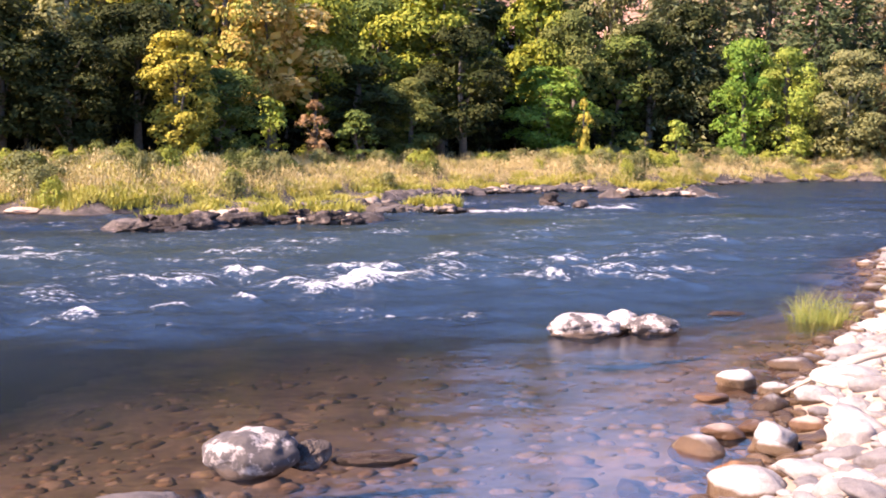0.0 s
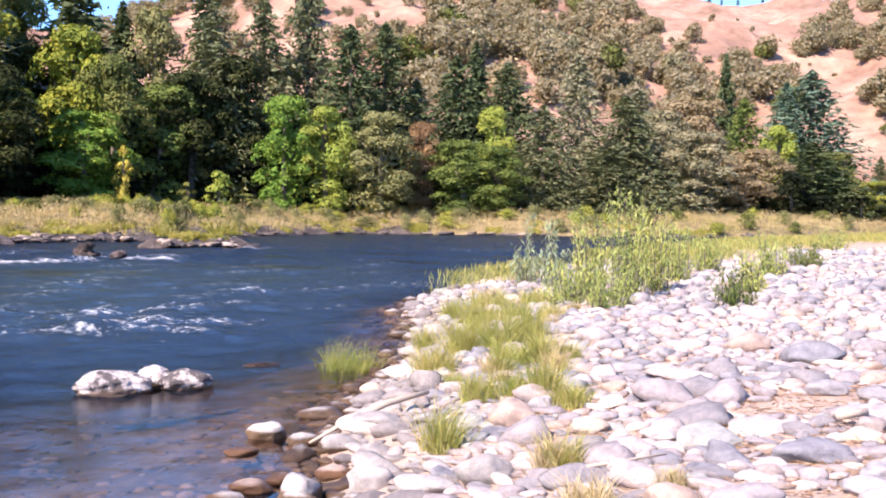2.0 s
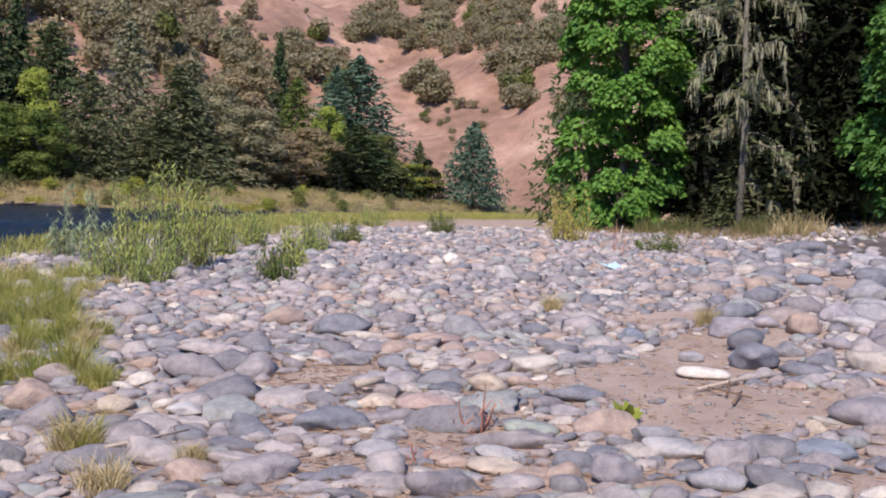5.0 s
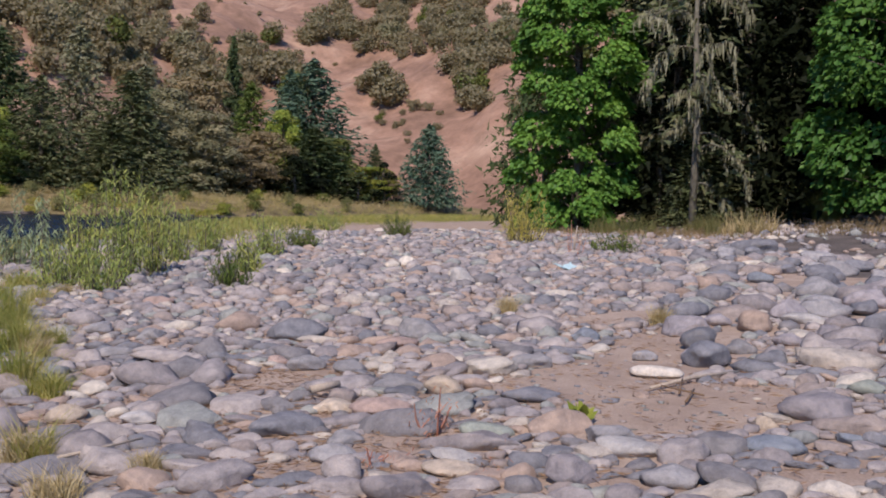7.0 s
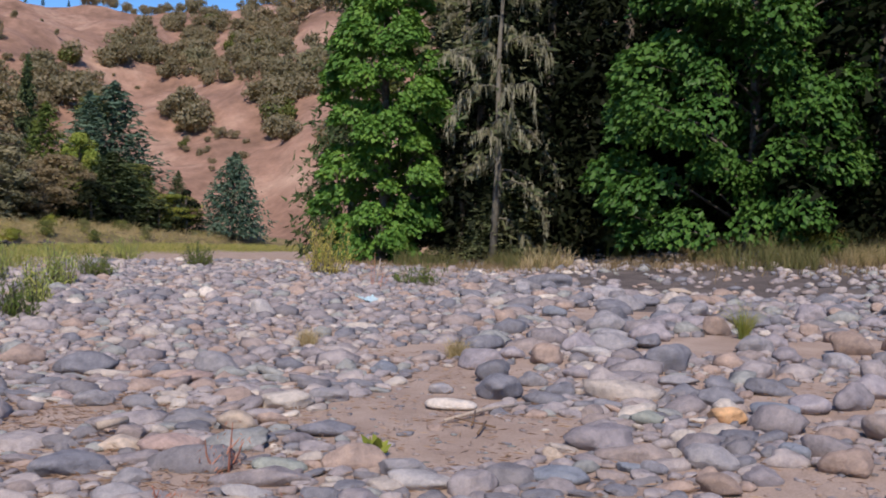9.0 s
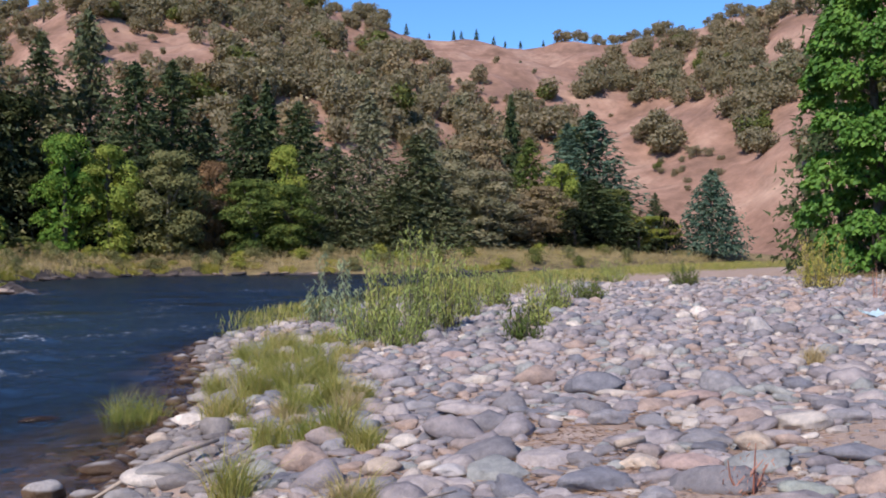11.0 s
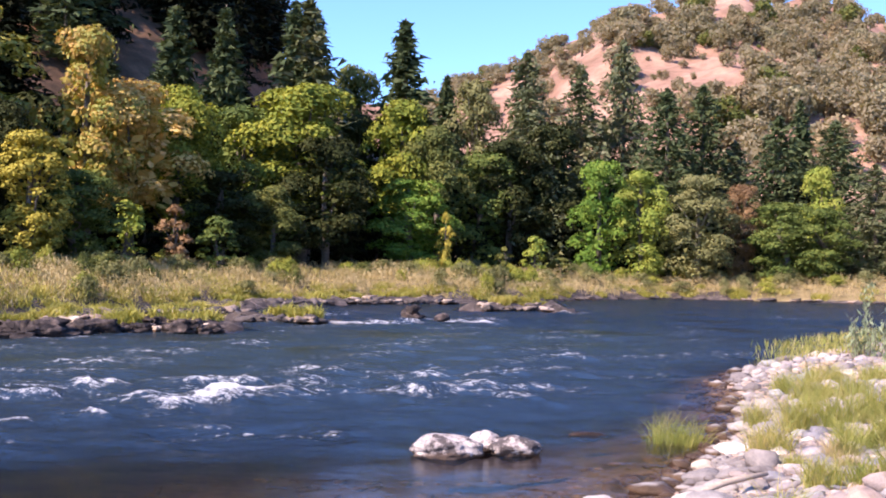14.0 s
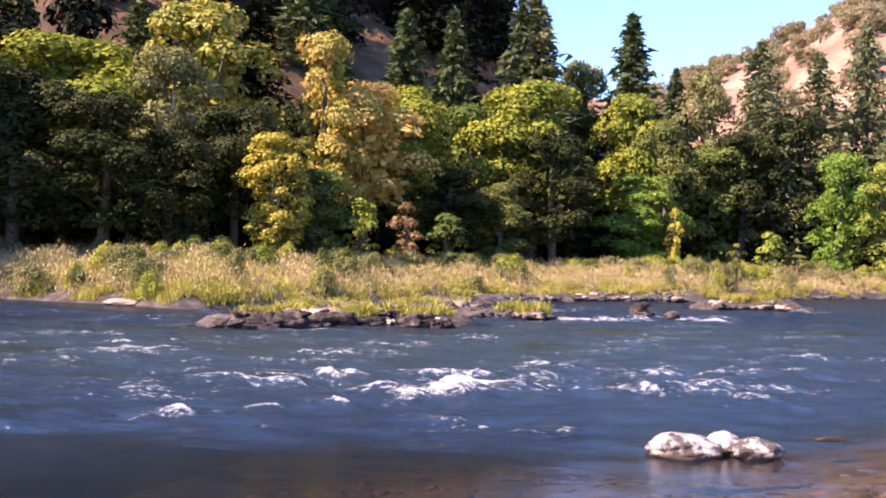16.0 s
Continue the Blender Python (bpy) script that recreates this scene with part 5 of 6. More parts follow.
def fill_woods():
    """Further rows behind the front of the wood, mostly coloured near black as its shade."""
    rng = np.random.RandomState(17)
    for k in range(46):
        head = -78 + 80 * (k + rng.uniform(0, 0.8)) / 46
        rad = np.interp(head, [-78, -45, -30, -20, -10, 2], [92, 84, 90, 104, 122, 128]) + rng.uniform(0, 14)
        x, y = rad * math.sin(radians(head)), rad * math.cos(radians(head))
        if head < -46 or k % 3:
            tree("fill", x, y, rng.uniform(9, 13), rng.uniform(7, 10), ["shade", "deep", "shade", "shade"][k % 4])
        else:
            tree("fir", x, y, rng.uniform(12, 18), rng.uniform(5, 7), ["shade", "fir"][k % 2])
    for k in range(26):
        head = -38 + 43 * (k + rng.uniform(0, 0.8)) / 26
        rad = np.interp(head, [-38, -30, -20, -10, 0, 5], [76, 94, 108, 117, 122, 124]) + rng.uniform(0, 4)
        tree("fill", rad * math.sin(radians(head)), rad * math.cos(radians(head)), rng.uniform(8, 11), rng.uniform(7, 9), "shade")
    # firs up the hillside, most near black in colour to stand for its shade
    for k in range(120):
        head, rad = -50 + 28 * (k + rng.uniform(0, 0.9)) / 120, 122 + 78 * rng.uniform() ** 0.7
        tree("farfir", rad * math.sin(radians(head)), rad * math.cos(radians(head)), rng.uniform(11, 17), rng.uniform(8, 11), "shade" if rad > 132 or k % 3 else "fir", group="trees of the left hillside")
    # tall wood added out of view downstream, to shade the corner of the far bank
    for k in range(16):
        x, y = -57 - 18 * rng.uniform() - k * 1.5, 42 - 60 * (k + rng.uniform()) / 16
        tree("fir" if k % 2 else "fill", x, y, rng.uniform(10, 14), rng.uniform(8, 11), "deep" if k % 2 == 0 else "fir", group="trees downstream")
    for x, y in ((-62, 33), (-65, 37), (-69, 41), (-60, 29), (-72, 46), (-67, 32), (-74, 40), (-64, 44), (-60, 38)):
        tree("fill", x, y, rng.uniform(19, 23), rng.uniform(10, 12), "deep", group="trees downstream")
    # low scrub filling the feet of the trees, near black in place of shade
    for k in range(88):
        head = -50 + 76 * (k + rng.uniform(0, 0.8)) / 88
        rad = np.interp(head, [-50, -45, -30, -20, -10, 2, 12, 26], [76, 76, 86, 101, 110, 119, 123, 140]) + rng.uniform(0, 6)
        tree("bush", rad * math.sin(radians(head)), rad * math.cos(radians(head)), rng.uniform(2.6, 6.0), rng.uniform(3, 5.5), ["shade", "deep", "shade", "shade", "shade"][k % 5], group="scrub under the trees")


fill_woods()


# ---------------------------------------------------------------- oaks on the hills
def oak_shape(seed):
    """A low spreading oak: loose clumps of leaf sprays down to the ground."""
    rng = np.random.RandomState(seed)
    cs, fs = [], []
    for k in range(7):
        a, q, r = rng.uniform(0, 6.28), rng.uniform(0.1, 0.62) * 4, rng.uniform(1.3, 2.3)
        d = rng.normal(size=(130, 3)) + np.array((0, 0, 0.3))
        d /= np.linalg.norm(d, axis=1, keepdims=True)
        cs.append(d * r * rng.uniform(0.55, 1.08, (130, 1)) * np.array((1, 1, 0.9)) + np.array((math.cos(a) * q, math.sin(a) * q, rng.uniform(1.0, 4.3))))
        fs.append(d)
    cs = np.concatenate(cs)
    cs[:, 2] = np.maximum(cs[:, 2], rng.uniform(-0.3, 1.0, len(cs)))
    crown = cards(cs, rng.normal(size=(len(cs), 3)), 0.32, 0.24, rng, spray=True, facing=np.concatenate(fs))
    return tube([(0, 0, -0.6), (0.1, 0, 2.5), (0, 0, 4.0)], [0.3, 0.22, 0.08], 5), crown


OAK_MODEL = {}


def hill_oak(head, share, size=1.0, tint="oak", label=""):
    x, y = hill_place(head, share)
    v = int(abs(head * 7 + share * 31)) % 3
    if v not in OAK_MODEL:
        (tv, cr) = oak_shape(80 + v)
        trunk, crown = mesh_object("trunk", tv[0], tv[1], BARK), mesh_object("crown", cr[0], cr[1], LEAF["oak"])
        OAK_MODEL[v] = (trunk.data, crown.data)
    else:
        trunk, crown = new("trunk", OAK_MODEL[v][0]), new("crown", OAK_MODEL[v][1])
    ob = thing("oak_tree", (x, y, zat(x, y)))
    ob.rotation_euler, ob.scale = (0, 0, head), (size, size, size)
    trunk.parent = crown.parent = ob
    crown.material_slots[0].link, crown.material_slots[0].material = "OBJECT", LEAF[tint]
    return tagged(ob, label or TREE_LABEL["oak"], "tree", "oaks on the hill")


# stands of oaks: heading, height angle from the bar, half width, half height, how many
STANDS = [
    (5.9, 11.0, 3.3, 2.3, 160), (11.0, 8.4, 3.2, 2.1, 120), (15.7, 6.0, 5.4, 1.5, 100), (9.6, 11.5, 1.7, 0.6, 26), (-7.3, 11.4, 1.8, 0.8, 26), (-1.7, 11.3, 1.0, 0.8, 14), (-4.0, 12.3, 2.2, 0.7, 40), (1.5, 12.6, 4.0, 0.6, 34),
    (0.4, 11.9, 1.8, 0.8, 28), (-5.7, 9.9, 2.6, 0.9, 18), (4.1, 8.5, 2.6, 1.1, 30), (15.9, 8.9, 0.5, 0.35, 5), (19.6, 7.9, 0.7, 0.3, 6), (22.9, 8.3, 1.7, 0.6, 26), (23.8, 9.7, 1.0, 0.45, 12),
    (27.2, 10.1, 2.5, 1.4, 80), (26.4, 8.1, 3.1, 0.75, 64), (29.5, 9.0, 1.4, 1.1, 36), (31.6, 11.2, 1.5, 0.45, 20), (30.4, 6.3, 1.2, 1.5, 36), (29.3, 11.6, 1.4, 0.5, 16), (32.7, 8.2, 1.7, 1.0, 26),
    (33.3, 4.7, 0.9, 0.5, 7), (25.4, 5.1, 0.8, 1.1, 22), (38, 8.5, 3.0, 2.4, 40), (-10, 8.8, 2.4, 1.2, 30), (-12.5, 7.6, 2.0, 0.9, 16), (1.5, 6.0, 8.0, 2.2, 50),
]
# low scrub on the open slopes
SCRUB = [(0, 8.5, 9, 3.0, 60), (18, 8.2, 6, 1.6, 12), (27, 4.2, 2, 1.2, 16), (24, 7.6, 5, 1.5, 12)]


def hill_place(head, height):
    """Where the line from the bar at that heading and height angle meets the hill, else the crest."""
    r = np.linspace(135, 760, 420)
    x, y = r * math.sin(radians(head)), r * math.cos(radians(head))
    seen = np.degrees(np.arctan2(ground_z(x, y) - 2.2, r))
    k = int(np.argmax(seen > height)) if (seen > height).any() else int(np.argmax(seen))
    return float(x[k]), float(y[k])


def build_oaks():
    rng = np.random.RandomState(23)
    places = []
    for head, share, dh, ds, count in STANDS:
        for _ in range(count):
            a, q = rng.uniform(0, 2 * math.pi), math.sqrt(rng.uniform()) * (1.0 if rng.uniform() < 0.8 else 1.3)
            if rng.uniform() < 0.54:
                places.append((head + dh * 1.08 * q * math.cos(a), max(1.0, share + ds * 1.1 * q * math.sin(a)), rng.uniform(0.6, 1.25)))
    for head, share, dh, ds, count in SCRUB:
        for _ in range(count):
            a, q = rng.uniform(0, 2 * math.pi), math.sqrt(rng.uniform())
            places.append((head + dh * q * math.cos(a), max(1.0, share + ds * q * math.sin(a)), rng.uniform(0.15, 0.4)))
    for head in np.arange(-14, 10.5, 0.24):
        if rng.uniform() < 0.8:
            places.append((head + rng.uniform(-0.2, 0.2), 40.0, rng.uniform(0.5, 1.0)))
    for head in np.arange(20.5, 25.6, 0.33):
        places.append((head + rng.uniform(-0.2, 0.2), 40.0, rng.uniform(0.5, 1.0)))
    (tv, cr) = zip(*[oak_shape(90 + i) for i in range(4)])
    vs, fs, o = [], [], 0
    for k, (head, share, size) in enumerate(places):
        if k % 6 == 0:
            hill_oak(head, share, size * 1.1, ("oak", "olive", "oak", "brown", "grey")[k // 6 % 5])
            continue
        x, y = hill_place(head, share)
        a = rng.uniform(0, 6.28)
        m = np.array(((math.cos(a), -math.sin(a), 0), (math.sin(a), math.cos(a), 0), (0, 0, 1)))
        v, f = cr[k % 4]
        vs.append(v @ m.T * size * np.array((1.05, 1.05, 1.0)) + np.array((x, y, zat(x, y) - 0.7 * size)))
        fs.append(f + o)
        o += len(v)
    tagged(mesh_object("oak_woods", np.concatenate(vs), np.concatenate(fs), LEAF["oak"]), "scattered olive-brown oak woods on the dry hills", "woods", kind="stuff")


build_oaks()
for head, share, size in ((12.4, 0.999, 0.9), (13.6, 0.999, 0.6), (14.9, 0.999, 1.0), (16.1, 0.999, 1.1), (15.3, 0.999, 0.8), (17.0, 0.999, 0.9), (17.6, 0.999, 0.6), (18.4, 0.999, 0.7), (19.6, 0.999, 0.6)):
    x, y = hill_place(head, 40.0)
    tree("farfir", x, y, 5.2 * size, 2.8 * size, "fir", group="firs on the skyline", label="small dark fir on the bald skyline")


# ---------------------------------------------------------------- wood behind the gravel bar
def maple_tree(x, y, h, w, seed, tint="bigmaple", label="big leafy green maple at the edge of the bar", boughs=90, leaves=26000, low=0.03, leaf=0.125):
    """A broad maple: boughs that hang over one another, each a dome of large leaves."""
    rng = np.random.RandomState(seed)
    cs, ax, fs, limbs = [], [], [], [tube([(0, 0, -0.5), (0.2, 0.1, h * 0.3), (-0.1, 0.2, h * 0.65), (0, 0, h * 0.95)], [0.26, 0.2, 0.13, 0.03], 8)]
    for k in range(boughs):
        t = low + (0.98 - low) * (k + rng.uniform()) / boughs
        reach = w * 0.5 * float(np.interp(t, [0, 0.1, 0.28, 0.5, 0.75, 1.0], [0.92, 1.0, 1.0, 0.94, 0.74, 0.2])) * (rng.uniform(0.72, 1.05) if k % 5 else rng.uniform(0.25, 0.6))
        a = k * 2.39996 + rng.uniform(-0.5, 0.5)
        out = np.array((math.cos(a), math.sin(a), 0.0))
        r = rng.uniform(0.075, 0.15) * min(w, 8.0)
        mid = out * max(0.2, reach - r * 0.7) + np.array((0, 0, max(r * 0.55, h * t)))
        n = int(leaves / boughs * (r / (0.11 * min(w, 8.0))) ** 2)
        d = rng.normal(size=(n, 3)) + out * 0.55
        d[:, 2] += 0.6
        d /= np.linalg.norm(d, axis=1, keepdims=True)
        p = d * r * rng.uniform(0.72, 1.06, (n, 1)) * np.array((1.2, 1.2, 0.62))
        p[:, 2] -= 0.35 * (p[:, :2] ** 2).sum(1) / r
        p = p + rng.normal(0, 0.05, (n, 3))
        cs.append(mid + p)
        ax.append(out * 0.7 + d * 0.4 + np.array((0, 0, -0.75)) + rng.normal(0, 0.45, (n, 3)))
        fs.append(d * 0.8 + np.array((0, 0, 0.35)))
        if k % 3 == 0:
            limbs.append(tube([(0, 0, max(0.3, mid[2] - 0.35 * reach)), mid * np.array((0.5, 0.5, 1)) - np.array((0, 0, 0.1 * reach)), mid], [0.07, 0.045, 0.015], 5))
    ob = thing("maple_tree", (x, y, zat(x, y)))
    mesh_object("trunk", *join(limbs), BARK, ob, smooth=True)
    crown = cards(np.concatenate(cs), np.concatenate(ax), leaf, leaf * 0.72, rng, 0.3, facing=np.concatenate(fs))
    mesh_object("crown", crown[0], crown[1], LEAF[tint], ob)
    return tagged(ob, label, "tree", "trees behind the bar")


maple_tree(27.2, 37.4, 14.5, 5.7, 501, boughs=86, leaves=24000, leaf=0.125, low=0.0)
maple_tree(33.3, 23.3, 15.0, 10.8, 502, tint="shademaple", label="spreading green maple in front of the dark wood", boughs=160, leaves=38000, low=0.025, leaf=0.13)


def lichen_tree(x, y, h, w, seed, limbs_count=30):
    """A half-bare fir whose bent, drooping limbs are hung with pale lichen."""
    rng = np.random.RandomState(seed)
    ob = thing("lichen_tree", (x, y, zat(x, y)))
    limbs, cs, ax, ln_ = [tube([(0, 0, -0.4), (0.12, 0.05, h * 0.3), (-0.08, 0.1, h * 0.6), (0.05, 0.05, h)], [0.17, 0.14, 0.10, 0.03], 8)], [], [], []

    def bough(start, a, reach, sag, thick, deep):
        pts, p, tilt = [Vector(start)], Vector(start), rng.uniform(0.1, 0.7)
        for q in range(6):
            a += rng.normal(0, 0.30)
            p = p + Vector((math.cos(a), math.sin(a), tilt)) * (reach / 6)
            tilt -= sag * rng.uniform(0.15, 0.55)
            p.z = max(p.z, 0.4)
            pts.append(p.copy())
        limbs.append(tube(pts, [thick * (1 - 0.13 * q) for q in range(7)], 5))
        for q in range(1, 7):
            for _ in range(int(4 + 6 * q / 6)):
                f = rng.uniform()
                cs.append(np.array(pts[q - 1].lerp(pts[q], f)) + rng.normal(0, 0.035, 3))
                ax.append((rng.normal(0, 0.12), rng.normal(0, 0.12), -1))
                ln_.append(0.06 + 0.26 * rng.uniform() ** 2)
        if deep:
            for q in (2, 3, 4, 5):
                bough(pts[q], a + rng.choice((-1, 1)) * rng.uniform(0.4, 1.3), reach * rng.uniform(0.25, 0.5), sag * 1.3, thick * 0.45, False)

    for k in range(limbs_count):
        z = h * (0.12 + 0.86 * (k + rng.uniform()) / limbs_count)
        bough((0.05, 0.05, z), rng.uniform(0, 6.28), w * 0.5 * rng.uniform(0.35, 1.3), rng.uniform(0.5, 1.4), 0.045, True)
    mesh_object("trunk", *join(limbs), PALEBARK, ob, smooth=True)
    pick = rng.choice(len(cs), len(cs) // 4)
    sprays = np.array(cs)[pick] + rng.normal(0, 0.25, (len(pick), 3)) - np.array((0, 0, 0.1))
    out = sprays * np.array((1, 1, 0)) + np.array((0, 0, -0.5))
    mesh_object("needles", *cards(sprays, out + rng.normal(0, 0.4, sprays.shape), 0.20, 0.07, rng, 0.3, True), LEAF["mossfir"], ob)
    cs, ax, ln_ = np.array(cs), np.array(ax, float), np.array(ln_)[:, None]
    side = np.cross(ax, rng.normal(size=ax.shape))
    side /= np.linalg.norm(side, axis=1, keepdims=True)
    side *= rng.uniform(0.012, 0.035, (len(cs), 1))
    v = np.stack([cs - side, cs + side, cs + ax * ln_ * 1.3 + side * 0.7, cs + ax * ln_ * 2 - side * 0.3], 1).reshape(-1, 3)
    mesh_object("hanging_lichen", v, np.arange(len(v)).reshape(-1, 4), LICHENHAIR, ob, "pale hanging lichen")
    return tagged(ob, "half-bare fir hung with pale grey-green lichen", "tree", "trees behind the bar")


lichen_tree(28.7, 31.9, 13.5, 5.4, 5, 22)
lichen_tree(34.0, 32.8, 16.0, 4.4, 6, 16)
lichen_tree(30.6, 36.2, 17.0, 5.0, 8, 18)


def wood_behind():
    rng = np.random.RandomState(29)
    # firs coloured near black, for the unlit inside of this wood
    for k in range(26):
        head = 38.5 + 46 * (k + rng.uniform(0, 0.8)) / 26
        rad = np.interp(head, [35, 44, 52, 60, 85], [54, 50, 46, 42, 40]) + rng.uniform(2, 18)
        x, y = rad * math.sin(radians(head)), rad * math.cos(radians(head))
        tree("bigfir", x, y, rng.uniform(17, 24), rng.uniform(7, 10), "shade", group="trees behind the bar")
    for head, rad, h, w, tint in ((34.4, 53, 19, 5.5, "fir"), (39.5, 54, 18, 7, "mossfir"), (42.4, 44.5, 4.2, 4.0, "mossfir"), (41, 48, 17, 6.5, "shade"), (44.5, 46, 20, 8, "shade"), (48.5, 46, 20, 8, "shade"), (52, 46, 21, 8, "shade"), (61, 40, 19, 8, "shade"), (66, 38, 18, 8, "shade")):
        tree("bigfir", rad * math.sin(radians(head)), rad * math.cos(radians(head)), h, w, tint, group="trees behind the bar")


wood_behind()


# ---------------------------------------------------------------- grasses and shrubs
def blades(places, height, width, spread, per, rng, lean=0.35):
    """Grass: per blades at each place, each bent once."""
    n = len(places) * per
    base = np.repeat(places, per, 0) + np.concatenate([rng.normal(0, spread, (n, 2)), np.zeros((n, 1))], 1)
    h = height * rng.uniform(0.45, 1.2, n) * np.repeat(rng.uniform(0.6, 1.25, len(places)), per)
    a = rng.uniform(0, 2 * math.pi, n)
    d = np.stack([np.cos(a), np.sin(a), np.zeros(n)], 1)
    out = d * (h * rng.uniform(0.1, 1.0, n) * lean)[:, None]
    b = rng.uniform(0, 2 * math.pi, n)
    side = np.stack([np.cos(b), np.sin(b), np.zeros(n)], 1) * (width * rng.uniform(0.6, 1.3, n))[:, None]
    up = np.zeros((n, 3))
    up[:, 2] = h
    mid, tip = base + up * 0.6 + out * 0.35, base + up + out
    v = np.stack([base - side, base + side, mid + side * 0.8, tip, mid - side * 0.8], 1).reshape(-1, 3)
    i = np.arange(n)[:, None] * 5
    return v, np.concatenate([i + np.array([[0, 1, 2, 4]])], 0), np.concatenate([i + np.array([[4, 2, 3]])], 0)


def grass_object(name, places, height, width, spread, per, material, seed, lean=0.35, parent=None):
    rng = np.random.RandomState(seed)
    v, q, t = blades(np.asarray(places, float), height, width, spread, per, rng, lean)
    return mesh_object(name, v, q.tolist() + t.tolist(), material, parent)


def on_ground(xy):
    xy = np.asarray(xy, float)
    return np.concatenate([xy, ground_z(xy[:, 0], xy[:, 1])[:, None]], 1)


def far_grass():
    rng = np.random.RandomState(31)
    n = 90000
    head = np.radians(rng.uniform(-56, 40, n))
    rad = rng.uniform(34, 150, n)
    x, y = rad * np.sin(head), rad * np.cos(head)
    df = far_land(x, y)
    ok = (df > 0.3) & (df < 26) & (rng.uniform(0, 1, n) < np.clip(1.3 - rad / 190, 0.3, 1))
    x, y, df = x[ok], y[ok], df[ok]
    patch = waves_of(x, y, 51, 16.0, 3)
    tall = (df > np.where(np.hypot(x, y) > 52, 0.6, 1.6) + rng.uniform(-0.5, 0.8, len(x))) & (rng.uniform(-0.4, 0.4, len(x)) + patch < 0.62)
    pts = on_ground(np.stack([x, y], 1))
    tagged(grass_object("dry_grass", pts[tall], 0.75, 0.016, 0.2, 2, TAN_GRASS, 1, 1.0), "tall dry straw-coloured grass on the far bank", "grass", kind="stuff")
    k = np.flatnonzero(tall)[::1]
    n = len(k) * 18
    at = np.repeat(pts[k], 18, 0)
    hh = np.repeat(np.interp(np.hypot(pts[k, 0], pts[k, 1]), [58, 72, 90, 120], [0.72, 0.78, 0.72, 0.6]), 18) * np.repeat(0.85 + 0.9 * waves_of(pts[k, 0], pts[k, 1], 52, 4.5, 3), 18)
    at = at + np.stack([rng.normal(0, 0.3, n), rng.normal(0, 0.3, n), hh * rng.uniform(0.35, 1.15, n)], 1)
    v, f = cards(at, np.stack([rng.normal(0, 0.5, n), rng.normal(0, 0.5, n), np.ones(n)], 1), 0.10, 0.024, rng, spray=True)
    tagged(mesh_object("grass_heads", v, f, SEEDHEAD), "pale feathery heads of the dry grass", "grass", kind="stuff")
    low = (~tall)
    k, n = np.flatnonzero(low), int(low.sum()) * 9
    at = np.repeat(pts[k], 9, 0) + np.stack([rng.normal(0, 0.3, n), rng.normal(0, 0.3, n), rng.uniform(0.05, 0.75, n)], 1)
    v, f = cards(at, np.stack([rng.normal(0, 0.5, n), rng.normal(0, 0.5, n), np.ones(n)], 1), 0.15, 0.022, rng, spray=True)
    tagged(mesh_object("bank_grass", v, f, YELLOWGRASS), "green grass along the far water's edge", "grass", kind="stuff")


far_grass()


def island_grass():
    """Rounded tufts of fine grass on the islands and along the far water's edge."""
    rng = np.random.RandomState(37)
    tufts = []
    for k, (course, half, high) in enumerate(ISLANDS):
        pts = [Vector(p) for p in course]
        for a, b in zip(pts, pts[1:]):
            for _ in range(int((b - a).length * (2.2 if k != 3 else 0.9)) + 1):
                p = a.lerp(b, rng.uniform())
                out = Vector((p.x, p.y)).normalized() * half * rng.uniform(-0.35, 0.9)
                tufts.append((p.x + out.x, p.y + out.y, rng.uniform(0.3, 0.75)))
    n = 0
    while n < 120:
        head, rad = rng.uniform(-46, 20), rng.uniform(36, 112)
        x, y = rad * math.sin(radians(head)), rad * math.cos(radians(head))
        if 0.2 < float(far_land(np.array([x]), np.array([y]))[0]) < 2.6:
            tufts.append((x, y, rng.uniform(0.4, 0.95)))
            n += 1
    out = []
    for x, y, r in tufts:
        m = int(60 + 150 * r * r)
        a, q = rng.uniform(0, 6.28, m), np.sqrt(rng.uniform(0, 1, m)) * r
        out.append(np.stack([x + np.cos(a) * q, y + np.sin(a) * q], 1))
    pts = on_ground(np.concatenate(out))
    pts = pts[pts[:, 2] > 0.08]
    v, q, t = blades(pts, 0.36, 0.022, 0.07, 3, rng, 1.3)
    f = q.tolist() + t.tolist()
    tagged(mesh_object("island_grass", v, f, YELLOWGRASS), "yellow-green tufts of grass on the low rock islands", "grass", kind="stuff")


island_grass()


def bar_grass():
    rng = np.random.RandomState(39)
    n = 26000
    head, rad = np.radians(rng.uniform(2, 40, n)), rng.uniform(26, 95, n)
    x, y = rad * np.sin(head), rad * np.cos(head)
    dn = near_land(x, y)
    ok = (dn > 0.4) & (dn < np.interp(rad, [26, 45, 95], [5.0, 9.0, 16.0])) & (waves_of(x, y, 73, 9.0, 3) > -0.15)
    pts = np.repeat(on_ground(np.stack([x[ok], y[ok]], 1)), 8, 0)
    n = len(pts)
    v, f = cards(pts + np.stack([rng.normal(0, 0.2, n), rng.normal(0, 0.2, n), rng.uniform(0.02, 0.5, n)], 1), np.stack([rng.normal(0, 0.4, n), rng.normal(0, 0.4, n), np.ones(n)], 1), 0.11, 0.009, rng)
    tagged(mesh_object("bar_grass", v, f, GREEN_GRASS), "olive green grass along the upper gravel bar", "grass", kind="stuff")


bar_grass()


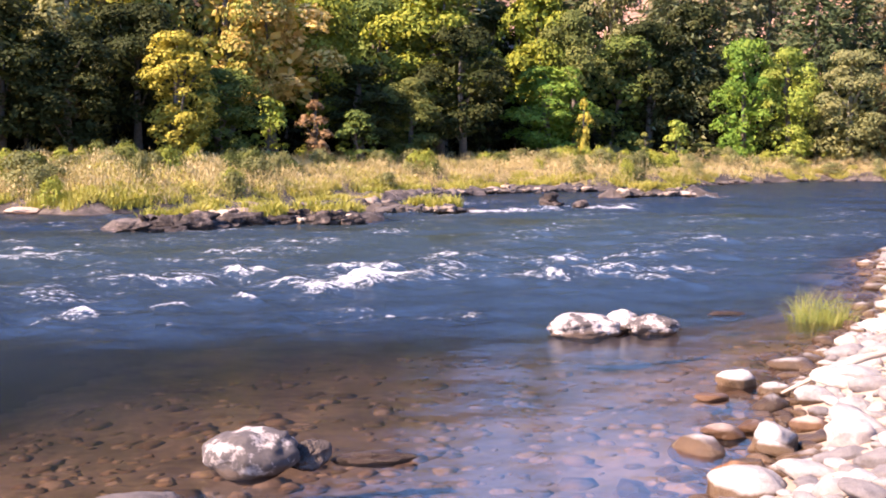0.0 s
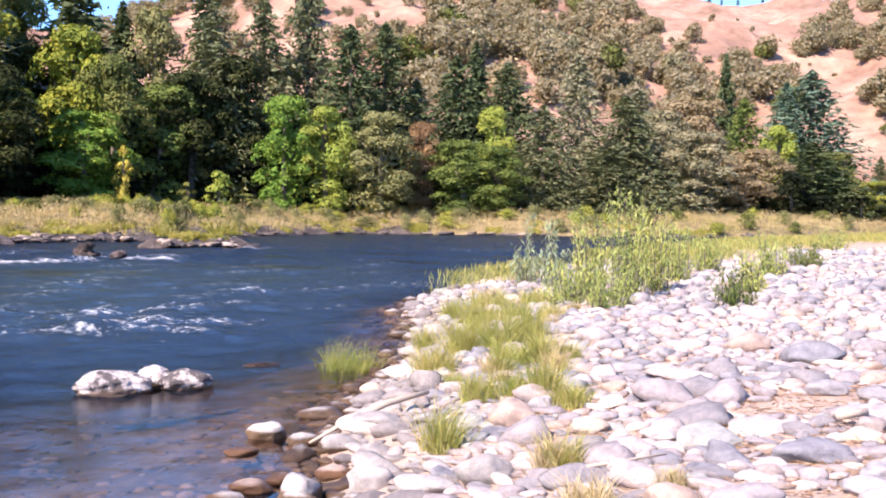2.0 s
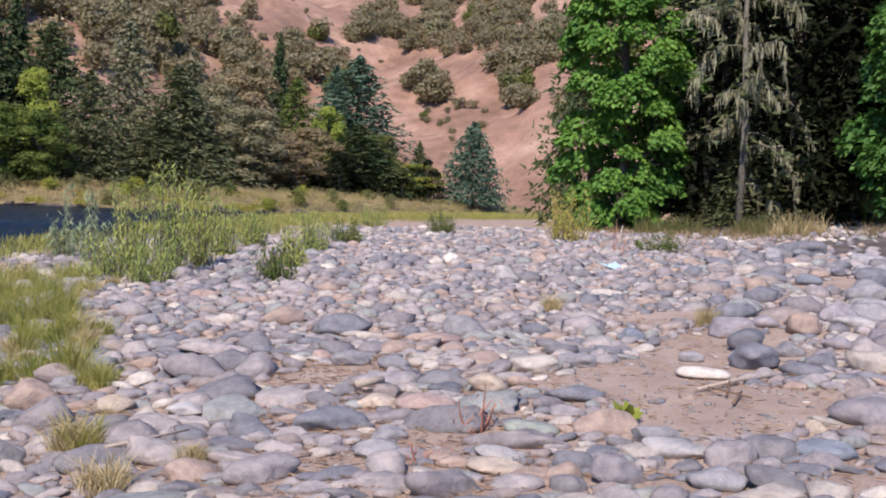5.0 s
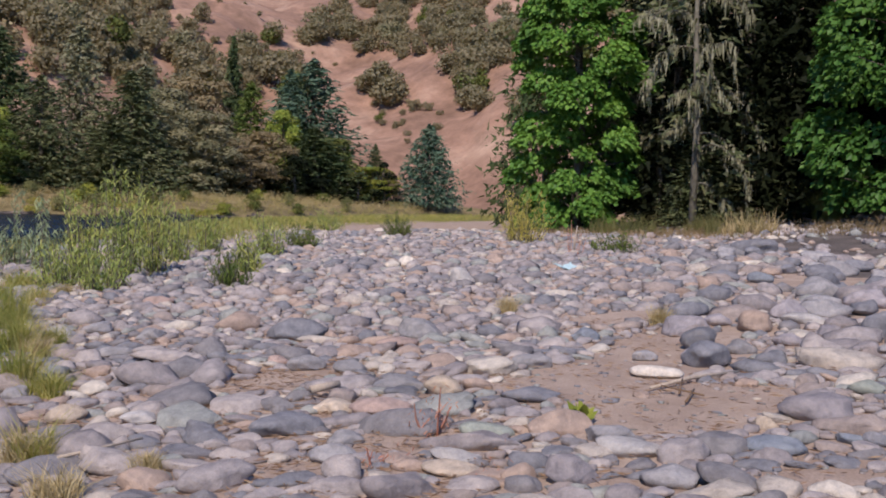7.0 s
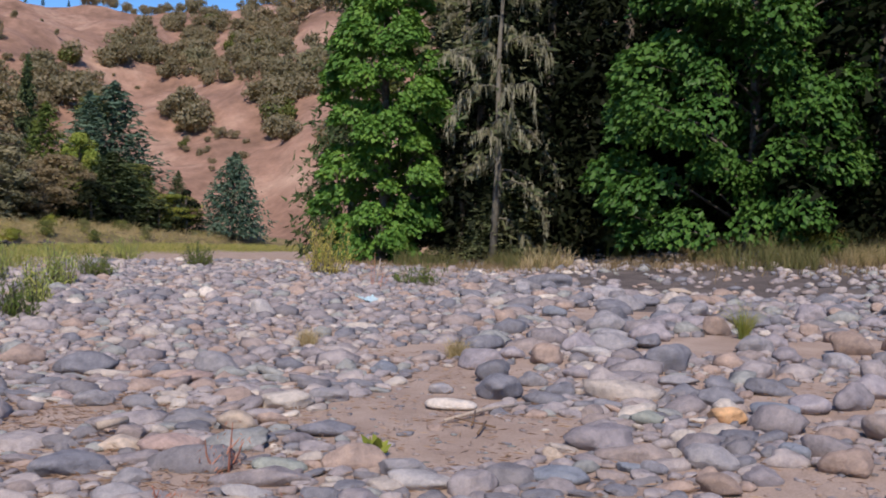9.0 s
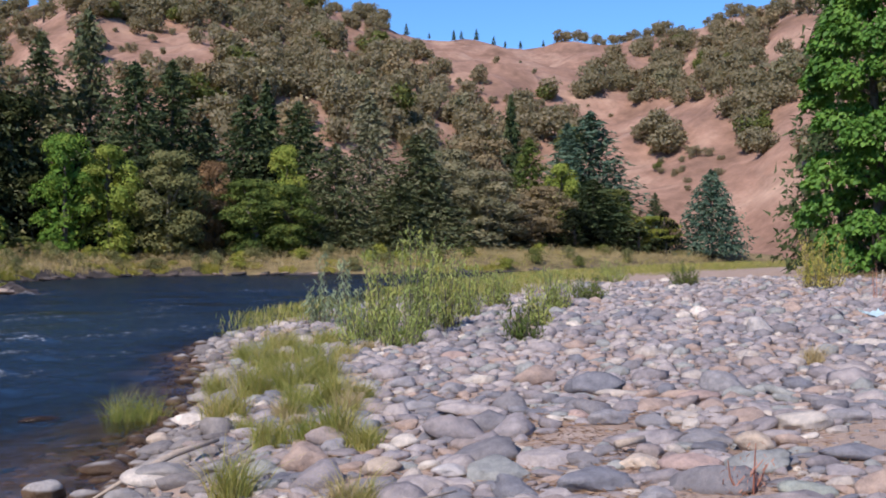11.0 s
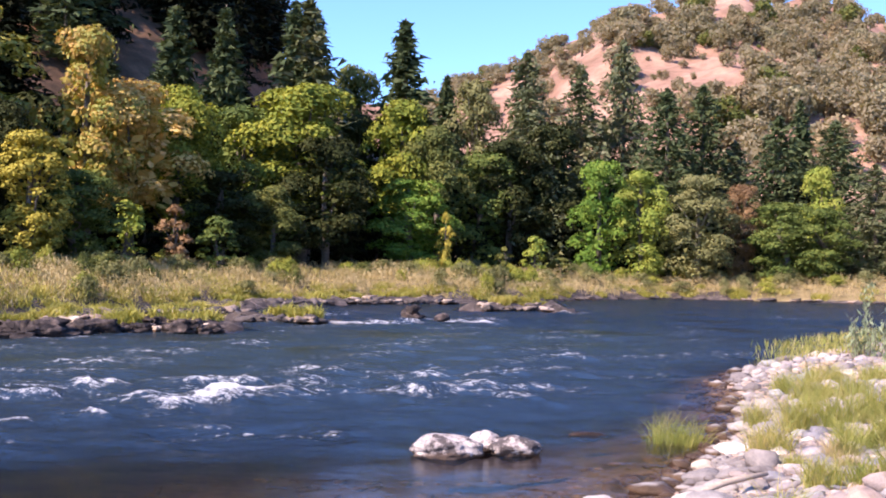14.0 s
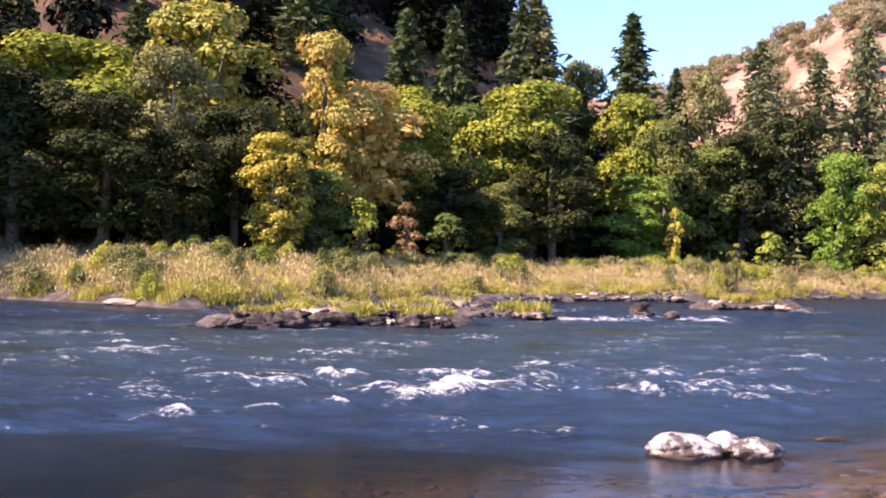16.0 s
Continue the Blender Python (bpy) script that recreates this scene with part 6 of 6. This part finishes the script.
def wood_edge_grass():
    """Low dry grass and broom where the gravel meets the dark wood."""
    rng = np.random.RandomState(43)
    n = 5200
    head = rng.uniform(33, 70, n)
    rad = np.interp(head, [33, 38, 46, 56, 70], [45, 42, 39, 36, 34]) + rng.normal(0, 1.7, n)
    x, y = rad * np.sin(np.radians(head)), rad * np.cos(np.radians(head))
    ok = waves_of(x, y, 75, 6.0, 3) > -0.35
    pts = on_ground(np.stack([x[ok], y[ok]], 1))
    tagged(grass_object("edge_grass", pts, 0.26, 0.012, 0.15, 3, DRYEDGE, 44, 1.0), "low dry grass along the edge of the wood", "grass", kind="stuff")
    for k in range(20):
        h = rng.uniform(44, 68) if k < 17 else rng.uniform(36, 43)
        r = float(np.interp(h, [36, 46, 56, 68], [43, 39, 35.5, 33])) + rng.uniform(-1.2, 1.6)
        x, y = r * math.sin(radians(h)), r * math.cos(radians(h))
        size = rng.uniform(0.5, 1.0) * (1.25 if h > 54 else 1.0)
        a, q = rng.uniform(0, 6.28, 46), np.sqrt(rng.uniform(0, 1, 46)) * size
        pts = on_ground(np.stack([x + np.cos(a) * q, y + np.sin(a) * q], 1))
        tan = k % 4 == 0
        ob = grass_object("broom_clump", pts, 0.6 * size + 0.15, 0.010, 0.05, 9, TAN_GRASS if tan else BROOM, 300 + k, 0.8)
        tagged(ob, "clump of %s at the foot of the dark wood" % ("pale dry stalks" if tan else "olive green broom"), "shrub", "clumps along the wood")


wood_edge_grass()


def grass_tuft(x, y, h, r, count, seed, material=None, label="clump of green river grass between the stones", z=None):
    rng = np.random.RandomState(seed)
    a, q = rng.uniform(0, 6.28, count), np.sqrt(rng.uniform(0, 1, count)) * r * 0.6
    pts = np.stack([x + np.cos(a) * q, y + np.sin(a) * q, np.full(count, zat(x, y) if z is None else z)], 1)
    ob = grass_object("grass_tuft", pts, h, 0.0036, 0.03, 5, material or GREEN_GRASS, seed + 1, 1.25)
    return tagged(ob, label, "grass", "grass tufts")


def willow(x, y, h, r, stems, seed, tint=None, label="young willow shrub with upright leafy shoots", leaf=0.062):
    """Shoots that fan out from one root, leaves all along."""
    rng = np.random.RandomState(seed)
    ob = thing("willow_shrub", (x, y, zat(x, y)))
    tubes, cs, ax = [], [], []
    for _ in range(stems):
        a, q, hh = rng.uniform(0, 6.28), rng.uniform(0, 1) ** 0.7, h * (0.40 + 0.95 * rng.uniform() ** 1.5)
        foot = np.array((math.cos(a) * r * q * 0.7, math.sin(a) * r * q * 0.7, -0.05))
        tip = foot + np.array((math.cos(a) * r * 0.45 * q + rng.normal(0, 0.08), math.sin(a) * r * 0.45 * q + rng.normal(0, 0.08), hh))
        tubes.append(tube([foot, (foot + tip) / 2 + rng.normal(0, 0.03, 3), tip], [0.010, 0.007, 0.003], 4))
        n = int(7 + hh * 28)
        s = rng.uniform(0.12, 1, n)[:, None]
        cs.append(foot + (tip - foot) * s + rng.normal(0, 0.05, (n, 3)))
        b = rng.uniform(0, 6.28, n)
        ax.append(np.stack([np.cos(b), np.sin(b), rng.uniform(0.6, 2.2, n)], 1))
    mesh_object("wood", *join(tubes), REDSTEM if tint == REDSTEM else BARK, ob)
    v, f = cards(np.concatenate(cs), np.concatenate(ax), leaf, leaf * 0.17, rng)
    mesh_object("foliage", v, f, tint or WILLOW, ob)
    return tagged(ob, label, "shrub", "shrubs on the bar")


def rosette(x, y, r, seed):
    """A low weed with broad pale green leaves."""
    rng = np.random.RandomState(seed)
    n = 22
    a = rng.uniform(0, 6.28, n)
    d = np.stack([np.cos(a), np.sin(a), rng.uniform(0.3, 1.3, n)], 1)
    ob = thing("weed", (x, y, zat(x, y)))
    for k in range(n):
        v, f = cards(np.array((0, 0, 0.03)) + d[k:k + 1] * r * 0.55, d[k:k + 1], r * 0.6, r * 0.26, rng)
        mesh_object("leaf", v, f, LEAF["limeolive"], ob)
    return tagged(ob, "small bright green leafy weed in the sand", "weed", "plants on the bar")


def plant(kind, x, y, h, r, seed):
    if kind == "grass":
        return grass_tuft(x, y, h * 1.05, r, int(45 + 150 * r), seed)
    if kind == "drygrass":
        return grass_tuft(x, y, h * (1.05 if h < 0.6 else 0.6), r, int(60 + 160 * min(r, 1.5)), seed, TAN_GRASS, "clump of dry straw-coloured grass")
    if kind == "rosette":
        return rosette(x, y, r, seed)
    if kind in ("red", "darkred"):
        return willow(x, y, h, r, 6, seed, REDSTEM, "small red-stemmed weed among the stones", 0.022)
    if kind == "lowshrub":
        return willow(x, y, h, r, int(30 + 40 * r), seed, LEAF["green"], "low dark green shrub among the stones")
    if kind == "bluewillow":
        return willow(x, y, h, r, int(10 + 16 * r), seed, BLUEWILLOW, "grey-green willow shoots by the water", 0.085)
    return willow(x, y, h * 0.92, r * 0.8, int(24 + 34 * r), seed, YELLOWWILLOW if kind == "yellowwillow" else WILLOW, "yellowing willow bush at the edge of the bar" if kind == "yellowwillow" else "young willow shrub with upright leafy shoots")


# plants of the bar: kind, x, y, height, half width
plant("bluewillow", 3.52, 25.29, 1.29, 0.46, 1)
plant("bluewillow", 3.85, 23.23, 1.18, 0.37, 2)
plant("willow", 4.11, 20.77, 1.46, 0.49, 3)
plant("willow", 4.54, 19.73, 1.81, 0.47, 4)
plant("willow", 5.48, 21.27, 1.51, 0.46, 5)
plant("willow", 3.95, 18.70, 0.68, 0.59, 6)
plant("willow", 3.54, 20.07, 0.69, 0.53, 7)
plant("willow", 6.73, 24.05, 1.09, 0.45, 8)
plant("willow", 8.47, 27.53, 0.90, 0.45, 9)
plant("lowshrub", 5.89, 17.65, 0.52, 0.37, 10)
plant("willow", 9.26, 25.14, 0.92, 0.53, 11)
plant("lowshrub", 11.39, 28.45, 0.64, 0.48, 12)
plant("willow", 18.56, 43.48, 0.88, 0.86, 13)
plant("lowshrub", 17.99, 35.54, 0.72, 0.54, 14)
plant("willow", 16.54, 46.83, 0.57, 1.16, 15)
plant("yellowwillow", 19.04, 28.83, 1.47, 0.99, 16)
plant("willow", 11.16, 37.67, 0.71, 0.61, 17)
plant("grass", 0.69, 12.90, 0.37, 0.40, 18)
plant("grass", 1.16, 14.80, 0.48, 0.42, 19)
plant("grass", 1.66, 14.51, 0.51, 0.42, 20)
plant("grass", 2.12, 15.14, 0.48, 0.40, 21)
plant("grass", 1.61, 18.24, 0.49, 0.47, 22)
plant("grass", 2.22, 17.92, 0.41, 0.42, 23)
plant("grass", 1.89, 12.51, 0.37, 0.23, 24)
plant("grass", 0.99, 10.41, 0.29, 0.30, 25)
plant("grass", 1.34, 10.24, 0.26, 0.29, 26)
plant("grass", 0.69, 16.08, 0.35, 0.25, 27)
plant("grass", 1.35, 19.96, 0.35, 0.31, 28)
plant("grass", 1.74, 9.47, 0.19, 0.12, 29)
plant("grass", -0.38, 15.00, 0.44, 0.64, 30)
plant("grass", 0.51, 8.73, 0.38, 0.24, 31)
plant("drygrass", 1.21, 7.41, 0.24, 0.16, 32)
plant("drygrass", 1.23, 6.30, 0.20, 0.18, 33)
plant("drygrass", 1.80, 6.59, 0.12, 0.11, 34)
plant("grass", 2.14, 20.73, 0.38, 0.54, 35)
plant("grass", 2.97, 20.51, 0.34, 0.43, 36)
plant("grass", 2.76, 17.14, 0.32, 0.27, 37)
plant("grass", 1.35, 11.74, 0.34, 0.18, 38)
plant("grass", 1.29, 7.41, 0.24, 0.20, 39)
plant("grass", 1.77, 9.66, 0.19, 0.10, 40)
plant("grass", 1.58, 10.05, 0.42, 0.24, 41)
plant("grass", 13.80, 9.52, 0.50, 0.05, 42)
plant("drygrass", 8.68, 9.98, 0.21, 0.17, 43)
plant("drygrass", 7.95, 12.22, 0.23, 0.15, 44)
plant("willow", 7.01, 20.02, 0.66, 0.33, 45)
plant("drygrass", 95.58, 96.43, 4.37, 3.17, 46)
plant("grass", 32.10, 28.32, 1.22, 0.89, 47)
plant("drygrass", 33.57, 26.75, 0.78, 0.89, 48)
plant("drygrass", 33.86, 23.34, 0.96, 1.28, 49)
plant("grass", 31.99, 19.83, 0.97, 1.17, 50)
plant("drygrass", 30.13, 16.94, 1.02, 1.16, 51)
plant("drygrass", 29.86, 15.38, 1.13, 0.87, 52)
plant("drygrass", 37.19, 40.05, 0.85, 0.85, 53)
plant("drygrass", 34.31, 32.24, 0.73, 0.73, 54)
plant("red", 3.75, 6.54, 0.33, 0.11, 55)
plant("red", 3.04, 5.86, 0.16, 0.10, 56)
plant("red", 3.44, 5.31, 0.12, 0.08, 57)
plant("darkred", 15.67, 21.38, 0.87, 0.34, 58)
plant("lowshrub", 17.37, 22.06, 0.48, 0.58, 59)
tuft_rng = np.random.RandomState(97)
for k in range(22):
    y = tuft_rng.uniform(9.4, 19.5)
    x = float(np.interp(y, [9.4, 12, 15, 19.5], [1.35, 1.4, 1.7, 2.4])) + tuft_rng.normal(0, 0.5)
    plant("grass" if k % 4 else "drygrass", x, y, tuft_rng.uniform(0.12, 0.30), tuft_rng.uniform(0.10, 0.24), 400 + k)
plant("rosette", 4.73, 6.12, 0.12, 0.11, 60)


def driftwood(name, points, radii, material, label, group=""):
    v, f = tube([(x, y, zat(x, y) + dz) for x, y, dz in points], radii, 7)
    return tagged(mesh_object(name, v, f, material, smooth=True), label, "driftwood", group)


driftwood("driftwood_log", [(-0.62, 10.0, 0.06), (-0.3, 10.2, 0.13), (0.1, 10.42, 0.17), (0.5, 10.62, 0.16)], [0.012, 0.026, 0.034, 0.022], DRIFT, "grey weathered driftwood log at the water's edge")
driftwood("stick", [(5.87, 6.76, 0.03), (6.4, 6.9, 0.05), (7.07, 7.01, 0.06)], [0.014, 0.018, 0.012], DRIFT, "long bleached stick lying on the sand")
driftwood("stick", [(3.46, 8.02, 0.10), (3.72, 8.06, 0.11)], [0.035, 0.03], DRIFT, "short piece of bleached wood on the stones")
driftwood("stick", [(5.75, 6.2, 0.03), (6.05, 6.45, 0.05)], [0.012, 0.007], TWIG, "dry brown twig on the sand", "twigs on the sand")
driftwood("stick", [(5.9, 6.45, 0.03), (6.15, 6.7, 0.09)], [0.010, 0.006], TWIG, "dry brown twig on the sand", "twigs on the sand")
driftwood("stick", [(6.02, 6.3, 0.03), (5.86, 6.62, 0.07)], [0.009, 0.006], TWIG, "dry brown twig on the sand", "twigs on the sand")
driftwood("stick", [(6.25, 5.75, 0.03), (6.35, 5.5, 0.08)], [0.010, 0.006], TWIG, "dry brown twig on the sand", "twigs on the sand")
driftwood("stick", [(1.35, 6.95, 0.12), (1.9, 7.05, 0.13)], [0.012, 0.008], DRIFT, "thin bleached stick among the stones")
driftwood("stick", [(15.2, 20.8, 0.2), (15.35, 20.9, 0.75)], [0.025, 0.012], DRIFT, "bleached stick standing among the stones")


def plastic_scrap(x, y, size):
    """A crumpled sheet, bent along two lines."""
    rng = np.random.RandomState(12)
    n = 7
    u, w = np.meshgrid(np.linspace(-1, 1, n), np.linspace(-0.7, 0.7, n), indexing="ij")
    up = 0.35 * np.abs(u) + 0.25 * w + rng.normal(0, 0.07, u.shape)
    v = np.stack([u, w, up + 0.35], -1).reshape(-1, 3) * size + np.array((x, y, zat(x, y)))
    i, j = np.meshgrid(np.arange(n - 1), np.arange(n - 1), indexing="ij")
    q = np.stack([i * n + j, (i + 1) * n + j, (i + 1) * n + j + 1, i * n + j + 1], -1).reshape(-1, 4)
    ob = mesh_object("plastic_scrap", v, q, SCRAP)
    solid = ob.modifiers.new("thickness", "SOLIDIFY")
    solid.thickness = 0.006
    return tagged(ob, "crumpled pale blue plastic scrap on the stones", "litter")


plastic_scrap(12.77, 17.71, 0.2)


def bank_shrubs():
    rng = np.random.RandomState(91)
    n = 0
    while n < 170:
        head, rad = (rng.uniform(-48, 22), rng.uniform(40, 112)) if n < 110 else (rng.uniform(-16, 26), rng.uniform(88, 140))
        x, y = rad * math.sin(radians(head)), rad * math.cos(radians(head))
        d = float(far_land(np.array([x]), np.array([y]))[0])
        if 0.6 < d < 14:
            tree("tussock", x, y, rng.uniform(1.0, 1.7), rng.uniform(1.3, 2.6), ["olive", "khaki", "limeolive", "khaki", "limeolive", "khaki"][n % 6], group="low shrubs of the far bank", label="low %s shrub in the grass of the far bank" % ["olive", "khaki", "pale green", "khaki", "pale green", "khaki"][n % 6])
            n += 1


bank_shrubs()


def litter():
    """Dry twigs and leaf scraps between the stones."""
    rng = np.random.RandomState(77)
    n = 34000
    rad, head = np.sqrt(rng.uniform(9, 14 ** 2, n)), np.radians(rng.uniform(-2, 66, n))
    x, y = rad * np.sin(head), rad * np.cos(head)
    keep = (rng.uniform(0, 1, n) < 0.20 * (1 + waves_of(x, y, 79, 2.5, 3)) + 1.0 * np.exp(-((x - 3.5) ** 2 + (y - 8.8) ** 2) / 1.8) + 0.9 * np.exp(-((x - 3.2) ** 2 + (y - 6.2) ** 2) / 1.4)) & (near_land(x, y) > 0.8)
    pts = on_ground(np.stack([x[keep], y[keep]], 1)) + np.array((0, 0, 0.025))
    a = rng.uniform(0, 3.14, len(pts))
    v, f = cards(pts, np.stack([np.cos(a), np.sin(a), rng.normal(0, 0.12, len(pts))], 1), 0.045, 0.005, rng)
    tagged(mesh_object("litter", v, f, LITTERMAT), "dry brown twigs and leaf scraps between the stones", "litter", kind="stuff")


litter()


# ---------------------------------------------------------------- rock shelf and rocks off the far bank
def island_rocks():
    """Rocks round the low islands and along the far water's edge: those of the nearest island singly, the rest as one spread."""
    rng = np.random.RandomState(83)
    shapes = [stone_mesh(920 + i, 3, 0.6, 0.16, 0.55) for i in range(12)]
    vs, fs, o = [], [], 0

    def spread(x, y, z, a, b, c, head):
        nonlocal o
        v, f = shapes[len(vs) % 12]
        vs.append(turned(v, a, b, c * 1.6, radians(head), rng.uniform(-0.25, 0.25), rng.uniform(-0.25, 0.25)) + np.array((x, y, z)))
        fs.append(f + o)
        o += len(v)

    tints = ["ledge", "dark", "ledge", "ledge", "brown", "ledge", "ledge", "tan"]
    words = {"ledge": "blackish", "dark": "dark grey", "brown": "brown", "tan": "tan"}
    k = 0
    for number, (course, half, high) in enumerate(ISLANDS):
        pts = [Vector(p) for p in course]
        for i in range(len(pts) - 1):
            n = int((pts[i + 1] - pts[i]).length / 0.20) + 1
            for j in range(n):
                p = pts[i].lerp(pts[i + 1], (j + rng.uniform(0, 1)) / n)
                out = Vector((p.x, p.y)).normalized() * -half * (rng.uniform(0.72, 1.0) if j % 3 else rng.uniform(-0.2, 0.7))
                s = rng.uniform(0.3, 0.8)
                if number == 0:
                    tint = tints[k % 8]
                    river_stone(p.x + out.x, p.y + out.y, s * 1.8, s * 1.2, s * (0.62 if j % 3 else 0.7), rng.uniform(0, 180), 20 + k % 12, CRAG if tint in ("ledge", "dark") else TINT[tint], "rugged %s rock on the low river island" % words[tint], sink=0.36, z=0.04 if j % 3 else 0.2, rugged=0.6, tilt=rng.uniform(-0.3, 0.3), lean=rng.uniform(-0.3, 0.3))
                    k += 1
                else:
                    spread(p.x + out.x, p.y + out.y, 0.10 if j % 3 else 0.25, s * 1.8, s * 1.2, s * 0.62, rng.uniform(0, 180))
    # low stones strung along the far water's edge, and ledges where the bank bends
    shore = [Vector(p) for p in FAR_SHORE[12:20]]
    for _ in range(36):
        t = rng.uniform(0, len(shore) - 1.001)
        p = shore[int(t)].lerp(shore[int(t) + 1], t % 1)
        s = rng.uniform(0.4, 1.1)
        spread(p.x + rng.normal(0, 0.4), p.y + rng.normal(0, 0.4), 0.08, s * 1.5, s, s * 0.36, rng.uniform(-20, 40))
    line = [Vector((-27.2, 58)), Vector((-27.0, 71)), Vector((-23.6, 78)), Vector((-16, 80))]
    for _ in range(30):
        t = rng.uniform(0, 2.999)
        p = line[int(t)].lerp(line[int(t) + 1], t % 1)
        spread(p.x + rng.uniform(-1.0, 0.8), p.y + rng.uniform(-1.5, 0.5), 0.12, rng.uniform(1.2, 3.0), rng.uniform(0.8, 1.5), rng.uniform(0.3, 0.6), rng.uniform(-30, 60))
    tagged(mesh_object("bank_rocks", np.concatenate(vs), np.concatenate(fs), BANKROCK, smooth=True), "dark and tan rocks on the islands and along the far bank", "rocks", kind="stuff")


island_rocks()
# dark broken ledges at the front of the nearest island
for x, y, a, b, c, head in ((-21.9, 29.4, 2.0, 1.1, 0.42, 25), (-20.7, 30.3, 1.9, 1.3, 0.80, 40), (-20.2, 31.4, 1.8, 1.3, 0.95, 60), (-19.6, 32.6, 1.9, 1.2, 0.85, 50), (-18.7, 33.7, 1.4, 1.0, 0.5, 20), (-17.4, 34.5, 1.5, 1.0, 0.75, 10), (-16.5, 34.9, 1.1, 0.8, 0.5, 30)):
    river_stone(x, y, a, b, c, head, 20 + int(c * 100) % 12, CRAG, "broken blackish ledge at the front of the river island", sink=0.36, z=0.0, rugged=0.75, tilt=0.15, lean=-0.12)
river_stone(-12.9, 49.3, 1.3, 1.0, 0.85, 20, 31, CRAG, "dark rock with white water breaking over it", z=0.0, sink=0.3, rugged=0.12)
river_stone(-11.5, 49.0, 0.8, 0.7, 0.5, 60, 32, CRAG, "dark rock standing in the rapids", z=0.0, sink=0.3, rugged=0.12)
river_stone(-43.6, 45.6, 0.8, 0.6, 0.55, 20, 33, TINT["pale"], "pale boulder at the far water's edge", z=0.0, sink=0.2, rugged=0.12)
river_stone(-35.0, 39.5, 1.7, 0.7, 0.40, 10, 34, TINT["brown"], "long tan boulder at the far water's edge", z=0.0, sink=0.25, rugged=0.12)
for x, y, a, b, c, kind, tint, words in (
        (-1.05, 10.42, 0.40, 0.30, 0.24, 2, "white", "white-topped stone with a wet brown foot in the shallows"), (-0.70, 10.13, 0.34, 0.24, 0.20, 5, "white", "small white-topped stone in the shallows"),
        (-0.59, 8.22, 0.46, 0.34, 0.32, 7, "white", "white-topped brown stone standing in the shallows"), (-0.98, 8.45, 0.38, 0.28, 0.14, 9, "brown", "wet brown stone just breaking the surface"),
        (-1.2, 9.75, 0.30, 0.2, 0.10, 3, "brown", "wet brown stone just breaking the surface"), (-0.76, 8.75, 0.30, 0.22, 0.12, 4, "brown", "wet brown stone just breaking the surface"),
        (-0.79, 7.42, 0.34, 0.26, 0.12, 6, "orange", "wet orange-brown stone in the shallows"), (-0.34, 8.86, 0.38, 0.3, 0.16, 8, "brown", "wet brown stone at the water's edge"),
        (0.02, 7.9, 0.34, 0.26, 0.14, 11, "orange", "wet orange-brown stone at the water's edge")):
    river_stone(x, y, a, b, c, 20, kind, TINT[tint], words, z=0.0, sink=0.36)
river_stone(-2.72, 13.42, 0.46, 0.36, 0.36, 40, 7, LICHEN, "pale lichen-white rock between two boulders in the water", z=0.0, sink=0.24, rugged=0.2)
river_stone(-1.62, 15.3, 0.5, 0.2, 0.15, 20, 35, TINT["ledge"], "dark flat rock just breaking the surface", z=-0.02, sink=0.45, rugged=0.1)

build_cobbles()
